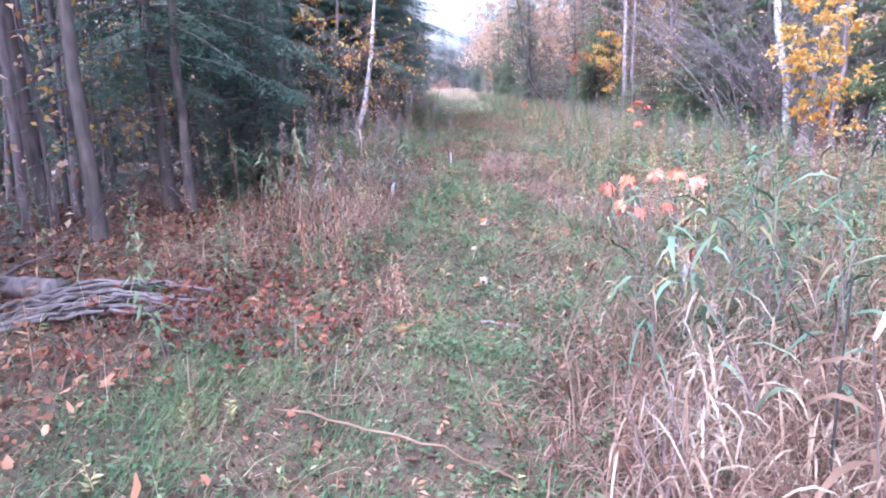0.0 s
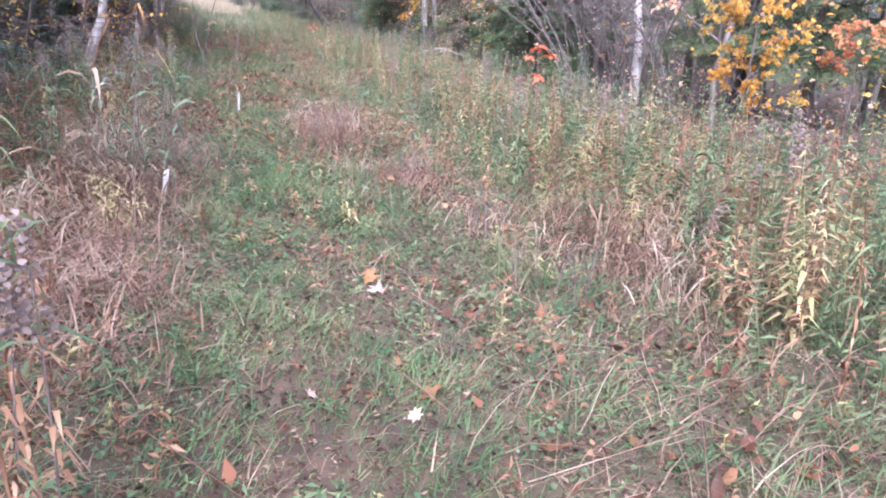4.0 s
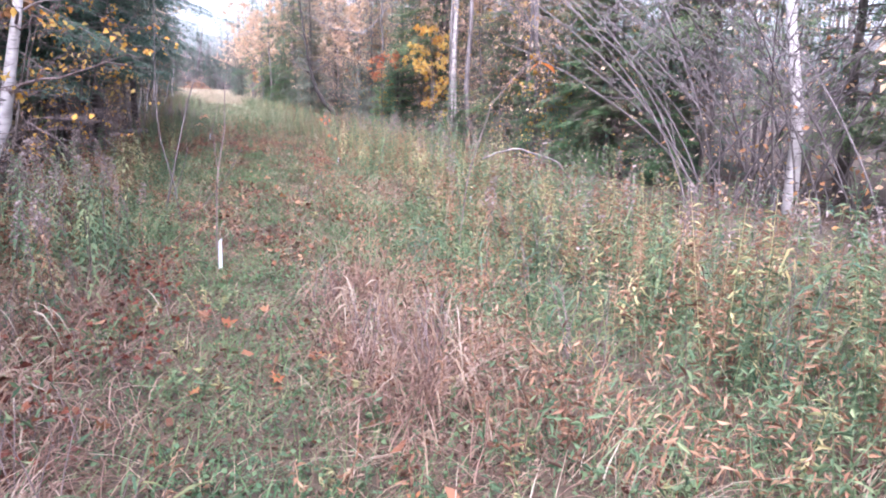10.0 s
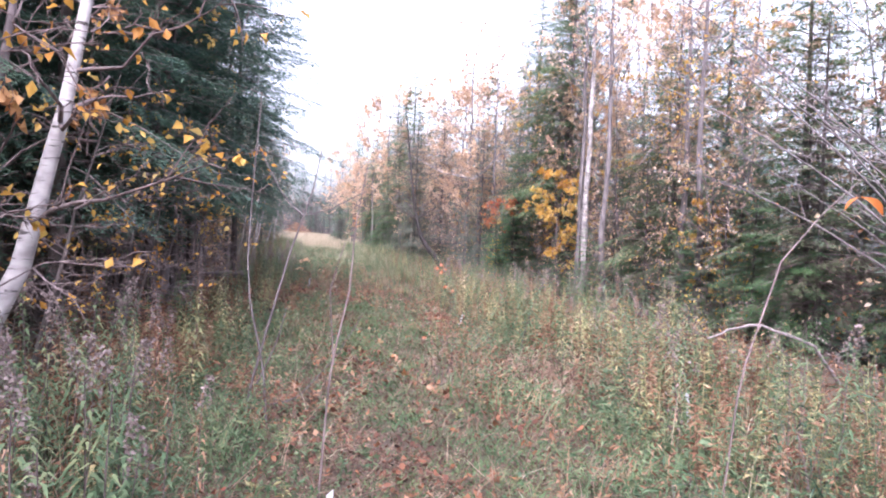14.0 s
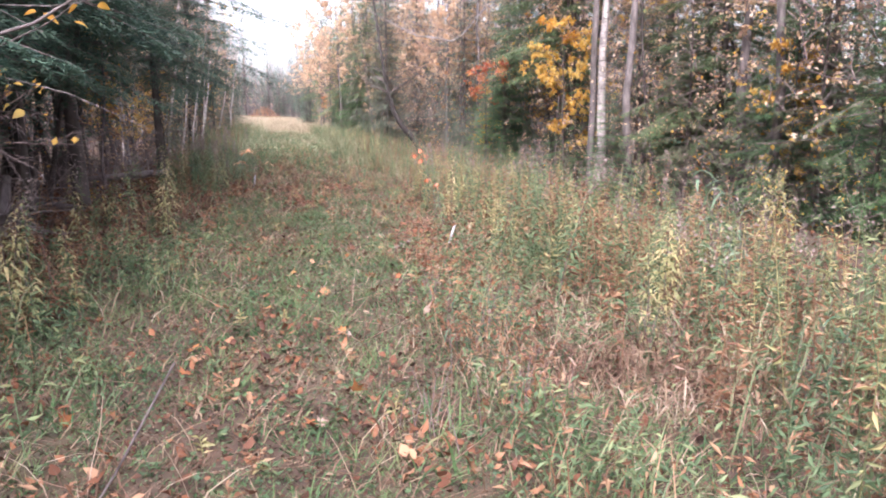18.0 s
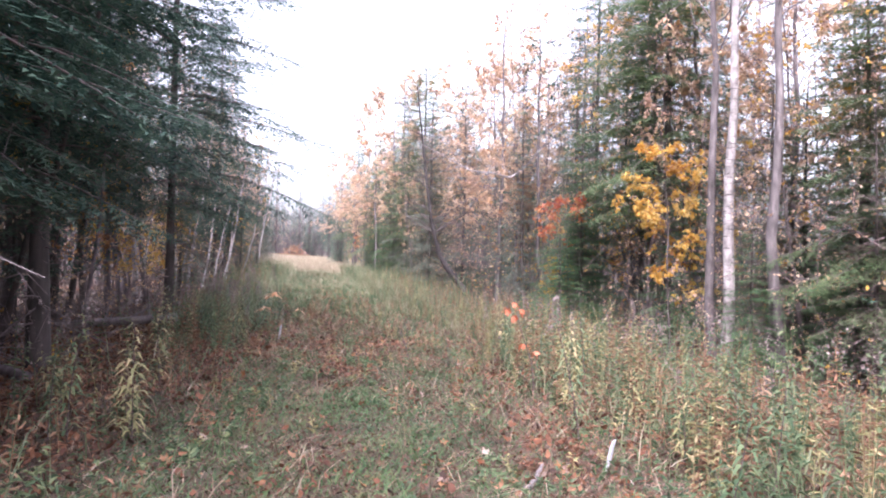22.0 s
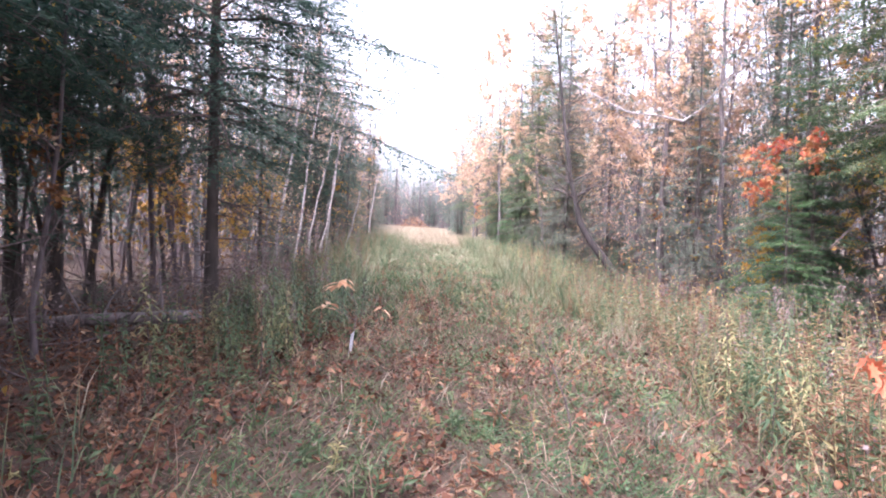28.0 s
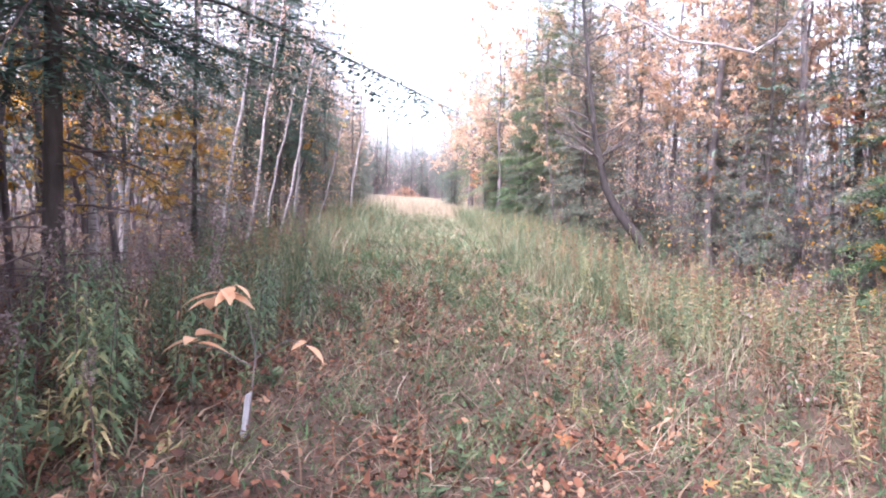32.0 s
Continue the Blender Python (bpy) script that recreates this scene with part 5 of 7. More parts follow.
    for cx, cy, rx, ry in DRY:
        k = int(1700 * rx * ry) if cy < 17 else int(1000 * rx * ry)
        pts.append(np.c_[rng.normal(cx, rx * 0.62, k), rng.normal(cy, ry * 0.62, k)])
    k = 15000
    yy = rng.uniform(1.5, 40, k)
    side = rng.choice([-1, 1], k)
    pts.append(np.c_[centre(yy) + side * rng.normal(2.3, 0.8, k), yy])
    p = np.concatenate(pts)
    p = p[clear_of_walk(p[:, 0], p[:, 1], 0.45) & (p[:, 0] > left_edge(p[:, 1])) & (p[:, 1] > 1.6)]
    n = len(p)
    h = rng.uniform(0.08, 0.40, n) * (0.55 + 0.6 * dryness(p[:, 0], p[:, 1]))
    v = grass_blades(p, h, rng.uniform(0.003, 0.012, n), rng.uniform(-0.3, 0.5, n), rng.uniform(0.5, 2.3, n), rng, 4)
    hp = Heap().add(*v)
    # curled loose blade tips
    q = p[rng.random(n) < 0.35 * dryness(p[:, 0], p[:, 1])]
    m = len(q)
    at = np.c_[q + rng.normal(0, 0.06, (m, 2)), ground_z(q[:, 0], q[:, 1]) + rng.uniform(0.05, 0.30, m)]
    hp.add(*leaf_blades(at, np.c_[rng.normal(size=(m, 2)), rng.normal(-0.2, 0.7, m)], rng.uniform(0.03, 0.09, m), 0.12, 0.25, rng))
    tagged(new("dry_grass", hp.mesh("dry_grass", M_DRY)), "withered pinkish-brown grass in bent drifts", "grass", kind="stuff")
    # tall green grass at both sides and farther on
    rng = np.random.default_rng(3)
    k = 24000
    yy = np.where(rng.random(k) < 0.36, rng.uniform(1.8, 40, k), rng.uniform(37, 68, k))
    side = rng.choice([-1, 1, 1], k)
    x = centre(yy) + verge(rng, yy, side > 0) * np.where(yy > 40, 0.85, 1)
    sel = clear_of_walk(x, yy, 0.8) & ((side > 0) | (yy > 37) | ((yy > 11) & (yy < 22)) | (rng.random(k) < 0.15)) & (x > left_edge(yy) + 0.1) & (x < right_edge(yy) + 0.6)
    p = np.c_[x, yy][sel]
    n = len(p)
    clump = 0.5 + 0.5 * np.sin(p[:, 0] * 3.1 + 2 * np.sin(p[:, 1] * 1.3)) * np.sin(p[:, 1] * 2.2 + p[:, 0])
    h = rng.uniform(0.25, 0.85, n) * (0.55 + 0.65 * clump) * np.interp(p[:, 1], [38, 46, 60], [1.0, 1.45, 1.3])
    v = grass_blades(p, h, rng.uniform(0.004, 0.010, n) * (1 + p[:, 1] / 50), rng.uniform(0.03, 0.35, n), rng.uniform(0.05, 0.6, n), rng, 2)
    tagged(new("tall_grass", Heap().add(*v).mesh("tall_grass", M_TALL)), "tall green grass among the weeds beside the trail", "grass", kind="stuff")
    rng = np.random.default_rng(14)
    k = 24000
    yy = 34 + 40 * rng.beta(1.5, 1.2, k)
    p = np.c_[centre(yy) + rng.normal(0, 2.2, k).clip(-4.5, 4), yy]
    v = grass_blades(p, rng.uniform(0.1, 0.34, k) * np.interp(yy, [34, 50], [0.6, 1.0]) * (0.6 + 0.6 * (np.sin(p[:, 0] * 2.6 + np.sin(yy * 1.1)) * np.sin(yy * 1.9 + p[:, 0]) > 0)), rng.uniform(0.012, 0.03, k) * np.interp(yy, [34, 55], [0.6, 1.0]), rng.uniform(0.1, 0.6, k), rng.uniform(0.1, 0.7, k), rng, 2)
    tagged(new("meadow_grass", Heap().add(*v).mesh("meadow_grass", M_TALL)), "fading green grass farther up the trail", "grass", kind="stuff")
    k = 9000
    yy = 34 + 40 * rng.beta(1.4, 1.4, k)
    p = np.c_[centre(yy) + rng.normal(0, 1.9, k).clip(-4.5, 4), yy]
    v = grass_blades(p, rng.uniform(0.06, 0.26, k), rng.uniform(0.012, 0.03, k), rng.uniform(0.2, 1.0, k), rng.uniform(0.2, 1.0, k), rng, 2)
    tagged(new("dead_meadow_grass", Heap().add(*v).mesh("dead_meadow_grass", M_THATCH)), "brown dead grass farther up the trail", "grass", kind="stuff")
    # pale grass on the far rise
    rng = np.random.default_rng(4)
    k = 30000
    yy = 66 + rng.beta(1.0, 1.4, k) * 54
    x = centre(yy) + rng.uniform(-5.5, 5.0, k)
    p = np.c_[x, yy]
    v = grass_blades(p, rng.uniform(0.3, 0.75, k), rng.uniform(0.02, 0.04, k), rng.uniform(0.05, 0.4, k), rng.uniform(0.1, 0.7, k), rng, 2)
    tagged(new("pale_grass", Heap().add(*v).mesh("pale_grass", M_PALE)), "pale straw-coloured grass on the far rise", "grass", kind="stuff")
    rng = np.random.default_rng(6)
    k = 1100
    yy = rng.uniform(112, 118, k)
    x = rng.normal(-7.6, 1.1, k)
    at = np.c_[x, yy, ground_z(x, yy) + rng.uniform(0, 1.0, k) ** 1.3 * 1.7 * np.exp(-(((x + 7.6) / 1.8) ** 2))]
    tagged(new("rust_brush", Heap().add(*leaf_blades(at, rng.normal(size=at.shape), rng.uniform(0.1, 0.25, k), 0.6, 0.3, rng)).mesh("rust_brush", M_WEED_BROWN)), "low orange-brown brush where the trail ends", "brush", kind="stuff")


build_turf()


def build_rough_growth():
    """Knee-high brown and green growth along both rims of the trail."""
    rng = np.random.default_rng(29)
    n = 5200
    y = rng.uniform(11, 25, n)
    side = rng.random(n) < 0.62
    x = centre(y) + np.where(side, 0.9 + rng.beta(1.2, 1.5, n) * 2.2, -1.0 - rng.beta(1.2, 1.5, n) * 1.5)
    sel = clear_of_walk(x, y, 0.75) & (np.sin(x * 2.7 + y * 0.9) * np.sin(y * 1.7 - x) + rng.normal(0, 0.3, n) > -0.1)
    p = np.c_[x, y][sel]
    n = len(p)
    brown = np.sin(p[:, 0] * 3.3 + 1.2 * p[:, 1]) * np.sin(p[:, 1] * 1.1) + rng.normal(0, 0.4, n) > 0.3
    for name, pick, mat, lab in (("brown_growth", brown, M_WEED_BROWN, "knee-high withered red-brown growth at the rim of the trail"), ("green_growth", ~brown, M_WEED_GREEN, "knee-high grey-green grass at the rim of the trail")):
        q = p[pick]
        k = len(q)
        v = grass_blades(q, rng.uniform(0.18, 0.5, k), rng.uniform(0.005, 0.011, k), rng.uniform(0.05, 0.5, k), rng.uniform(0.1, 1.0, k), rng, 3)
        hp = Heap().add(*v)
        own = np.repeat(np.arange(k), 5)
        at = np.c_[q[own] + rng.normal(0, 0.07, (len(own), 2)), ground_z(q[own, 0], q[own, 1]) + rng.uniform(0.04, 0.38, len(own))]
        hp.add(*leaf_blades(at, np.c_[rng.normal(size=(len(own), 2)), rng.normal(0, 0.6, len(own))], rng.uniform(0.03, 0.08, len(own)), 0.25, 0.25, rng))
        tagged(new(name, hp.mesh(name, mat)), lab, "grass", kind="stuff")


build_rough_growth()


TALL_DRY = ((1.75, 3.5, 0.42, 0.5, 0.75), (2.5, 4.4, 0.5, 0.6, 0.8), (1.45, 2.9, 0.25, 0.3, 0.6), (0.95, 13.7, 0.34, 0.6, 0.48), (0.8, 15.3, 0.35, 0.5, 0.4), (-1.3, 10.4, 0.3, 0.8, 0.5), (-1.8, 11.8, 0.45, 1.1, 0.55), (-1.6, 9.2, 0.3, 0.5, 0.5), (2.4, 9.0, 0.4, 0.7, 0.5), (-1.7, 14.8, 0.35, 1.0, 0.5), (2.5, 21.3, 0.5, 0.7, 0.4), (3.6, 36.8, 0.7, 0.9, 0.5))
BRAMBLES = ((-0.75, 4.4, 0.24, 0.3), (-1.3, 4.6, 0.35, 0.35), (-0.95, 5.5, 0.22, 0.3), (-1.6, 5.6, 0.3, 0.3), (-1.0, 14.2, 0.22, 0.4), (-1.2, 12.8, 0.2, 0.35), (-1.05, 15.9, 0.25, 0.4), (-2.3, 10.0, 0.3, 0.4))


def build_tall_dry_grass():
    """Waist-high bleached grass in bent, tangled stands."""
    rng = np.random.default_rng(71)
    stalks, blades = Heap(), Heap()
    for cx, cy, rx, ry, top in TALL_DRY:
        k = int(1150 * rx * ry) + 50
        p = np.c_[rng.normal(cx, rx, k), rng.normal(cy, ry, k)]
        p = p[clear_of_walk(p[:, 0], p[:, 1], 0.62)]
        k = len(p)
        h = top * rng.uniform(0.45, 1.15, k)
        blades.add(*grass_blades(p, h, rng.uniform(0.004, 0.011, k), rng.uniform(-0.1, 0.4, k), rng.uniform(0.2, 1.5, k), rng, 5))
        a = rng.uniform(0, 2 * np.pi, k)
        at = np.c_[p, ground_z(p[:, 0], p[:, 1])]
        for _ in range(2):
            way = np.c_[np.cos(a), np.sin(a), rng.uniform(-0.2, 1.0, k)]
            blades.add(*arching_leaves(at + np.c_[rng.normal(0, 0.04, (k, 2)), h * rng.uniform(0.3, 0.9, k)], way, rng.uniform(0.10, 0.26, k), 0.009, rng.uniform(0.5, 1.6, k), rng))
            a = a + rng.uniform(1, 4, k)
    tagged(new("tall_dry_grass", blades.mesh("tall_dry_grass", M_STRAW)), "tall bleached tan and rust grass bent in tangled stands", "grass", kind="stuff")


def build_brambles():
    """Low arching stems with dark red leaves."""
    rng = np.random.default_rng(63)
    hp, canes = Heap(), Heap()
    for cx, cy, rx, ry in BRAMBLES:
        k = int(330 * rx * ry) + 8
        foot = np.c_[rng.normal(cx, rx, k), rng.normal(cy, ry, k)]
        foot = foot[clear_of_walk(foot[:, 0], foot[:, 1], 0.5)]
        k = len(foot)
        ln = rng.uniform(0.2, 0.5, k)
        way = unit(np.c_[rng.normal(0, 0.5, (k, 2)), np.ones(k)])
        t = np.linspace(0, 1, 4)
        p = np.c_[foot, ground_z(foot[:, 0], foot[:, 1]) - 0.02][:, None] + way[:, None] * (ln[:, None] * t)[..., None]
        p[..., 2] -= 0.25 * ln[:, None] * t**2
        canes.add(*tubes(p, np.linspace(0.004, 0.0015, 4)[None].repeat(k, 0), 3))
        own = np.repeat(np.arange(k), 7)
        i = rng.integers(1, 4, len(own))
        at = p[own, i] + rng.normal(0, 0.035, (len(own), 3))
        hp.add(*leaf_blades(at, np.c_[rng.normal(size=(len(own), 2)), rng.normal(-0.3, 0.4, len(own))], rng.uniform(0.03, 0.07, len(own)), 0.62, 0.35, rng))
    tagged(new("bramble", hp.mesh("bramble", M_LITTER_RED)), "low brambles with dark red leaves", "bramble", kind="stuff")
    tagged(new("bramble_canes", canes.mesh("bramble_canes", M_TWIG_BROWN)), "thin arching bramble canes", "bramble", kind="stuff")


def build_trail_herbs():
    """Small upright herbs and tufts all over the trail, past counting."""
    rng = np.random.default_rng(73)
    for name, n, mat, lo, hi, leaf, lab in (("green_herbs", 2600, M_WEED_GREEN, 0.06, 0.24, 0.05, "small green herbs scattered over the trail"), ("rust_herbs", 1700, M_WEED_BROWN, 0.07, 0.34, 0.045, "small rust-brown withered herbs scattered over the trail"), ("olive_herbs", 600, M_WEED_GOLD, 0.06, 0.22, 0.045, "small yellow-green herbs scattered over the trail")):
        y = 2.4 + rng.beta(1.0, 1.3, n) * 46
        x = centre(y) + rng.normal(0.1, 1.5, n)
        blot = np.sin(x * 2.9 + 2 * np.sin(y * 1.1 + len(name))) * np.sin(y * 1.7 + x * 0.8 + len(name))
        sel = (blot + rng.normal(0, 0.35, n) > -0.05 + 0.5 * ((y > 17) & (y < 38) & (np.abs(x - centre(y)) < 1.3))) & (x > left_edge(y)) & (x < right_edge(y))
        x, y = x[sel], y[sel]
        n = len(x)
        near = np.exp(-(((x - np.interp(y, PATH_Y, PATH_X)) / 0.5) ** 2)) * (y < 31)
        h = rng.uniform(lo, hi, n) * (1 - 0.45 * near) * np.interp(y, [24, 40], [1.0, 1.35])
        foot = np.c_[x, y, ground_z(x, y) - 0.02]
        lean = np.c_[rng.normal(0, 0.22, (n, 2)), np.ones(n)]
        p = foot[:, None] + lean[:, None] * (h[:, None] * np.linspace(0, 1, 3))[..., None]
        hp = Heap().add(*tubes(p, np.linspace(0.003, 0.0015, 3)[None].repeat(n, 0) * (1 + y / 30)[:, None], 3))
        own = np.repeat(np.arange(n), 13)
        u = np.tile(np.linspace(0.1, 1.0, 13), n)
        at = foot[own] + lean[own] * (h[own] * u)[:, None]
        a = rng.uniform(0, 2 * np.pi, len(own))
        hp.add(*leaf_blades(at, np.stack([np.cos(a), np.sin(a), rng.uniform(-0.5, 0.8, len(own))], -1), leaf * rng.uniform(0.6, 1.5, len(own)) * (1.15 - 0.5 * u) * (1 + y[own] / 60), 0.3, 0.25, rng))
        tagged(new(name, hp.mesh(name, mat)), lab, "weeds", kind="stuff")
    # single bleached blades that catch the light
    n = 9000
    y = 2.4 + rng.beta(1.0, 1.2, n) * 44
    x = centre(y) + rng.normal(0.2, 1.7, n)
    sel = clear_of_walk(x, y, 0.3) & (x > left_edge(y)) & (x < right_edge(y))
    p = np.c_[x, y][sel]
    n = len(p)
    v = grass_blades(p, rng.uniform(0.1, 0.34, n), rng.uniform(0.003, 0.007, n) * (1 + p[:, 1] / 28), rng.uniform(0.1, 0.9, n), rng.uniform(0.3, 1.8, n), rng, 3)
    tagged(new("bleached_blades", Heap().add(*v).mesh("bleached_blades", M_STRAW)), "single bleached grass blades over the trail", "grass", kind="stuff")


build_tall_dry_grass()
build_brambles()
build_trail_herbs()


def lobed_leaf(rng, size):
    """A fallen maple leaf: lobed outline, curled up at the rim, with a stalk."""
    a = np.radians([-90, -62, -30, -8, 18, 42, 64, 90, 116, 138, 162, 188, 210, 242])
    r = np.array([0.18, 0.42, 0.24, 0.5, 0.27, 0.6, 0.32, 0.7, 0.32, 0.6, 0.27, 0.5, 0.24, 0.42]) * rng.uniform(0.8, 1.15, 14)
    rim = np.stack([np.cos(a) * r, np.sin(a) * r, 0.45 * r**2 * np.abs(np.cos(a + rng.uniform(0, 3))) + rng.normal(0, 0.06, 14)], -1)
    pts = np.concatenate([[[0, 0, 0]], rim]) * size
    i = np.arange(14)
    return pts, np.stack([np.zeros(14, int), i + 1, (i + 1) % 14 + 1], -1)


def curled_leaves(at, size, rng):
    """Small fallen leaves of six triangles, crumpled at the rim, lying any way up."""
    n = len(at)
    a = np.linspace(0, 2 * np.pi, 7)[:6]
    r = rng.uniform(0.3, 0.62, (n, 6)) * np.array([1.25, 0.8, 0.75, 0.95, 0.75, 0.8])
    rim = np.stack([np.cos(a) * r, np.sin(a) * r * 0.85, r**2 * rng.uniform(-0.1, 0.9, (n, 1)) + rng.normal(0, 0.09, (n, 6))], -1) * size[:, None, None]
    turn, tip, roll = rng.uniform(0, 2 * np.pi, n), rng.normal(0, 0.5, n), rng.normal(0, 0.5, n)
    ex = np.stack([np.cos(turn), np.sin(turn), np.sin(tip)], -1)
    ey = np.stack([-np.sin(turn), np.cos(turn), np.sin(roll)], -1)
    ez = np.cross(ex, ey)
    pts = rim[..., :1] * ex[:, None] + rim[..., 1:2] * ey[:, None] + rim[..., 2:] * ez[:, None] + at[:, None]
    pts = np.concatenate([at[:, None], pts], 1).reshape(-1, 3)
    i = np.arange(6)
    fan = np.stack([np.zeros(6, int), i + 1, (i + 1) % 6 + 1], -1)
    return pts, (fan[None] + (np.arange(n) * 7)[:, None, None]).reshape(-1, 3)


def build_litter():
    rng = np.random.default_rng(9)
    n = 98000
    y = rng.uniform(1.5, 52, n)
    inside = rng.random(n) < 0.62
    x = np.where(inside, left_edge(y) - rng.exponential(2.6, n) + 0.9, right_edge(y) + rng.exponential(2.5, n) - 0.8)
    on = rng.random(n) < np.where(y > 17, 0.62, 0.42)
    x = np.where(on, centre(y) + rng.normal(0.1, 1.6, n), x)
    keep = ~on | (rng.random(n) < leaf_drift(x, y) ** 2.7 * np.where(y > 16, 1.0, 0.95) * np.interp(y, [38, 46], [1, 0.5]))
    x, y = x[keep], y[keep]
    k = 26000
    fy = np.where(rng.random(k) < 0.25, rng.uniform(3, 11, k), rng.uniform(23, 40, k))
    fx = -1.3 - rng.beta(1.0, 1.6, k) * 6.5
    sel = rng.random(k) < forest_floor(fx, fy) + 0.1
    ry = rng.uniform(18, 37, 5000)
    rx = centre(ry) + 0.6 + rng.beta(1.7, 1.6, 5000) * 5.2
    x, y = np.r_[x, fx[sel], rx], np.r_[y, fy[sel], ry]
    n = len(x)
    at = np.c_[x, y, ground_z(x, y) + rng.uniform(0.015, 0.085, n)]
    pts, tris = curled_leaves(at, 0.026 + 0.055 * rng.random(n) ** 2, rng)
    tagged(new("leaf_litter", Heap().add(pts, tris).mesh("leaf_litter", M_LITTER)), "brown and rust-red fallen leaves", "leaves", kind="stuff")
    # crumbs of leaves, bark and stalks between the grass
    k = 150000
    my = 1.6 + rng.beta(1.0, 1.6, k) * 44
    mx = centre(my) + rng.normal(0, 1.7, k)
    at = np.c_[mx, my, ground_z(mx, my) + rng.uniform(0.0, 0.035, k)]
    tagged(new("leaf_crumbs", Heap().add(*leaf_blades(at, np.c_[rng.normal(size=(k, 2)), rng.normal(0, 0.35, k)], rng.uniform(0.012, 0.04, k), 0.4, 0.4, rng)).mesh("leaf_crumbs", M_MULCH)), "brown crumbs of leaves and stalks between the grass", "leaves", kind="stuff")
    # leaves that lie apart on the trail
    kinds = []
    for i in range(6):
        p, f = lobed_leaf(rng, 0.105)
        kinds.append((p, f))
    mats = [leafy("fallen_leaf_" + n, c, 0.15, 0.6, 6.0, "object") for n, c in (
        ("orange", [(0.17, 0.055, 0.025), (0.28, 0.105, 0.045), (0.42, 0.2, 0.08)]),
        ("pale", [(0.26, 0.17, 0.14), (0.34, 0.25, 0.22), (0.4, 0.32, 0.3)]),
        ("brown", [(0.09, 0.038, 0.022), (0.17, 0.072, 0.038), (0.3, 0.15, 0.08)]))]
    meshes = [(solid("fallen_leaf", p, [f], m), j) for p, f in kinds for j, m in enumerate(mats)]
    labels = ("curled orange maple leaf on the grass", "pale upturned maple leaf on the grass", "brown withered maple leaf on the grass")
    fixed = ((-1.25, 26.5, 1), (0.12, 26.4, 0), (0.83, 25.9, 0), (-0.5, 33.0, 1), (0.36, 22.1, 1), (0.15, 20.6, 1), (-0.3, 5.6, 0), (-0.24, 6.3, 0), (0.0, 15.0, 2), (0.9, 26.2, 1), (1.15, 26.3, 1), (0.5, 25.6, 1))
    for i in range(290):
        if i < len(fixed):
            x, y, k = fixed[i]
        else:
            y = 2.5 + rng.random() ** 0.8 * 38 if i % 4 else rng.uniform(18, 34)
            x, k = float(centre(y)) + rng.normal(0.1, 1.1), int(rng.choice([0, 0, 0, 0, 1, 2, 2, 2, 2]))
            if i % 5 == 1:
                x, y, k = rng.normal(1.35, 0.5), rng.normal(24.8, 1.2), int(rng.choice([0, 1, 1, 2]))
        me = meshes[int(rng.integers(0, 6)) * 3 + k][0]
        ob = new("fallen_leaf", me)
        s = rng.uniform(0.55, 1.35)
        ob.matrix_world = pose(x, y, gz(x, y) + 0.03, rng.normal(0, 26), rng.normal(0, 26), rng.uniform(0, 360)) @ Matrix.Scale(s, 4)
        tagged(ob, labels[k], "leaf", "fallen leaves on the trail")
    # low clover and creeping green
    rng = np.random.default_rng(10)
    n = 120000
    y = 1.8 + rng.beta(1.0, 1.3, n) * 38
    x = centre(y) + rng.normal(0.1, 1.5, n)
    sel = (np.sin(x * 2.1 + y * 0.6) * np.sin(y * 1.1 - x) + rng.normal(0, 0.3, n)) > -0.02
    sel &= rng.random(n) > leaf_drift(x, y)
    x, y = x[sel], y[sel]
    at = np.c_[x, y, ground_z(x, y) + rng.uniform(0.015, 0.07, len(x))]
    way = np.c_[rng.normal(size=(len(x), 2)), rng.uniform(-0.1, 0.4, len(x))]
    tagged(new("clover", Heap().add(*leaf_blades(at, way, rng.uniform(0.014, 0.036, len(x)), 0.8, 0.2, rng)).mesh("clover", M_CLOVER)), "low green clover and creeping plants", "clover", kind="stuff")
    # brush of thin twigs on the forest floor
    rng = np.random.default_rng(12)
    n = 5200
    y = rng.uniform(0, 62, n)
    left = rng.random(n) < 0.55
    off = rng.exponential(3.0, n)
    x = np.where(left, left_edge(y) - off - 0.1, right_edge(y) + off)
    d = unit(np.c_[rng.normal(size=(n, 2)), rng.uniform(-0.1, 1.6, n)])
    ln = rng.uniform(0.3, 1.3, n)
    foot = np.c_[x, y, ground_z(x, y)]
    p = foot[:, None] + d[:, None] * (ln[:, None] * np.linspace(0, 1, 4))[..., None] + np.cumsum(rng.normal(0, 0.03, (n, 4, 3)), 1)
    tagged(new("brush_twigs", Heap().add(*tubes(p, np.linspace(0.006, 0.002, 4)[None].repeat(n, 0), 3)).mesh("brush_twigs", M_TWIG_BROWN)), "thin dead twigs and brush on the forest floor", "brush", kind="stuff")


build_litter()


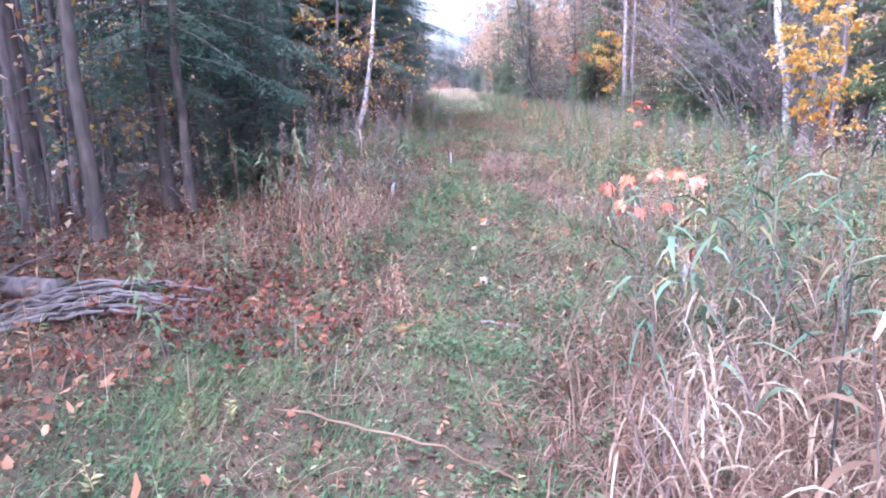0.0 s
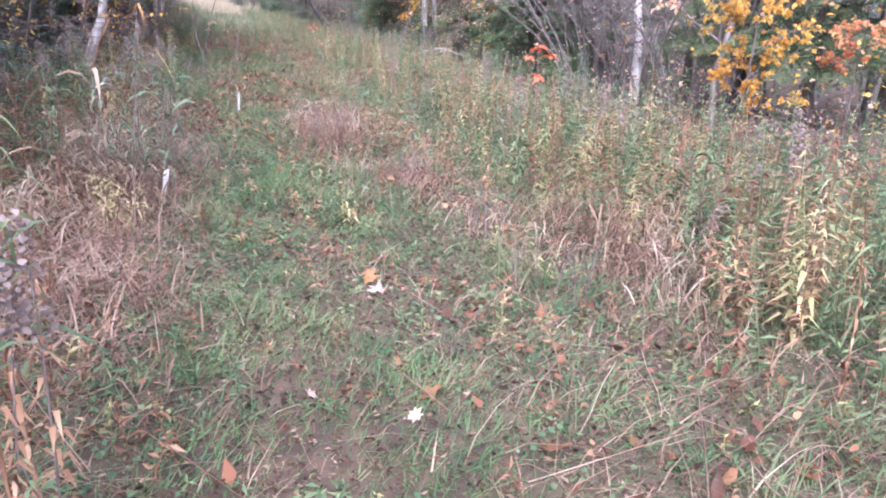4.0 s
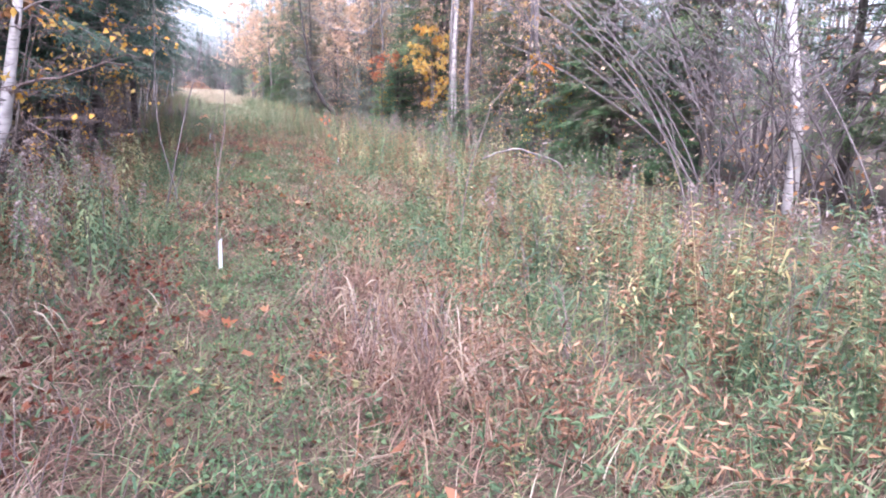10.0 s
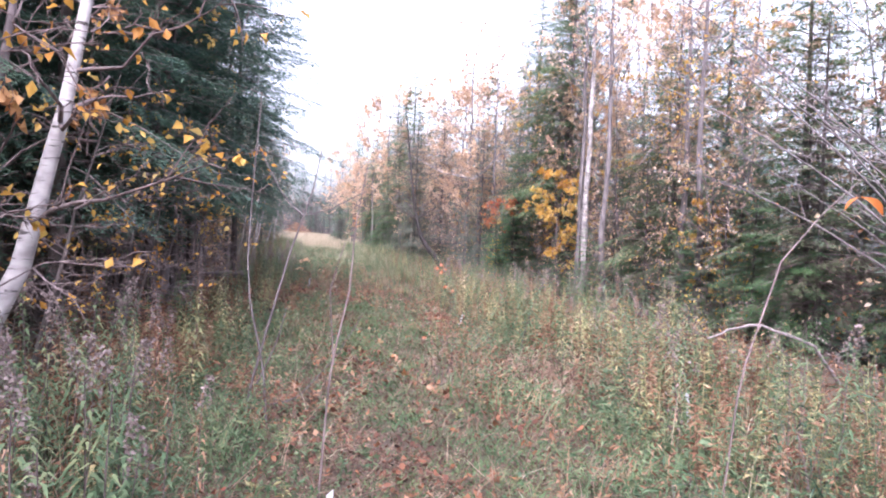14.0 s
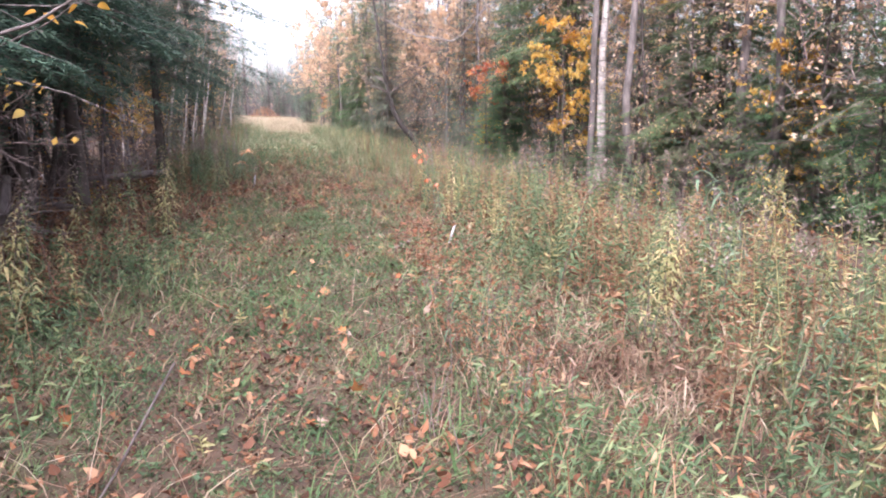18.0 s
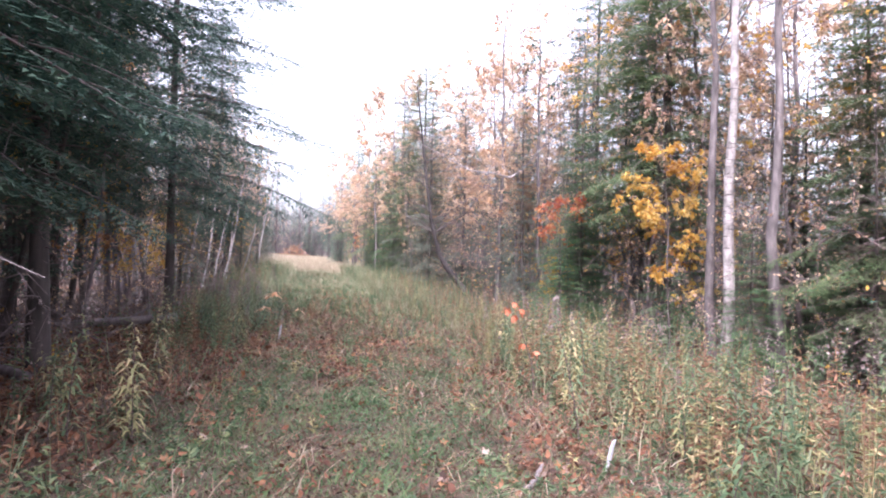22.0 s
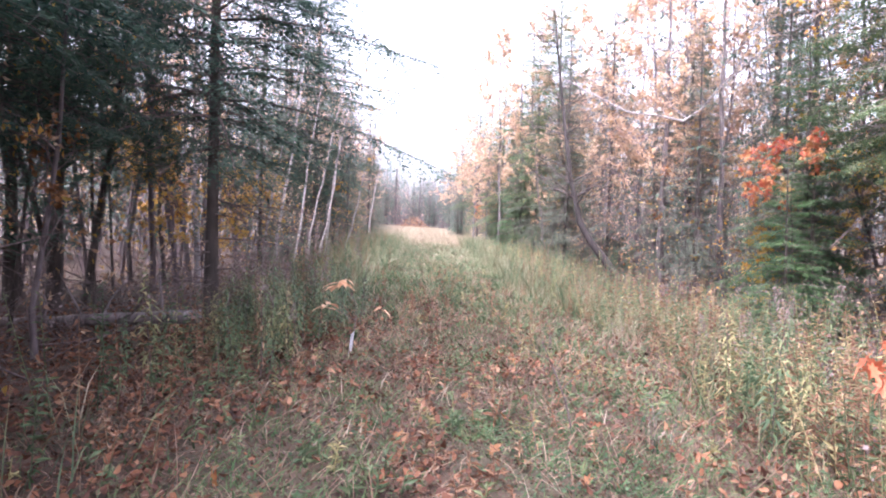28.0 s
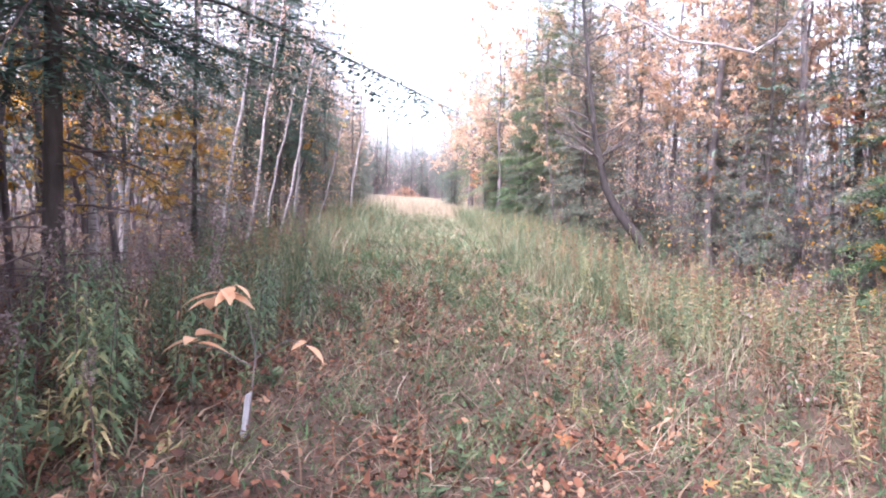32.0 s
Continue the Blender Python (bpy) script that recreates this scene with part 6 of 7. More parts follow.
# ---- weeds and saplings ----
def weed_meshes(seed, h, leaves, leaf, width, leaf_mat, stem_mat, plume=0, droop=0.5, start=0.12):
    """An upright weed: one stem, narrow leaves all round it, and a plume of seed fluff at the top."""
    rng = np.random.default_rng(seed)
    s = np.linspace(0, 1, 6)
    bend = rng.normal(0, 0.07, 2) * h
    stem = np.stack([bend[0] * s**2, bend[1] * s**2, h * s], -1)
    stem_me = Heap().add(*tubes(stem, np.linspace(0.005, 0.002, 6) * (0.6 + h * 0.5), 4)).mesh("stem", stem_mat)
    u = np.linspace(start, 1, leaves) + rng.normal(0, 0.01, leaves)
    at = np.stack([np.interp(u, s, stem[:, c]) for c in range(3)], -1)
    a = np.arange(leaves) * 2.4 + rng.normal(0, 0.3, leaves)
    out = np.stack([np.cos(a), np.sin(a), 0 * a], -1)
    ln = leaf * np.sin(np.pi * (0.25 + 0.65 * u)) * rng.uniform(0.7, 1.2, leaves) + 0.012
    up = rng.normal(0.45, 0.25, leaves)
    mid = at + unit(out + [0, 0, 1] * up[:, None]) * (ln * 0.5)[:, None]
    tip = at + out * (ln * 0.95)[:, None] + [0, 0, 1] * (ln * (up * 0.6 - droop * rng.uniform(0.5, 1.3, leaves)))[:, None]
    side = np.cross(out, [0, 0, 1.0]) * (ln * width / 2)[:, None]
    pts = np.stack([at, mid + side, mid - side, tip], 1).reshape(-1, 3)
    b = (np.arange(leaves) * 4)[:, None]
    leaf_me = Heap().add(pts, np.concatenate([b + [0, 2, 1], b + [1, 2, 3]])).mesh("leaves", leaf_mat)
    plume_me = None
    if plume:
        k = plume
        v = rng.uniform(0, 1, k)
        r = 0.055 * (1 - v * 0.7) * h
        aa = rng.uniform(0, 2 * np.pi, k)
        c = stem[-1] + np.stack([np.cos(aa) * r, np.sin(aa) * r, (v - 0.6) * 0.26 * h], -1) + [1, 0, 0] * (v[:, None] * 0.06 * h)
        plume_me = Heap().add(*leaf_blades(c, rng.normal(size=(k, 3)), rng.uniform(0.012, 0.028, k), 0.8, 0.4, rng)).mesh("plume", M_FLUFF)
    return stem_me, leaf_me, plume_me


def weed(name, label, meshes, group):
    e = thing(name, label, "weed", group)
    for n, me in zip(("stem", "foliage", "plume"), meshes):
        if me:
            part(n, me, e)
    return e


def build_weeds():
    green = [weed("goldenrod", "green leafy goldenrod standing in the grass", weed_meshes(100 + i, h, n, 0.135, 0.18, M_WEED_GREEN, M_TWIG_BROWN, pl), "weeds beside the trail") for i, (h, n, pl) in enumerate(((0.95, 62, 0), (0.75, 50, 0), (1.1, 70, 130)))]
    gold = [weed("goldenrod", "yellowing leafy goldenrod standing in the grass", weed_meshes(110 + i, h, n, 0.16, 0.17, M_WEED_GOLD, M_TWIG_BROWN, 0), "weeds beside the trail") for i, (h, n) in enumerate(((1.0, 70), (0.75, 54), (0.55, 40)))]
    brown = [weed("withered_weed", "withered brown weed with a grey seed head", weed_meshes(120 + i, h, n, 0.055, 0.22, M_WEED_BROWN, M_TWIG_BROWN, pl, 0.9), "weeds beside the trail") for i, (h, n, pl) in enumerate(((0.95, 64, 130), (0.7, 52, 90), (0.6, 54, 0)))]
    protos = green + gold + brown
    used = [False] * 9
    rng = np.random.default_rng(33)

    def stand(k, x, y, size=1.0):
        turn, tilt = rng.uniform(0, 360), (rng.normal(0, 5), rng.normal(0, 5))
        if used[k]:
            again(protos[k], x, y, turn, size, 1.0, tilt)
        else:
            put(protos[k], x, y, turn, 1.0, 1.0, tilt)
            used[k] = True

    # tall stalks, rusty below and green-yellow at the top, that arch over
    tall = []
    for i, h in enumerate((1.55, 1.3, 1.1)):
        e = weed("tall_weed", "tall rust-stemmed weed with drooping narrow leaves", weed_meshes(130 + i, h, 40, 0.07, 0.2, M_WEED_BROWN, M_WEED_BROWN, 0, 1.0, 0.05), "tall weeds at the start")
        r2 = np.random.default_rng(140 + i)
        k = 16
        u = r2.uniform(0.5, 1.0, k)
        a = r2.uniform(0, 2 * np.pi, k)
        top = arching_leaves(np.c_[np.zeros((k, 2)), u * h], np.c_[np.cos(a), np.sin(a), r2.uniform(0.2, 0.9, k)], r2.uniform(0.14, 0.26, k), 0.016, r2.uniform(0.5, 1.3, k), r2)
        part("blade_tuft", Heap().add(*top).mesh("blade_tuft", M_WEED_GREEN), e, "drooping grey-green top leaves")
        tall.append(e)
    put(tall[0], -0.98, 6.2, 20, 0.95)
    put(tall[1], -0.72, 6.45, 100, 1.0)
    put(tall[2], -0.66, 6.1, 200, 1.0)
    for k, x, y, turn, size in ((0, -1.55, 6.4, 60, 0.8), (1, -1.45, 7.2, 150, 0.9), (2, -1.2, 7.0, 10, 1.0), (2, -1.7, 7.6, 330, 0.9), (2, -1.4, 8.6, 130, 0.9), (1, 2.3, 6.9, 40, 0.8), (2, 2.7, 7.6, 140, 1.0), (0, -1.35, 9.6, 100, 0.75), (2, 1.85, 10.6, 0, 0.8), (1, 2.6, 10.9, 20, 0.9)):
        again(tall[k], x, y, turn, size)
    # single plants that stand out
    for k, x, y, s in (((3, -1.74, 26.35, 1.12), (2, -2.25, 26.5, 0.95), (2, -2.35, 26.4, 0.85), (4, -1.85, 26.6, 0.8), (3, -2.75, 26.1, 0.95), (5, -2.8, 27.7, 1.0), (5, -2.7, 27.5, 1.1), (0, -1.23, 4.17, 0.8), (1, -1.43, 5.57, 0.8), (6, -0.71, 6.26, 1.15), (6, -0.66, 6.3, 1.05), (6, -0.78, 6.22, 0.95), (6, -1.03, 6.5, 1.2), (8, 0.04, 4.98, 0.6), (8, -0.08, 4.92, 0.65), (3, 2.82, 22.2, 0.95), (4, 2.9, 22.4, 1.0), (1, 2.75, 22.5, 1.0), (8, 0.4, 30.6, 0.75), (5, -1.15, 9.6, 0.8),) +
            ((5, -1.1, 9.75, 0.9), (5, -1.0, 9.65, 0.75), (5, 0.5, 9.6, 0.7), (1, 0.42, 9.72, 0.5), (1, 0.52, 9.8, 0.45), *((int(k), x, y, s) for k, x, y, s in zip(rng.choice([6, 7, 2, 0, 0, 2], 52), rng.normal(-1.8, 0.4, 52).clip(-2.8, -1.15), rng.uniform(13.6, 18.0, 52), rng.uniform(0.75, 1.1, 52))), (3, -3.07, 34.0, 0.95), (3, -3.0, 34.1, 0.8), (0, -2.88, 31.57, 0.8), (3, 2.46, 31.75, 0.9), (3, 2.55, 31.6, 0.8), (4, 2.6, 31.9, 1.0), (3, 4.9, 23.9, 1.2), (3, 5.15, 23.8, 1.1),) +
            ((3, 5.0, 24.1, 1.15), (6, -1.95, 22.1, 1.1), (6, -2.15, 22.3, 1.0), (2, -1.9, 22.5, 0.95), (3, -1.77, 22.3, 0.9), (0, -2.1, 21.6, 0.8), (1, -2.4, 22.0, 0.9), (6, -2.6, 24.0, 0.9), (3, -2.0, 33.6, 0.95), (3, 2.75, 30.4, 0.9), (3, 2.95, 30.0, 0.9), (0, 0.4, 9.7, 0.5), (5, -1.05, 9.75, 0.8), (5, 0.45, 9.8, 0.7), (6, -0.62, 6.2, 1.0), (6, -0.95, 6.3, 0.95), (0, -0.5, 6.1, 0.7), (8, -0.05, 5.1, 0.6), (8, 0.15, 4.95, 0.6), (3, -1.75, 23.0, 0.75),) +
            ((3, 3.0, 31.2, 0.8), (4, 2.6, 27.4, 0.9), (0, -2.0, 33.6, 0.85), (2, -2.25, 33.3, 0.8), (0, -2.1, 33.0, 0.75), (1, -2.45, 33.5, 1.0), (0, -2.3, 32.7, 0.8), (6, -1.85, 33.3, 0.7), (1, -1.95, 31.6, 0.5), *((int(k), x, y, s) for k, x, y, s in zip(rng.choice([0, 0, 0, 1, 2, 6], 60), rng.normal(-2.4, 0.35, 60).clip(-2.95, -1.75), rng.uniform(33.4, 37.6, 60), rng.uniform(0.8, 1.2, 60))),)):
        stand(k, x, y, s)
    for i in range(350):
        y = 3 + rng.random() * 32
        right = rng.random() < 0.6
        d = float(verge(rng, y, right)) * rng.uniform(0.86, 1.0)
        x = float(centre(y)) + d
        if abs(x - np.interp(y, PATH_Y, PATH_X)) < 1.0 and y < 32 or x < left_edge(y) - 0.1 or x > right_edge(y) + 0.8:
            continue
        if not right and (y < 9.5 or 23 < y < 32) and rng.random() < 0.9:
            continue
        w = [6, 5, 3, 3, 3, 2, 3, 3, 3] if y < 34 else [7, 5, 4, 2, 1, 1, 1, 1, 1]
        if not right and y < 22:
            w = [2, 1, 2, 1, 1, 1, 4, 4, 4]
        if right and y < 24:
            w = [5, 4, 3, 3, 3, 2, 5, 4, 4]
        k = int(rng.choice(9, p=np.array(w) / sum(w)))
        stand(k, x, y, rng.uniform(0.7, 1.2))


build_weeds()


def reed_clump(seed, n, h, leafy_stalks=True):
    """A clump of broad arching reed blades on stalks."""
    rng = np.random.default_rng(seed)
    xy = rng.normal(0, 0.16, (n, 2))
    hh = h * rng.uniform(0.5, 1.1, n)
    v = grass_blades(xy, hh, rng.uniform(0.006, 0.018, n), rng.uniform(0.05, 0.6, n), rng.uniform(0.2, 1.5, n), rng, 5, np.full(n, -0.02))
    blades = Heap().add(*v)
    k = max(n // 4, 4)
    s = np.linspace(0, 1, 5)
    a = rng.uniform(0, 2 * np.pi, k)
    ln = h * rng.uniform(0.8, 1.15, k)
    p = np.stack([np.cos(a)[:, None] * ln[:, None] * 0.25 * s**1.5, np.sin(a)[:, None] * ln[:, None] * 0.25 * s**1.5, ln[:, None] * s], -1) + np.c_[rng.normal(0, 0.1, (k, 2)), np.zeros(k)][:, None]
    if leafy_stalks:
        own = np.repeat(np.arange(k), 6)
        u = np.tile(np.linspace(0.3, 0.98, 6), k)
        at = np.stack([[np.interp(q, s, p[b, :, c]) for q, b in zip(u, own)] for c in range(3)], -1)
        aa = rng.uniform(0, 2 * np.pi, len(own))
        way = np.stack([np.cos(aa), np.sin(aa), rng.uniform(0.5, 1.3, len(own))], -1)
        blades.add(*arching_leaves(at, way, rng.uniform(0.25, 0.5, len(own)) * h, 0.015, rng.uniform(0.3, 0.9, len(own)), rng))
    return blades, Heap().add(*tubes(p, np.linspace(0.004, 0.002, 5)[None].repeat(k, 0), 4))


def build_reeds():
    kinds = []
    for i, (n, h, m, lab) in enumerate(((30, 0.95, M_REED, "clump of green reed grass with arching blades"), (24, 0.7, M_REED, "low clump of green reed grass"), (60, 0.5, M_DRY, "bent clump of dry pinkish grass"), (40, 0.3, M_TURF, "small rounded tuft of green grass"))):
        b, st = reed_clump(200 + i, n, h, i < 2)
        e = thing("grass_clump", lab, "grass clump", "grass clumps")
        part("blade_tuft", b.mesh("blades", m), e)
        part("twigwork", st.mesh("stalks", M_TWIG_BROWN), e)
        kinds.append(e)
    spots = (((0, 1.6, 4.3, 0.95), (0, 1.95, 4.2, 1.05), (0, 2.4, 4.6, 1.1), (0, 2.0, 5.0, 1.0), (0, 2.9, 13.0, 0.95), (1, 3.3, 14.6, 1.0), (1, 1.4, 21.9, 0.75), (3, 1.26, 20.65, 1.1), (0, 2.8, 17.4, 0.95), (0, 1.75, 4.5, 1.0), (0, 2.3, 5.2, 1.05), (0, 1.45, 4.0, 0.85), (1, 1.9, 3.9, 1.0), (0, 3.0, 5.8, 1.0), (1, 2.7, 6.4, 1.0), (0, -1.15, 10.8, 0.8), (0, -0.85, 11.15, 0.75), (1, -0.5, 11.7, 0.7),) +
            ((0, -2.0, 10.3, 0.9), (1, 1.9, 13.6, 0.9), (1, 2.2, 15.1, 0.9), (0, 2.7, 16.0, 0.9), (1, 1.5, 16.4, 0.7), (2, 0.85, 13.3, 1.0), (2, 0.6, 13.8, 0.9), (2, 1.1, 14.1, 0.9), (2, -1.3, 11.2, 1.0), (2, -1.0, 12.3, 0.9), (2, 1.35, 11.3, 0.8), (2, 1.6, 3.3, 1.0), (2, 1.2, 2.9, 0.9), (2, 2.2, 4.2, 1.0), (2, -1.3, 15.2, 0.9), (2, -1.5, 14.2, 0.9), (2, 2.3, 21.4, 0.9), (2, 3.7, 36.8, 1.3),) +
            ((2, 1.45, 9.4, 0.8), (2, 0.5, 15.2, 0.8), (3, 1.08, 35.8, 1.0), (3, 1.1, 23.0, 1.0), (3, 1.6, 8.4, 1.2), (3, 0.7, 20.4, 1.0), (1, 1.15, 21.6, 0.7), (1, 2.2, 29.6, 0.7), (1, 1.35, 31.2, 0.6), (1, 2.9, 20.5, 0.9), (0, 3.6, 12.0, 0.95), (0, 3.1, 9.0, 0.95), (0, 3.9, 18.0, 0.9), (1, 2.5, 44.5, 1.0), (1, 1.9, 46.0, 1.1), (1, -4.0, 44.0, 1.0), (1, -3.6, 46.5, 1.0), (0, 3.2, 42.0, 0.9),) +
            ((1, 2.9, 37.5, 0.9),))
    rng = np.random.default_rng(44)
    used = [False] * 4
    for k, x, y, s in spots:
        if used[k]:
            again(kinds[k], x, y, rng.uniform(0, 360), s, 1.0, (0, 0), 0.0)
        else:
            put(kinds[k], x, y, rng.uniform(0, 360), 1.0, 1.0, (0, 0), 0.0)
            used[k] = True


def build_broad_reeds():
    """Single tall reeds: a stalk with broad arching blades, some of them bleached."""
    protos = []
    for i, (h, mat, lab) in enumerate(((1.1, M_BLADE, "tall reed with broad arching grey-green blades"), (0.95, M_BLADE, "leaning reed with broad grey-green blades"), (1.05, M_STRAW, "withered reed with broad bleached blades"))):
        rng = np.random.default_rng(230 + i)
        e = thing("reed", lab, "reed", "broad-bladed reeds")
        t = np.linspace(0, 1, 6)
        p = np.stack([0.12 * t**2 * h, 0.05 * t * h, h * t - 0.03], -1)
        part("stalk", Heap().add(*tubes(p, np.linspace(0.005, 0.0025, 6), 5)).mesh("stalk", M_TWIG_BROWN, True), e)
        k = 8
        a = np.arange(k) * np.pi * 0.93 + rng.normal(0, 0.4, k)
        for q in range(k):
            u = 0.25 + 0.75 * q / (k - 1)
            at = np.array([[np.interp(u, t, p[:, c]) for c in range(3)]])
            v = arching_leaves(at, np.array([[np.cos(a[q]), np.sin(a[q]), rng.uniform(0.6, 1.5)]]), np.array([rng.uniform(0.3, 0.5)]), rng.uniform(0.018, 0.03), np.array([rng.uniform(0.4, 1.2)]), rng)
            part("blade", Heap().add(*v).mesh("blade", mat), e)
        protos.append(e)
    rng = np.random.default_rng(45)
    used = [False] * 3
    for k, x, y, size in ((0, -0.95, 10.35, 0.95), (1, -0.8, 10.7, 1.0), (2, -1.2, 10.2, 1.0), (0, -1.1, 10.9, 0.9), (1, -1.35, 10.6, 0.9), (2, -0.95, 11.2, 0.8), (2, -1.5, 9.9, 1.0), (0, 1.65, 3.0, 0.95), (1, 1.95, 3.4, 1.0), (0, 2.3, 3.9, 1.0), (1, 1.75, 3.9, 0.95), (0, 1.5, 4.3, 0.9), (1, 2.1, 2.9, 1.05), (2, 1.85, 2.7, 0.9), (0, 2.6, 3.3, 1.05), (1, 1.3, 3.5, 0.8), (0, 2.9, 7.0, 0.9), (1, 3.1, 7.4, 0.9), (1, 3.3, 13.2, 0.95), (0, 1.7, 15.2, 0.6), (1, 1.4, 16.0, 0.65), (0, 3.5, 22.4, 1.1), (1, 3.9, 22.9, 1.1), (0, 4.2, 23.0, 1.05), (1, 0.95, 21.2, 0.55)):
        tilt = (rng.normal(0, 9), rng.normal(0, 9))
        if used[k]:
            again(protos[k], x, y, rng.uniform(0, 360), size, 1.0, tilt, 0.0)
        else:
            put(protos[k], x, y, rng.uniform(0, 360), size, 1.0, tilt, 0.0)
            used[k] = True


build_reeds()
build_broad_reeds()


def stem_thing(name, label, category, runs, material, group="", at=None):
    """A bare sapling from world-space runs of points with a start and an end radius."""
    base = np.array(runs[0][0][0], float) if at is None else np.array(at, float)
    e = thing(name, label, category, group, at=tuple(base))
    for i, (pts, r0, r1) in enumerate(runs):
        p = np.array(pts, float) - base
        t = np.linspace(0, 1, len(p))
        tt = np.linspace(0, 1, len(p) * 3)
        fine = np.stack([np.interp(tt, t, p[:, c]) for c in range(3)], -1)
        part("stem" if i == 0 else "branch", Heap().add(*tubes(fine, np.linspace(r0, r1, len(tt)), 6)).mesh("stem", material, True), e)
    return e


def oval_leaf(rng, size):
    """A drooping pointed leaf, cupped along its midrib."""
    n = 7
    t = np.linspace(0, 1, n)
    w = np.sin(np.pi * t**0.8) * 0.25 + 0.01
    cup = rng.uniform(0.1, 0.45)
    z = -0.3 * t**2
    rows = [np.stack([t, k * w, z + cup * w * abs(k)], -1) * size for k in (1, 0, -1)]
    i = np.arange(n - 1)
    return np.concatenate(rows), np.concatenate([np.stack([i, i + 1, n + i + 1, n + i], -1), np.stack([n + i, n + i + 1, 2 * n + i + 1, 2 * n + i], -1)])


def big_leaves(e, places, size, material, seed, label="", lobed=False):
    """Single large leaves as parts of a sapling. places: points relative to its foot."""
    rng = np.random.default_rng(seed)
    for p in places:
        v, f = (lobed_leaf if lobed else oval_leaf)(rng, size * rng.uniform(0.7, 1.2))
        if lobed:
            v = v + [0, size * 0.2, 0]
            v[:, 2] += 0.8 * v[:, 0] ** 2 / size - 0.5 * v[:, 1] ** 2 / size
        ob = part("leaf", solid("leaf", v, [f], material), e, label)
        ob.matrix_local = pose(*p, rng.uniform(25, 60) * rng.choice([-1, 1]), rng.uniform(-10, 35), rng.uniform(0, 360))


def whorl(e, centre_at, count, size, material, seed, lobed=False, droop=18):
    """Leaves that spread from one twig end, close to level."""
    rng = np.random.default_rng(seed)
    for i in range(count):
        v, f = (lobed_leaf if lobed else oval_leaf)(rng, size * rng.uniform(0.65, 1.15))
        if lobed:
            v = v[:, [1, 0, 2]] + [size * 0.35, 0, 0]
            v[:, 2] -= 0.6 * v[:, 0] ** 2 / size
            f = f[:, ::-1]
        ob = part("leaf", solid("leaf", v, [f], material), e)
        ob.matrix_local = pose(centre_at[0] + rng.normal(0, 0.01), centre_at[1] + rng.normal(0, 0.01), centre_at[2] + rng.normal(0, 0.012), rng.normal(0, 14), rng.normal(droop, 10), 360 / count * i + rng.normal(0, 16))


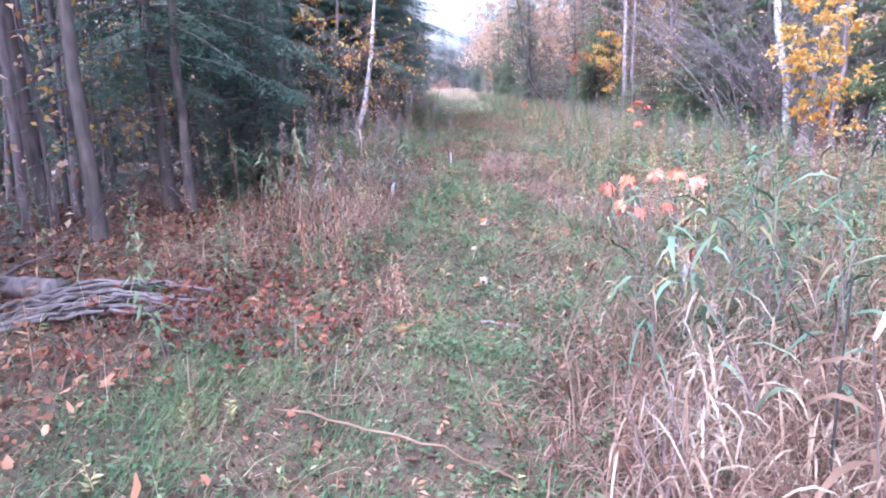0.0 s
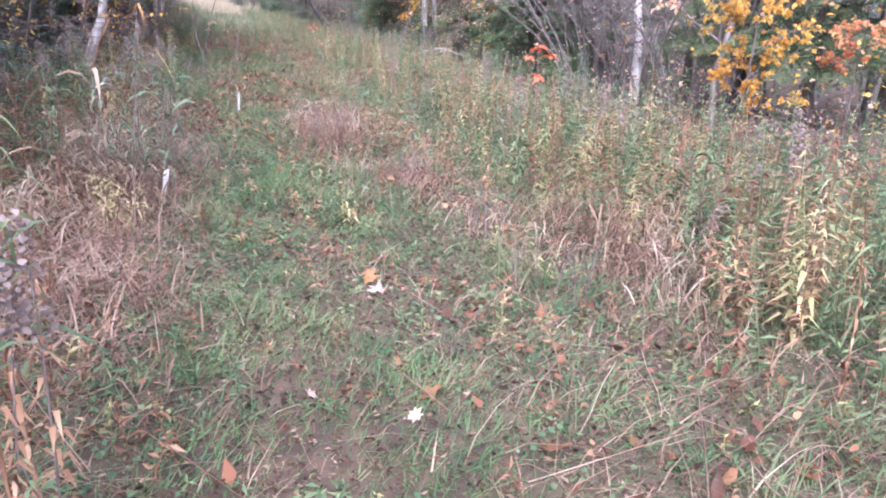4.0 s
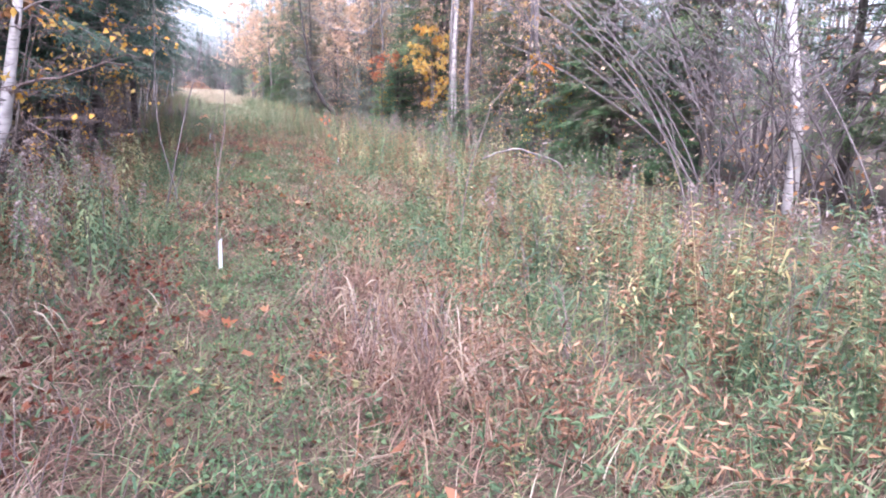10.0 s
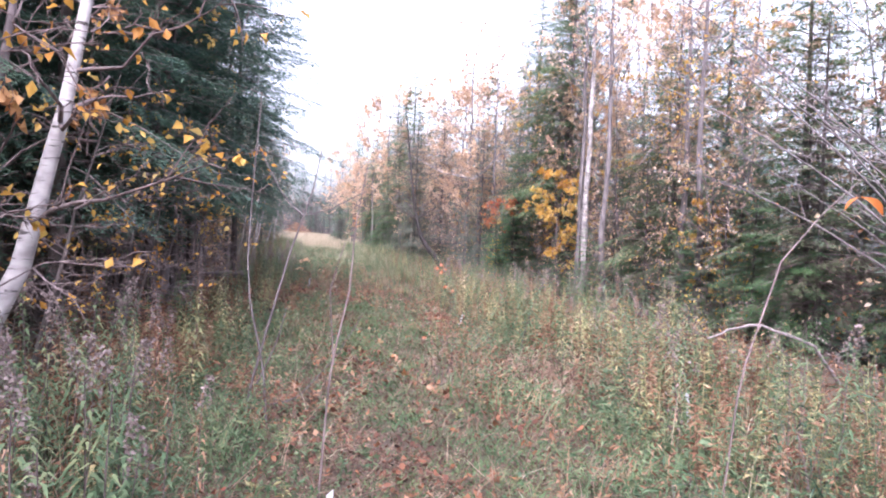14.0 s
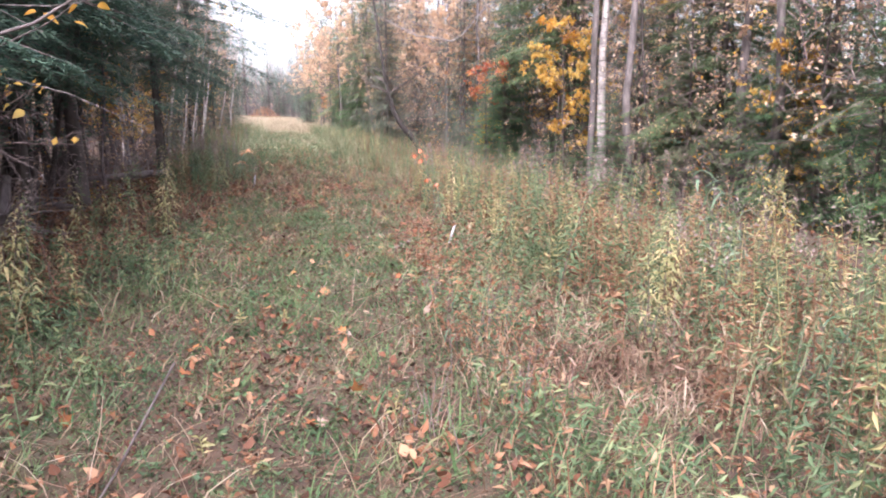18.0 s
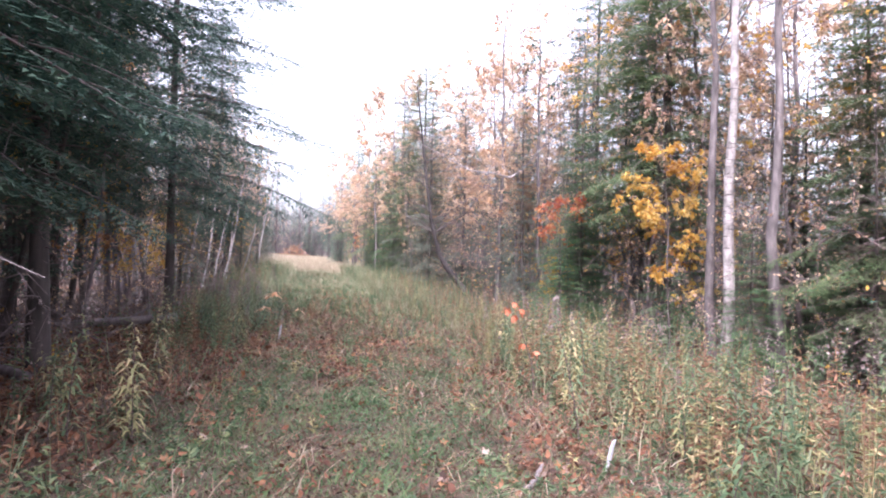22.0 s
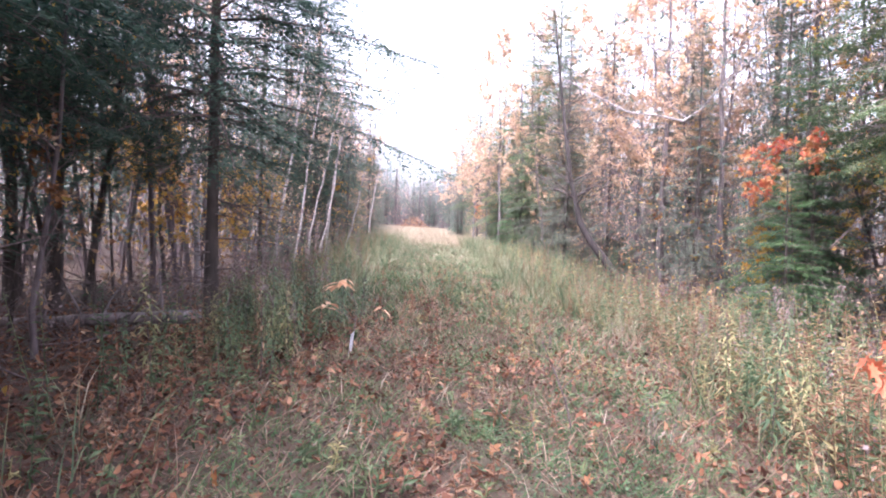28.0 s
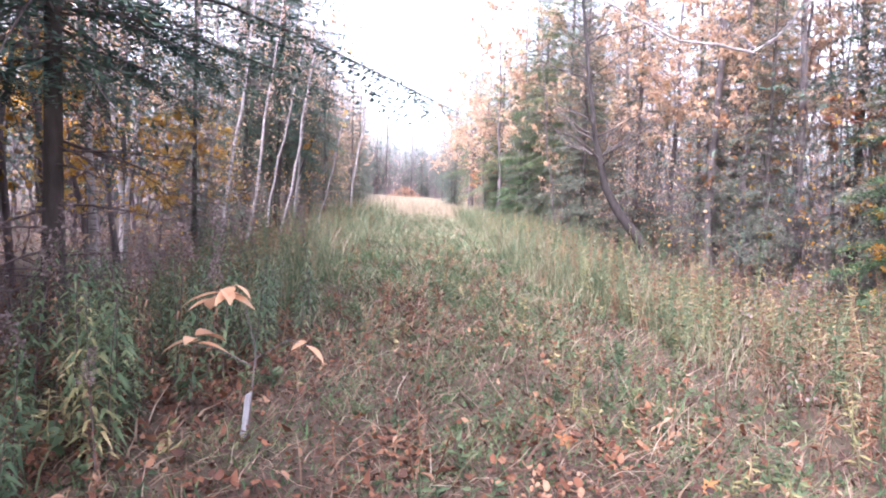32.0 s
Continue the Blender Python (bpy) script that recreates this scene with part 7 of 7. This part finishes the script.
def build_saplings():
    g = gz(-1.05, 19.2)
    stem_thing("bare_sapling", "bare grey-brown sapling with forked thin branches", "sapling", [
        ([(-1.17, 19.2, g - 0.05), (-1.12, 19.2, 0.23), (-1.03, 19.2, 0.6), (-0.92, 19.2, 1.05), (-0.82, 19.2, 1.44), (-0.73, 19.2, 1.71), (-0.66, 19.2, 1.94), (-0.58, 19.22, 2.4)], 0.014, 0.005),
        ([(-1.07, 19.2, 0.25), (-0.97, 19.19, 0.48), (-0.91, 19.18, 0.63), (-0.84, 19.17, 0.91)], 0.008, 0.004),
        ([(-1.14, 19.2, 0.03), (-0.73, 19.15, 0.13), (-0.42, 19.1, 0.49), (-0.19, 19.05, 0.89)], 0.006, 0.003),
        ([(-0.73, 19.2, 1.71), (-0.85, 19.22, 1.81), (-0.94, 19.24, 1.92), (-1.15, 19.3, 2.3)], 0.007, 0.004),
        ([(-0.73, 19.2, 1.71), (-0.5, 19.18, 1.78), (-0.2, 19.14, 1.95)], 0.006, 0.003)], M_BARK_GREY)
    stem_thing("bare_sapling", "bare grey stem bowing up from the weeds", "sapling", [
        ([(-0.95, 19.0, gz(-0.95, 19.0) - 0.05), (-1.0, 19.0, 0.43), (-1.13, 19.0, 0.98), (-1.16, 19.0, 1.33), (-1.14, 19.0, 2.0), (-1.1, 19.0, 2.7)], 0.011, 0.005)], M_BARK_GREY)
    stem_thing("bare_sapling", "thin dark forked sapling beside a white stake", "sapling", [
        ([(-0.46, 17.4, gz(-0.46, 17.4) - 0.05), (-0.42, 17.4, 0.7), (-0.32, 17.4, 1.2), (-0.3, 17.4, 1.61), (-0.24, 17.4, 1.98)], 0.008, 0.003),
        ([(-0.4, 17.4, 0.74), (-0.44, 17.38, 1.2), (-0.36, 17.36, 1.5)], 0.005, 0.0025)], M_TWIG_BROWN)
    e = stem_thing("maple_seedling", "maple seedling with orange-red leaves in the weeds", "seedling", [
        ([(2.1, 29.3, gz(2.1, 29.3) - 0.05), (2.07, 29.3, 0.33), (1.92, 29.3, 0.76), (1.83, 29.3, 1.1)], 0.007, 0.003)], M_TWIG_BROWN)
    rng = np.random.default_rng(51)
    for k, (c, n) in enumerate((((-0.27, 0, 1.16), 5), ((-0.17, 0.08, 1.08), 4), ((-0.38, -0.06, 1.1), 4), ((-0.25, 0.04, 1.0), 4), ((-0.12, 0.02, 0.64), 3), ((0.0, -0.05, 0.57), 3))):
        whorl(e, c, n, 0.105, M_LEAF_CORAL, 300 + k, True, 35)
    e = stem_thing("maple_seedling", "seedling with large peach-coloured leaves beside a white stake", "seedling", [
        ([(-1.42, 34.2, gz(-1.42, 34.2) - 0.05), (-1.41, 34.2, 0.26), (-1.38, 34.2, 0.6), (-1.45, 34.2, 0.85)], 0.006, 0.003),
        ([(-1.4, 34.2, 0.5), (-1.6, 34.18, 0.6), (-1.72, 34.16, 0.62)], 0.004, 0.002),
        ([(-1.38, 34.2, 0.55), (-1.2, 34.22, 0.66), (-1.05, 34.24, 0.62)], 0.004, 0.002)], M_TWIG_GREY)
    for k, (c, n, s) in enumerate((((-0.17, 0, 0.88), 6, 0.2), ((-0.1, 0.02, 0.94), 3, 0.16), ((-0.32, 0, 0.6), 5, 0.19), ((0.33, 0.02, 0.63), 2, 0.14))):
        whorl(e, c, n, s * 1.1, M_LEAF_CREAM, 310 + k, False, 6)
    e = stem_thing("maple_seedling", "seedling with pink-red leaves above the grass", "seedling", [
        ([(1.95, 5.6, gz(1.95, 5.6) - 0.05), (1.93, 5.6, 0.3), (1.86, 5.6, 0.65), (1.75, 5.6, 0.95)], 0.008, 0.003),
        ([(1.86, 5.6, 0.65), (1.6, 5.58, 0.74), (1.4, 5.56, 0.86)], 0.004, 0.002)], M_TWIG_BROWN)
    for k, (c, n, m) in enumerate((((-0.55, -0.02, 0.92), 5, M_LEAF_PINK), ((-0.4, 0.03, 0.96), 6, M_LEAF_CORAL), ((-0.22, 0, 1.0), 6, M_LEAF_PINK), ((-0.05, 0.05, 0.98), 6, M_LEAF_CORAL), ((0.1, 0, 0.95), 5, M_LEAF_PINK), ((-0.45, 0.02, 0.78), 5, M_LEAF_CORAL), ((-0.3, 0, 0.74), 5, M_LEAF_PINK), ((-0.1, 0.05, 0.76), 5, M_LEAF_CORAL), ((0.05, 0, 0.42), 4, M_LEAF_PINK))):
        whorl(e, c, n, 0.10, m, 320 + k, True, 32)
    e = stem_thing("maple_seedling", "thin arching seedling with one orange leaf at its tip", "seedling", [
        ([(2.2, 17.4, gz(2.2, 17.4) - 0.05), (2.3, 17.4, 0.7), (2.56, 17.4, 1.5), (2.86, 17.4, 1.85), (3.12, 17.4, 2.08)], 0.008, 0.003)], M_TWIG_BROWN)
    whorl(e, (0.92, 0, 2.2), 2, 0.2, M_LEAF_ORANGE, 330, False, 20)
    e = stem_thing("maple_seedling", "seedling with orange leaves at the edge of the weeds", "seedling", [
        ([(2.9, 12.2, gz(2.9, 12.2) - 0.05), (2.92, 12.2, 0.7), (2.87, 12.2, 1.38)], 0.008, 0.003)], M_TWIG_BROWN)
    for k, (c, n) in enumerate((((0, 0, 1.42), 6), ((-0.1, 0.03, 1.3), 5), ((0.1, -0.02, 1.33), 5), ((0.02, 0, 1.1), 4))):
        whorl(e, c, n, 0.11, M_LEAF_CORAL, 340 + k, True, 12)

    e = stem_thing("hazel_sapling", "dark sapling reaching long golden-leaved boughs over the trail", "sapling", [
        ([(-3.2, 22.7, gz(-3.2, 22.7) - 0.05), (-3.18, 22.7, 1.0), (-3.12, 22.7, 2.0), (-3.1, 22.7, 2.7), (-3.0, 22.7, 3.6)], 0.03, 0.012),
        ([(-3.12, 22.7, 2.0), (-2.4, 22.6, 1.97), (-1.95, 22.55, 2.05), (-1.6, 22.5, 2.2), (-1.25, 22.45, 2.45)], 0.011, 0.003),
        ([(-2.4, 22.6, 1.97), (-1.6, 22.75, 1.75), (-1.0, 22.9, 1.45)], 0.006, 0.002),
        ([(-3.1, 22.7, 2.35), (-2.2, 22.5, 2.32), (-1.5, 22.4, 2.3), (-1.2, 22.4, 2.36)], 0.008, 0.002),
        ([(-2.6, 22.62, 2.0), (-2.2, 22.7, 1.7), (-1.9, 22.75, 1.45)], 0.005, 0.002),
        ([(-3.1, 22.7, 2.6), (-2.3, 22.8, 2.7), (-1.7, 22.9, 2.65)], 0.007, 0.002)], M_TWIG_GREY, "golden saplings")
    base = np.array([-3.2, 22.7, gz(-3.2, 22.7) - 0.05])
    spots = [np.array((-3.1, 22.65, 2.3)) + t * np.array(v) + rng.normal(0, 0.05, 3) for v, n in (((1.85, -0.2, 0.15), 9), ((1.5, -0.2, -0.5), 8), ((1.9, -0.25, 0.0), 8), ((1.2, 0.1, -0.8), 5), ((1.4, 0.2, 0.3), 6)) for t in rng.uniform(0.35, 1.0, n)]
    big_leaves(e, [tuple(q - base) for q in spots], 0.10, M_LEAF_GOLD, 7)
    e = stem_thing("dry_stalk", "tall dried orange-tan reed stalk with hanging blades", "weed", [
        ([(-0.9, 9.3, gz(-0.9, 9.3) - 0.05), (-0.88, 9.3, 0.55), (-0.8, 9.3, 1.2), (-0.78, 9.3, 1.5)], 0.0035, 0.002)], M_TWIG_BROWN)
    at = np.array([(0.1, 0, 1.45), (0.09, 0, 1.3), (0.07, 0, 1.05), (0.05, 0, 0.85), (0.1, 0, 1.5)])
    hang = Heap().add(*arching_leaves(at, [(-0.5, 0.1, 0.6), (0.5, -0.2, 0.5), (-0.4, -0.3, 0.6), (0.5, 0.3, 0.5), (0.2, -0.2, 0.8)], [0.42, 0.36, 0.4, 0.3, 0.3], 0.016, [1.5, 1.4, 1.5, 1.3, 1.2], rng))
    part("blade_tuft", hang.mesh("blade_tuft", M_LEAF_RUST), e, "hanging pale orange dry blades")
    stem_thing("dry_stalk", "forked bare brown weed stalk beside the trail", "weed", [
        ([(0.76, 31.45, gz(0.76, 31.45) - 0.05), (0.7, 31.46, 0.25), (0.6, 31.48, 0.5), (0.5, 31.5, 0.72)], 0.006, 0.003), ([(0.6, 31.48, 0.5), (0.66, 31.5, 0.6), (0.74, 31.52, 0.66)], 0.003, 0.002), ([(0.56, 31.49, 0.58), (0.46, 31.48, 0.62), (0.36, 31.47, 0.66)], 0.003, 0.002), ([(0.66, 31.47, 0.36), (0.76, 31.44, 0.46), (0.82, 31.42, 0.5)], 0.003, 0.002)], M_BARK_BROWN)
    stem_thing("dry_stalk", "thin black dead weed stalk standing in the grass", "weed", [
        ([(1.68, 2.75, gz(1.68, 2.75) - 0.05), (1.69, 2.75, 0.45), (1.7, 2.74, 0.88)], 0.006, 0.003), ([(1.69, 2.75, 0.55), (1.62, 2.76, 0.66), (1.56, 2.77, 0.7)], 0.003, 0.002)], M_BARK_BLACK)
    for x, y, n, s in ((2.3, 18.3, 14, 0.13), (0.75, 10.2, 20, 0.05), (0.2, 11.0, 18, 0.045), (1.0, 4.2, 16, 0.05), (-2.3, 33.7, 10, 0.14)):
        e = stem_thing("broadleaf_herb", "low herb with broad fresh green leaves", "herb", [([(x, y, gz(x, y) - 0.03), (x + 0.02, y, gz(x, y) + 0.12), (x + 0.03, y, gz(x, y) + 0.24)], 0.004, 0.002)], M_TWIG_BROWN, "green herbs")
        big_leaves(e, [(rng.normal(0, 0.1), rng.normal(0, 0.1), rng.uniform(0.06, 0.28)) for _ in range(n)], s, M_WEED_GREEN, int(y * 10))


build_saplings()


# ---- stakes, logs and dead wood ----
def stake(x, y, h, tilt, turn, label="white-painted wooden survey stake in the grass"):
    """A flat sawn stake with a slanted, chipped top."""
    bm = bmesh.new()
    bmesh.ops.create_cube(bm, size=1.0)
    for v in bm.verts:
        v.co = (v.co.x * 0.034, v.co.y * 0.018, (v.co.z + 0.5) * (h + 0.12) - 0.12)
        if v.co.z > 0:
            v.co.z += 0.018 if v.co.x > 0 else -0.012
    bmesh.ops.bevel(bm, geom=bm.edges[:], offset=0.003, segments=1, affect="EDGES")
    bmesh.ops.subdivide_edges(bm, edges=[q for q in bm.edges if abs(q.verts[0].co.z - q.verts[1].co.z) > 0.1], cuts=5)
    rng = np.random.default_rng(int(y * 10))
    for v in bm.verts:
        v.co.x += rng.normal(0, 0.0012)
        v.co.y += rng.normal(0, 0.0012)
    me = bpy.data.meshes.new("stake")
    bm.to_mesh(me)
    bm.free()
    me.materials.append(M_WHITE)
    ob = new("survey_stake", me)
    ob.matrix_world = pose(x, y, gz(x, y), tilt[0], tilt[1], turn)
    tagged(ob, label, "stake", "survey stakes")


stake(1.9, 5.45, 0.30, (-4, 8), 15)
stake(-0.87, 10.43, 0.27, (3, 10), 20, "white-painted survey stake leaning in dry grass")
stake(-0.39, 16.68, 0.30, (0, 2), 10)
stake(3.0, 19.4, 0.34, (0, -8), 0)
stake(-1.45, 34.2, 0.27, (4, 9), -10)
stake(1.75, 25.9, 0.22, (5, 20), 40)


def log(name, label, pts, radii, material, category="log", stubs=0, seed=1):
    """A fallen stem with broken branch stubs."""
    rng = np.random.default_rng(seed)
    pts = np.array(pts, float)
    base = pts[0].copy()
    e = thing(name, label, category, at=tuple(base))
    t = np.linspace(0, 1, len(pts))
    tt = np.linspace(0, 1, 14)
    fine = np.stack([np.interp(tt, t, pts[:, c]) for c in range(3)], -1) - base + rng.normal(0, 0.008, (14, 3))
    r = np.interp(tt, [0, 1], radii)
    v, f = tubes(fine, r, 8)
    h = Heap().add(v, f)
    caps = [np.array([[0, i + 1, i] for i in range(1, 7)]), np.array([[0, i, i + 1] for i in range(1, 7)]) + 13 * 8]
    h.f[3] += [c for c in caps]
    part("stem", h.mesh("stem", material, True), e)
    for i in range(stubs):
        u = rng.uniform(0.15, 0.95)
        a = np.array([np.interp(u, tt, fine[:, c]) for c in range(3)])
        d = unit(np.array([rng.normal(0, 0.6), rng.normal(0, 0.6), rng.uniform(0.3, 1.2)]))
        ln = rng.uniform(0.3, 0.8)
        p = a + d * (ln * np.linspace(0, 1, 5))[:, None] + np.cumsum(rng.normal(0, 0.02, (5, 3)), 0)
        p[0] = a
        part("stub", Heap().add(*tubes(p, np.linspace(0.022, 0.006, 5), 5)).mesh("stub", material, True), e)
    return e


def build_dead_wood():
    z = lambda x, y, up: (x, y, gz(x, y) + up)
    log("fallen_log", "grey fallen log with upright broken branches on red leaves", [z(-6.6, 35.3, 0.03), z(-5.3, 34.9, 0.10), z(-4.3, 34.7, 0.22), z(-3.35, 34.5, 0.36)], (0.06, 0.085), M_DEADWOOD, stubs=7, seed=4)
    log("fallen_log", "dark fallen trunk on the forest floor", [z(-3.6, 29.0, 0.06), z(-5.2, 30.5, 0.08), z(-6.8, 31.5, 0.1)], (0.07, 0.05), M_BARK_BROWN, stubs=3, seed=5)
    log("fallen_pole", "pale broken stick lying in the trail grass", [z(0.98, 25.3, 0.03), z(1.12, 25.5, 0.06), z(1.25, 25.85, 0.05)], (0.02, 0.012), M_DEADWOOD, "stick", seed=6)
    log("fallen_pole", "long pale bent grass stem lying across the trail", [z(-0.42, 3.55, 0.07), z(0.0, 3.3, 0.1), z(0.35, 3.15, 0.08), z(0.75, 2.92, 0.04)], (0.006, 0.004), M_STRAW, "stem", seed=10)
    log("fallen_pole", "short pale stick in the grass", [z(0.5, 5.0, 0.03), z(0.75, 4.85, 0.03)], (0.013, 0.009), M_DEADWOOD, "stick", seed=7)
    log("fallen_pole", "pale bent branch lying in the weeds", [z(3.1, 19.3, 0.9), z(3.6, 19.4, 1.0), z(4.3, 19.5, 0.85), z(4.8, 19.6, 0.3)], (0.01, 0.018), M_DEADWOOD, "stick", seed=8)
    log("fallen_log", "thick grey fallen log beside a brush pile", [z(-5.2, 5.9, 0.06), z(-3.6, 5.6, 0.1), z(-2.55, 5.35, 0.1)], (0.10, 0.08), M_BARK_GREY, stubs=2, seed=9)
    # straw thrown over the ground behind the pile
    rng = np.random.default_rng(66)
    k = 900
    sx, sy = rng.normal(-2.05, 0.32, k), rng.normal(6.7, 0.4, k)
    at = np.c_[sx, sy, ground_z(sx, sy) + 0.02 + 0.16 * rng.random(k) * np.exp(-(((sx + 2.05) / 0.5) ** 2))]
    tagged(new("straw_heap", Heap().add(*arching_leaves(at, np.c_[rng.normal(size=(k, 2)), rng.uniform(-0.05, 0.35, k)], rng.uniform(0.15, 0.42, k), 0.008, rng.uniform(0.1, 0.5, k), rng)).mesh("straw_heap", M_STRAW)), "flattened heap of pale straw", "straw", kind="stuff")
    # brush pile at the start
    rng = np.random.default_rng(61)
    for i in range(22):
        x, y = rng.normal(-2.15, 0.26), rng.normal(5.0, 0.2)
        a = rng.normal(0.05, 0.35)
        ln = rng.uniform(0.5, 1.3)
        dx, dy = np.cos(a) * ln / 2, np.sin(a) * ln / 2
        up = 0.03 + 0.006 * i
        log("brush_stick", "grey-purple dead stick in a brush pile", [z(x - dx, y - dy, up * 0.6), z(x, y, up + 0.05), z(x + dx, y + dy, up)], (0.017 * rng.uniform(0.5, 1.5), 0.008), M_BARK_GREY, "stick", seed=70 + i)
    # uprooted stump
    e = thing("tree_stump", "uprooted grey stump with tangled roots", "stump", at=z(-3.65, 26.4, 0.0))
    rng = np.random.default_rng(62)
    p = np.array([(0, 0, -0.05), (0.02, 0, 0.2), (0.0, 0.05, 0.5), (0.05, 0.1, 0.75)])
    part("bole", Heap().add(*tubes(p, np.array([0.16, 0.13, 0.09, 0.04]), 8)).mesh("bole", M_DEADWOOD, True), e)
    for i in range(22):
        a = rng.uniform(0, 2 * np.pi)
        ln = rng.uniform(0.35, 0.85)
        s = np.linspace(0, 1, 7)
        q = np.stack([np.cos(a + s) * ln * s, np.sin(a + s) * ln * s, 0.22 + rng.uniform(-0.1, 0.5) * s - 0.25 * s**2], -1) + np.cumsum(rng.normal(0, 0.03, (7, 3)), 0)
        q[:, 2] = q[:, 2].clip(0.01, None)
        part("root", Heap().add(*tubes(q, np.linspace(0.03, 0.006, 7), 5)).mesh("root", M_DEADWOOD, True), e)


build_dead_wood()
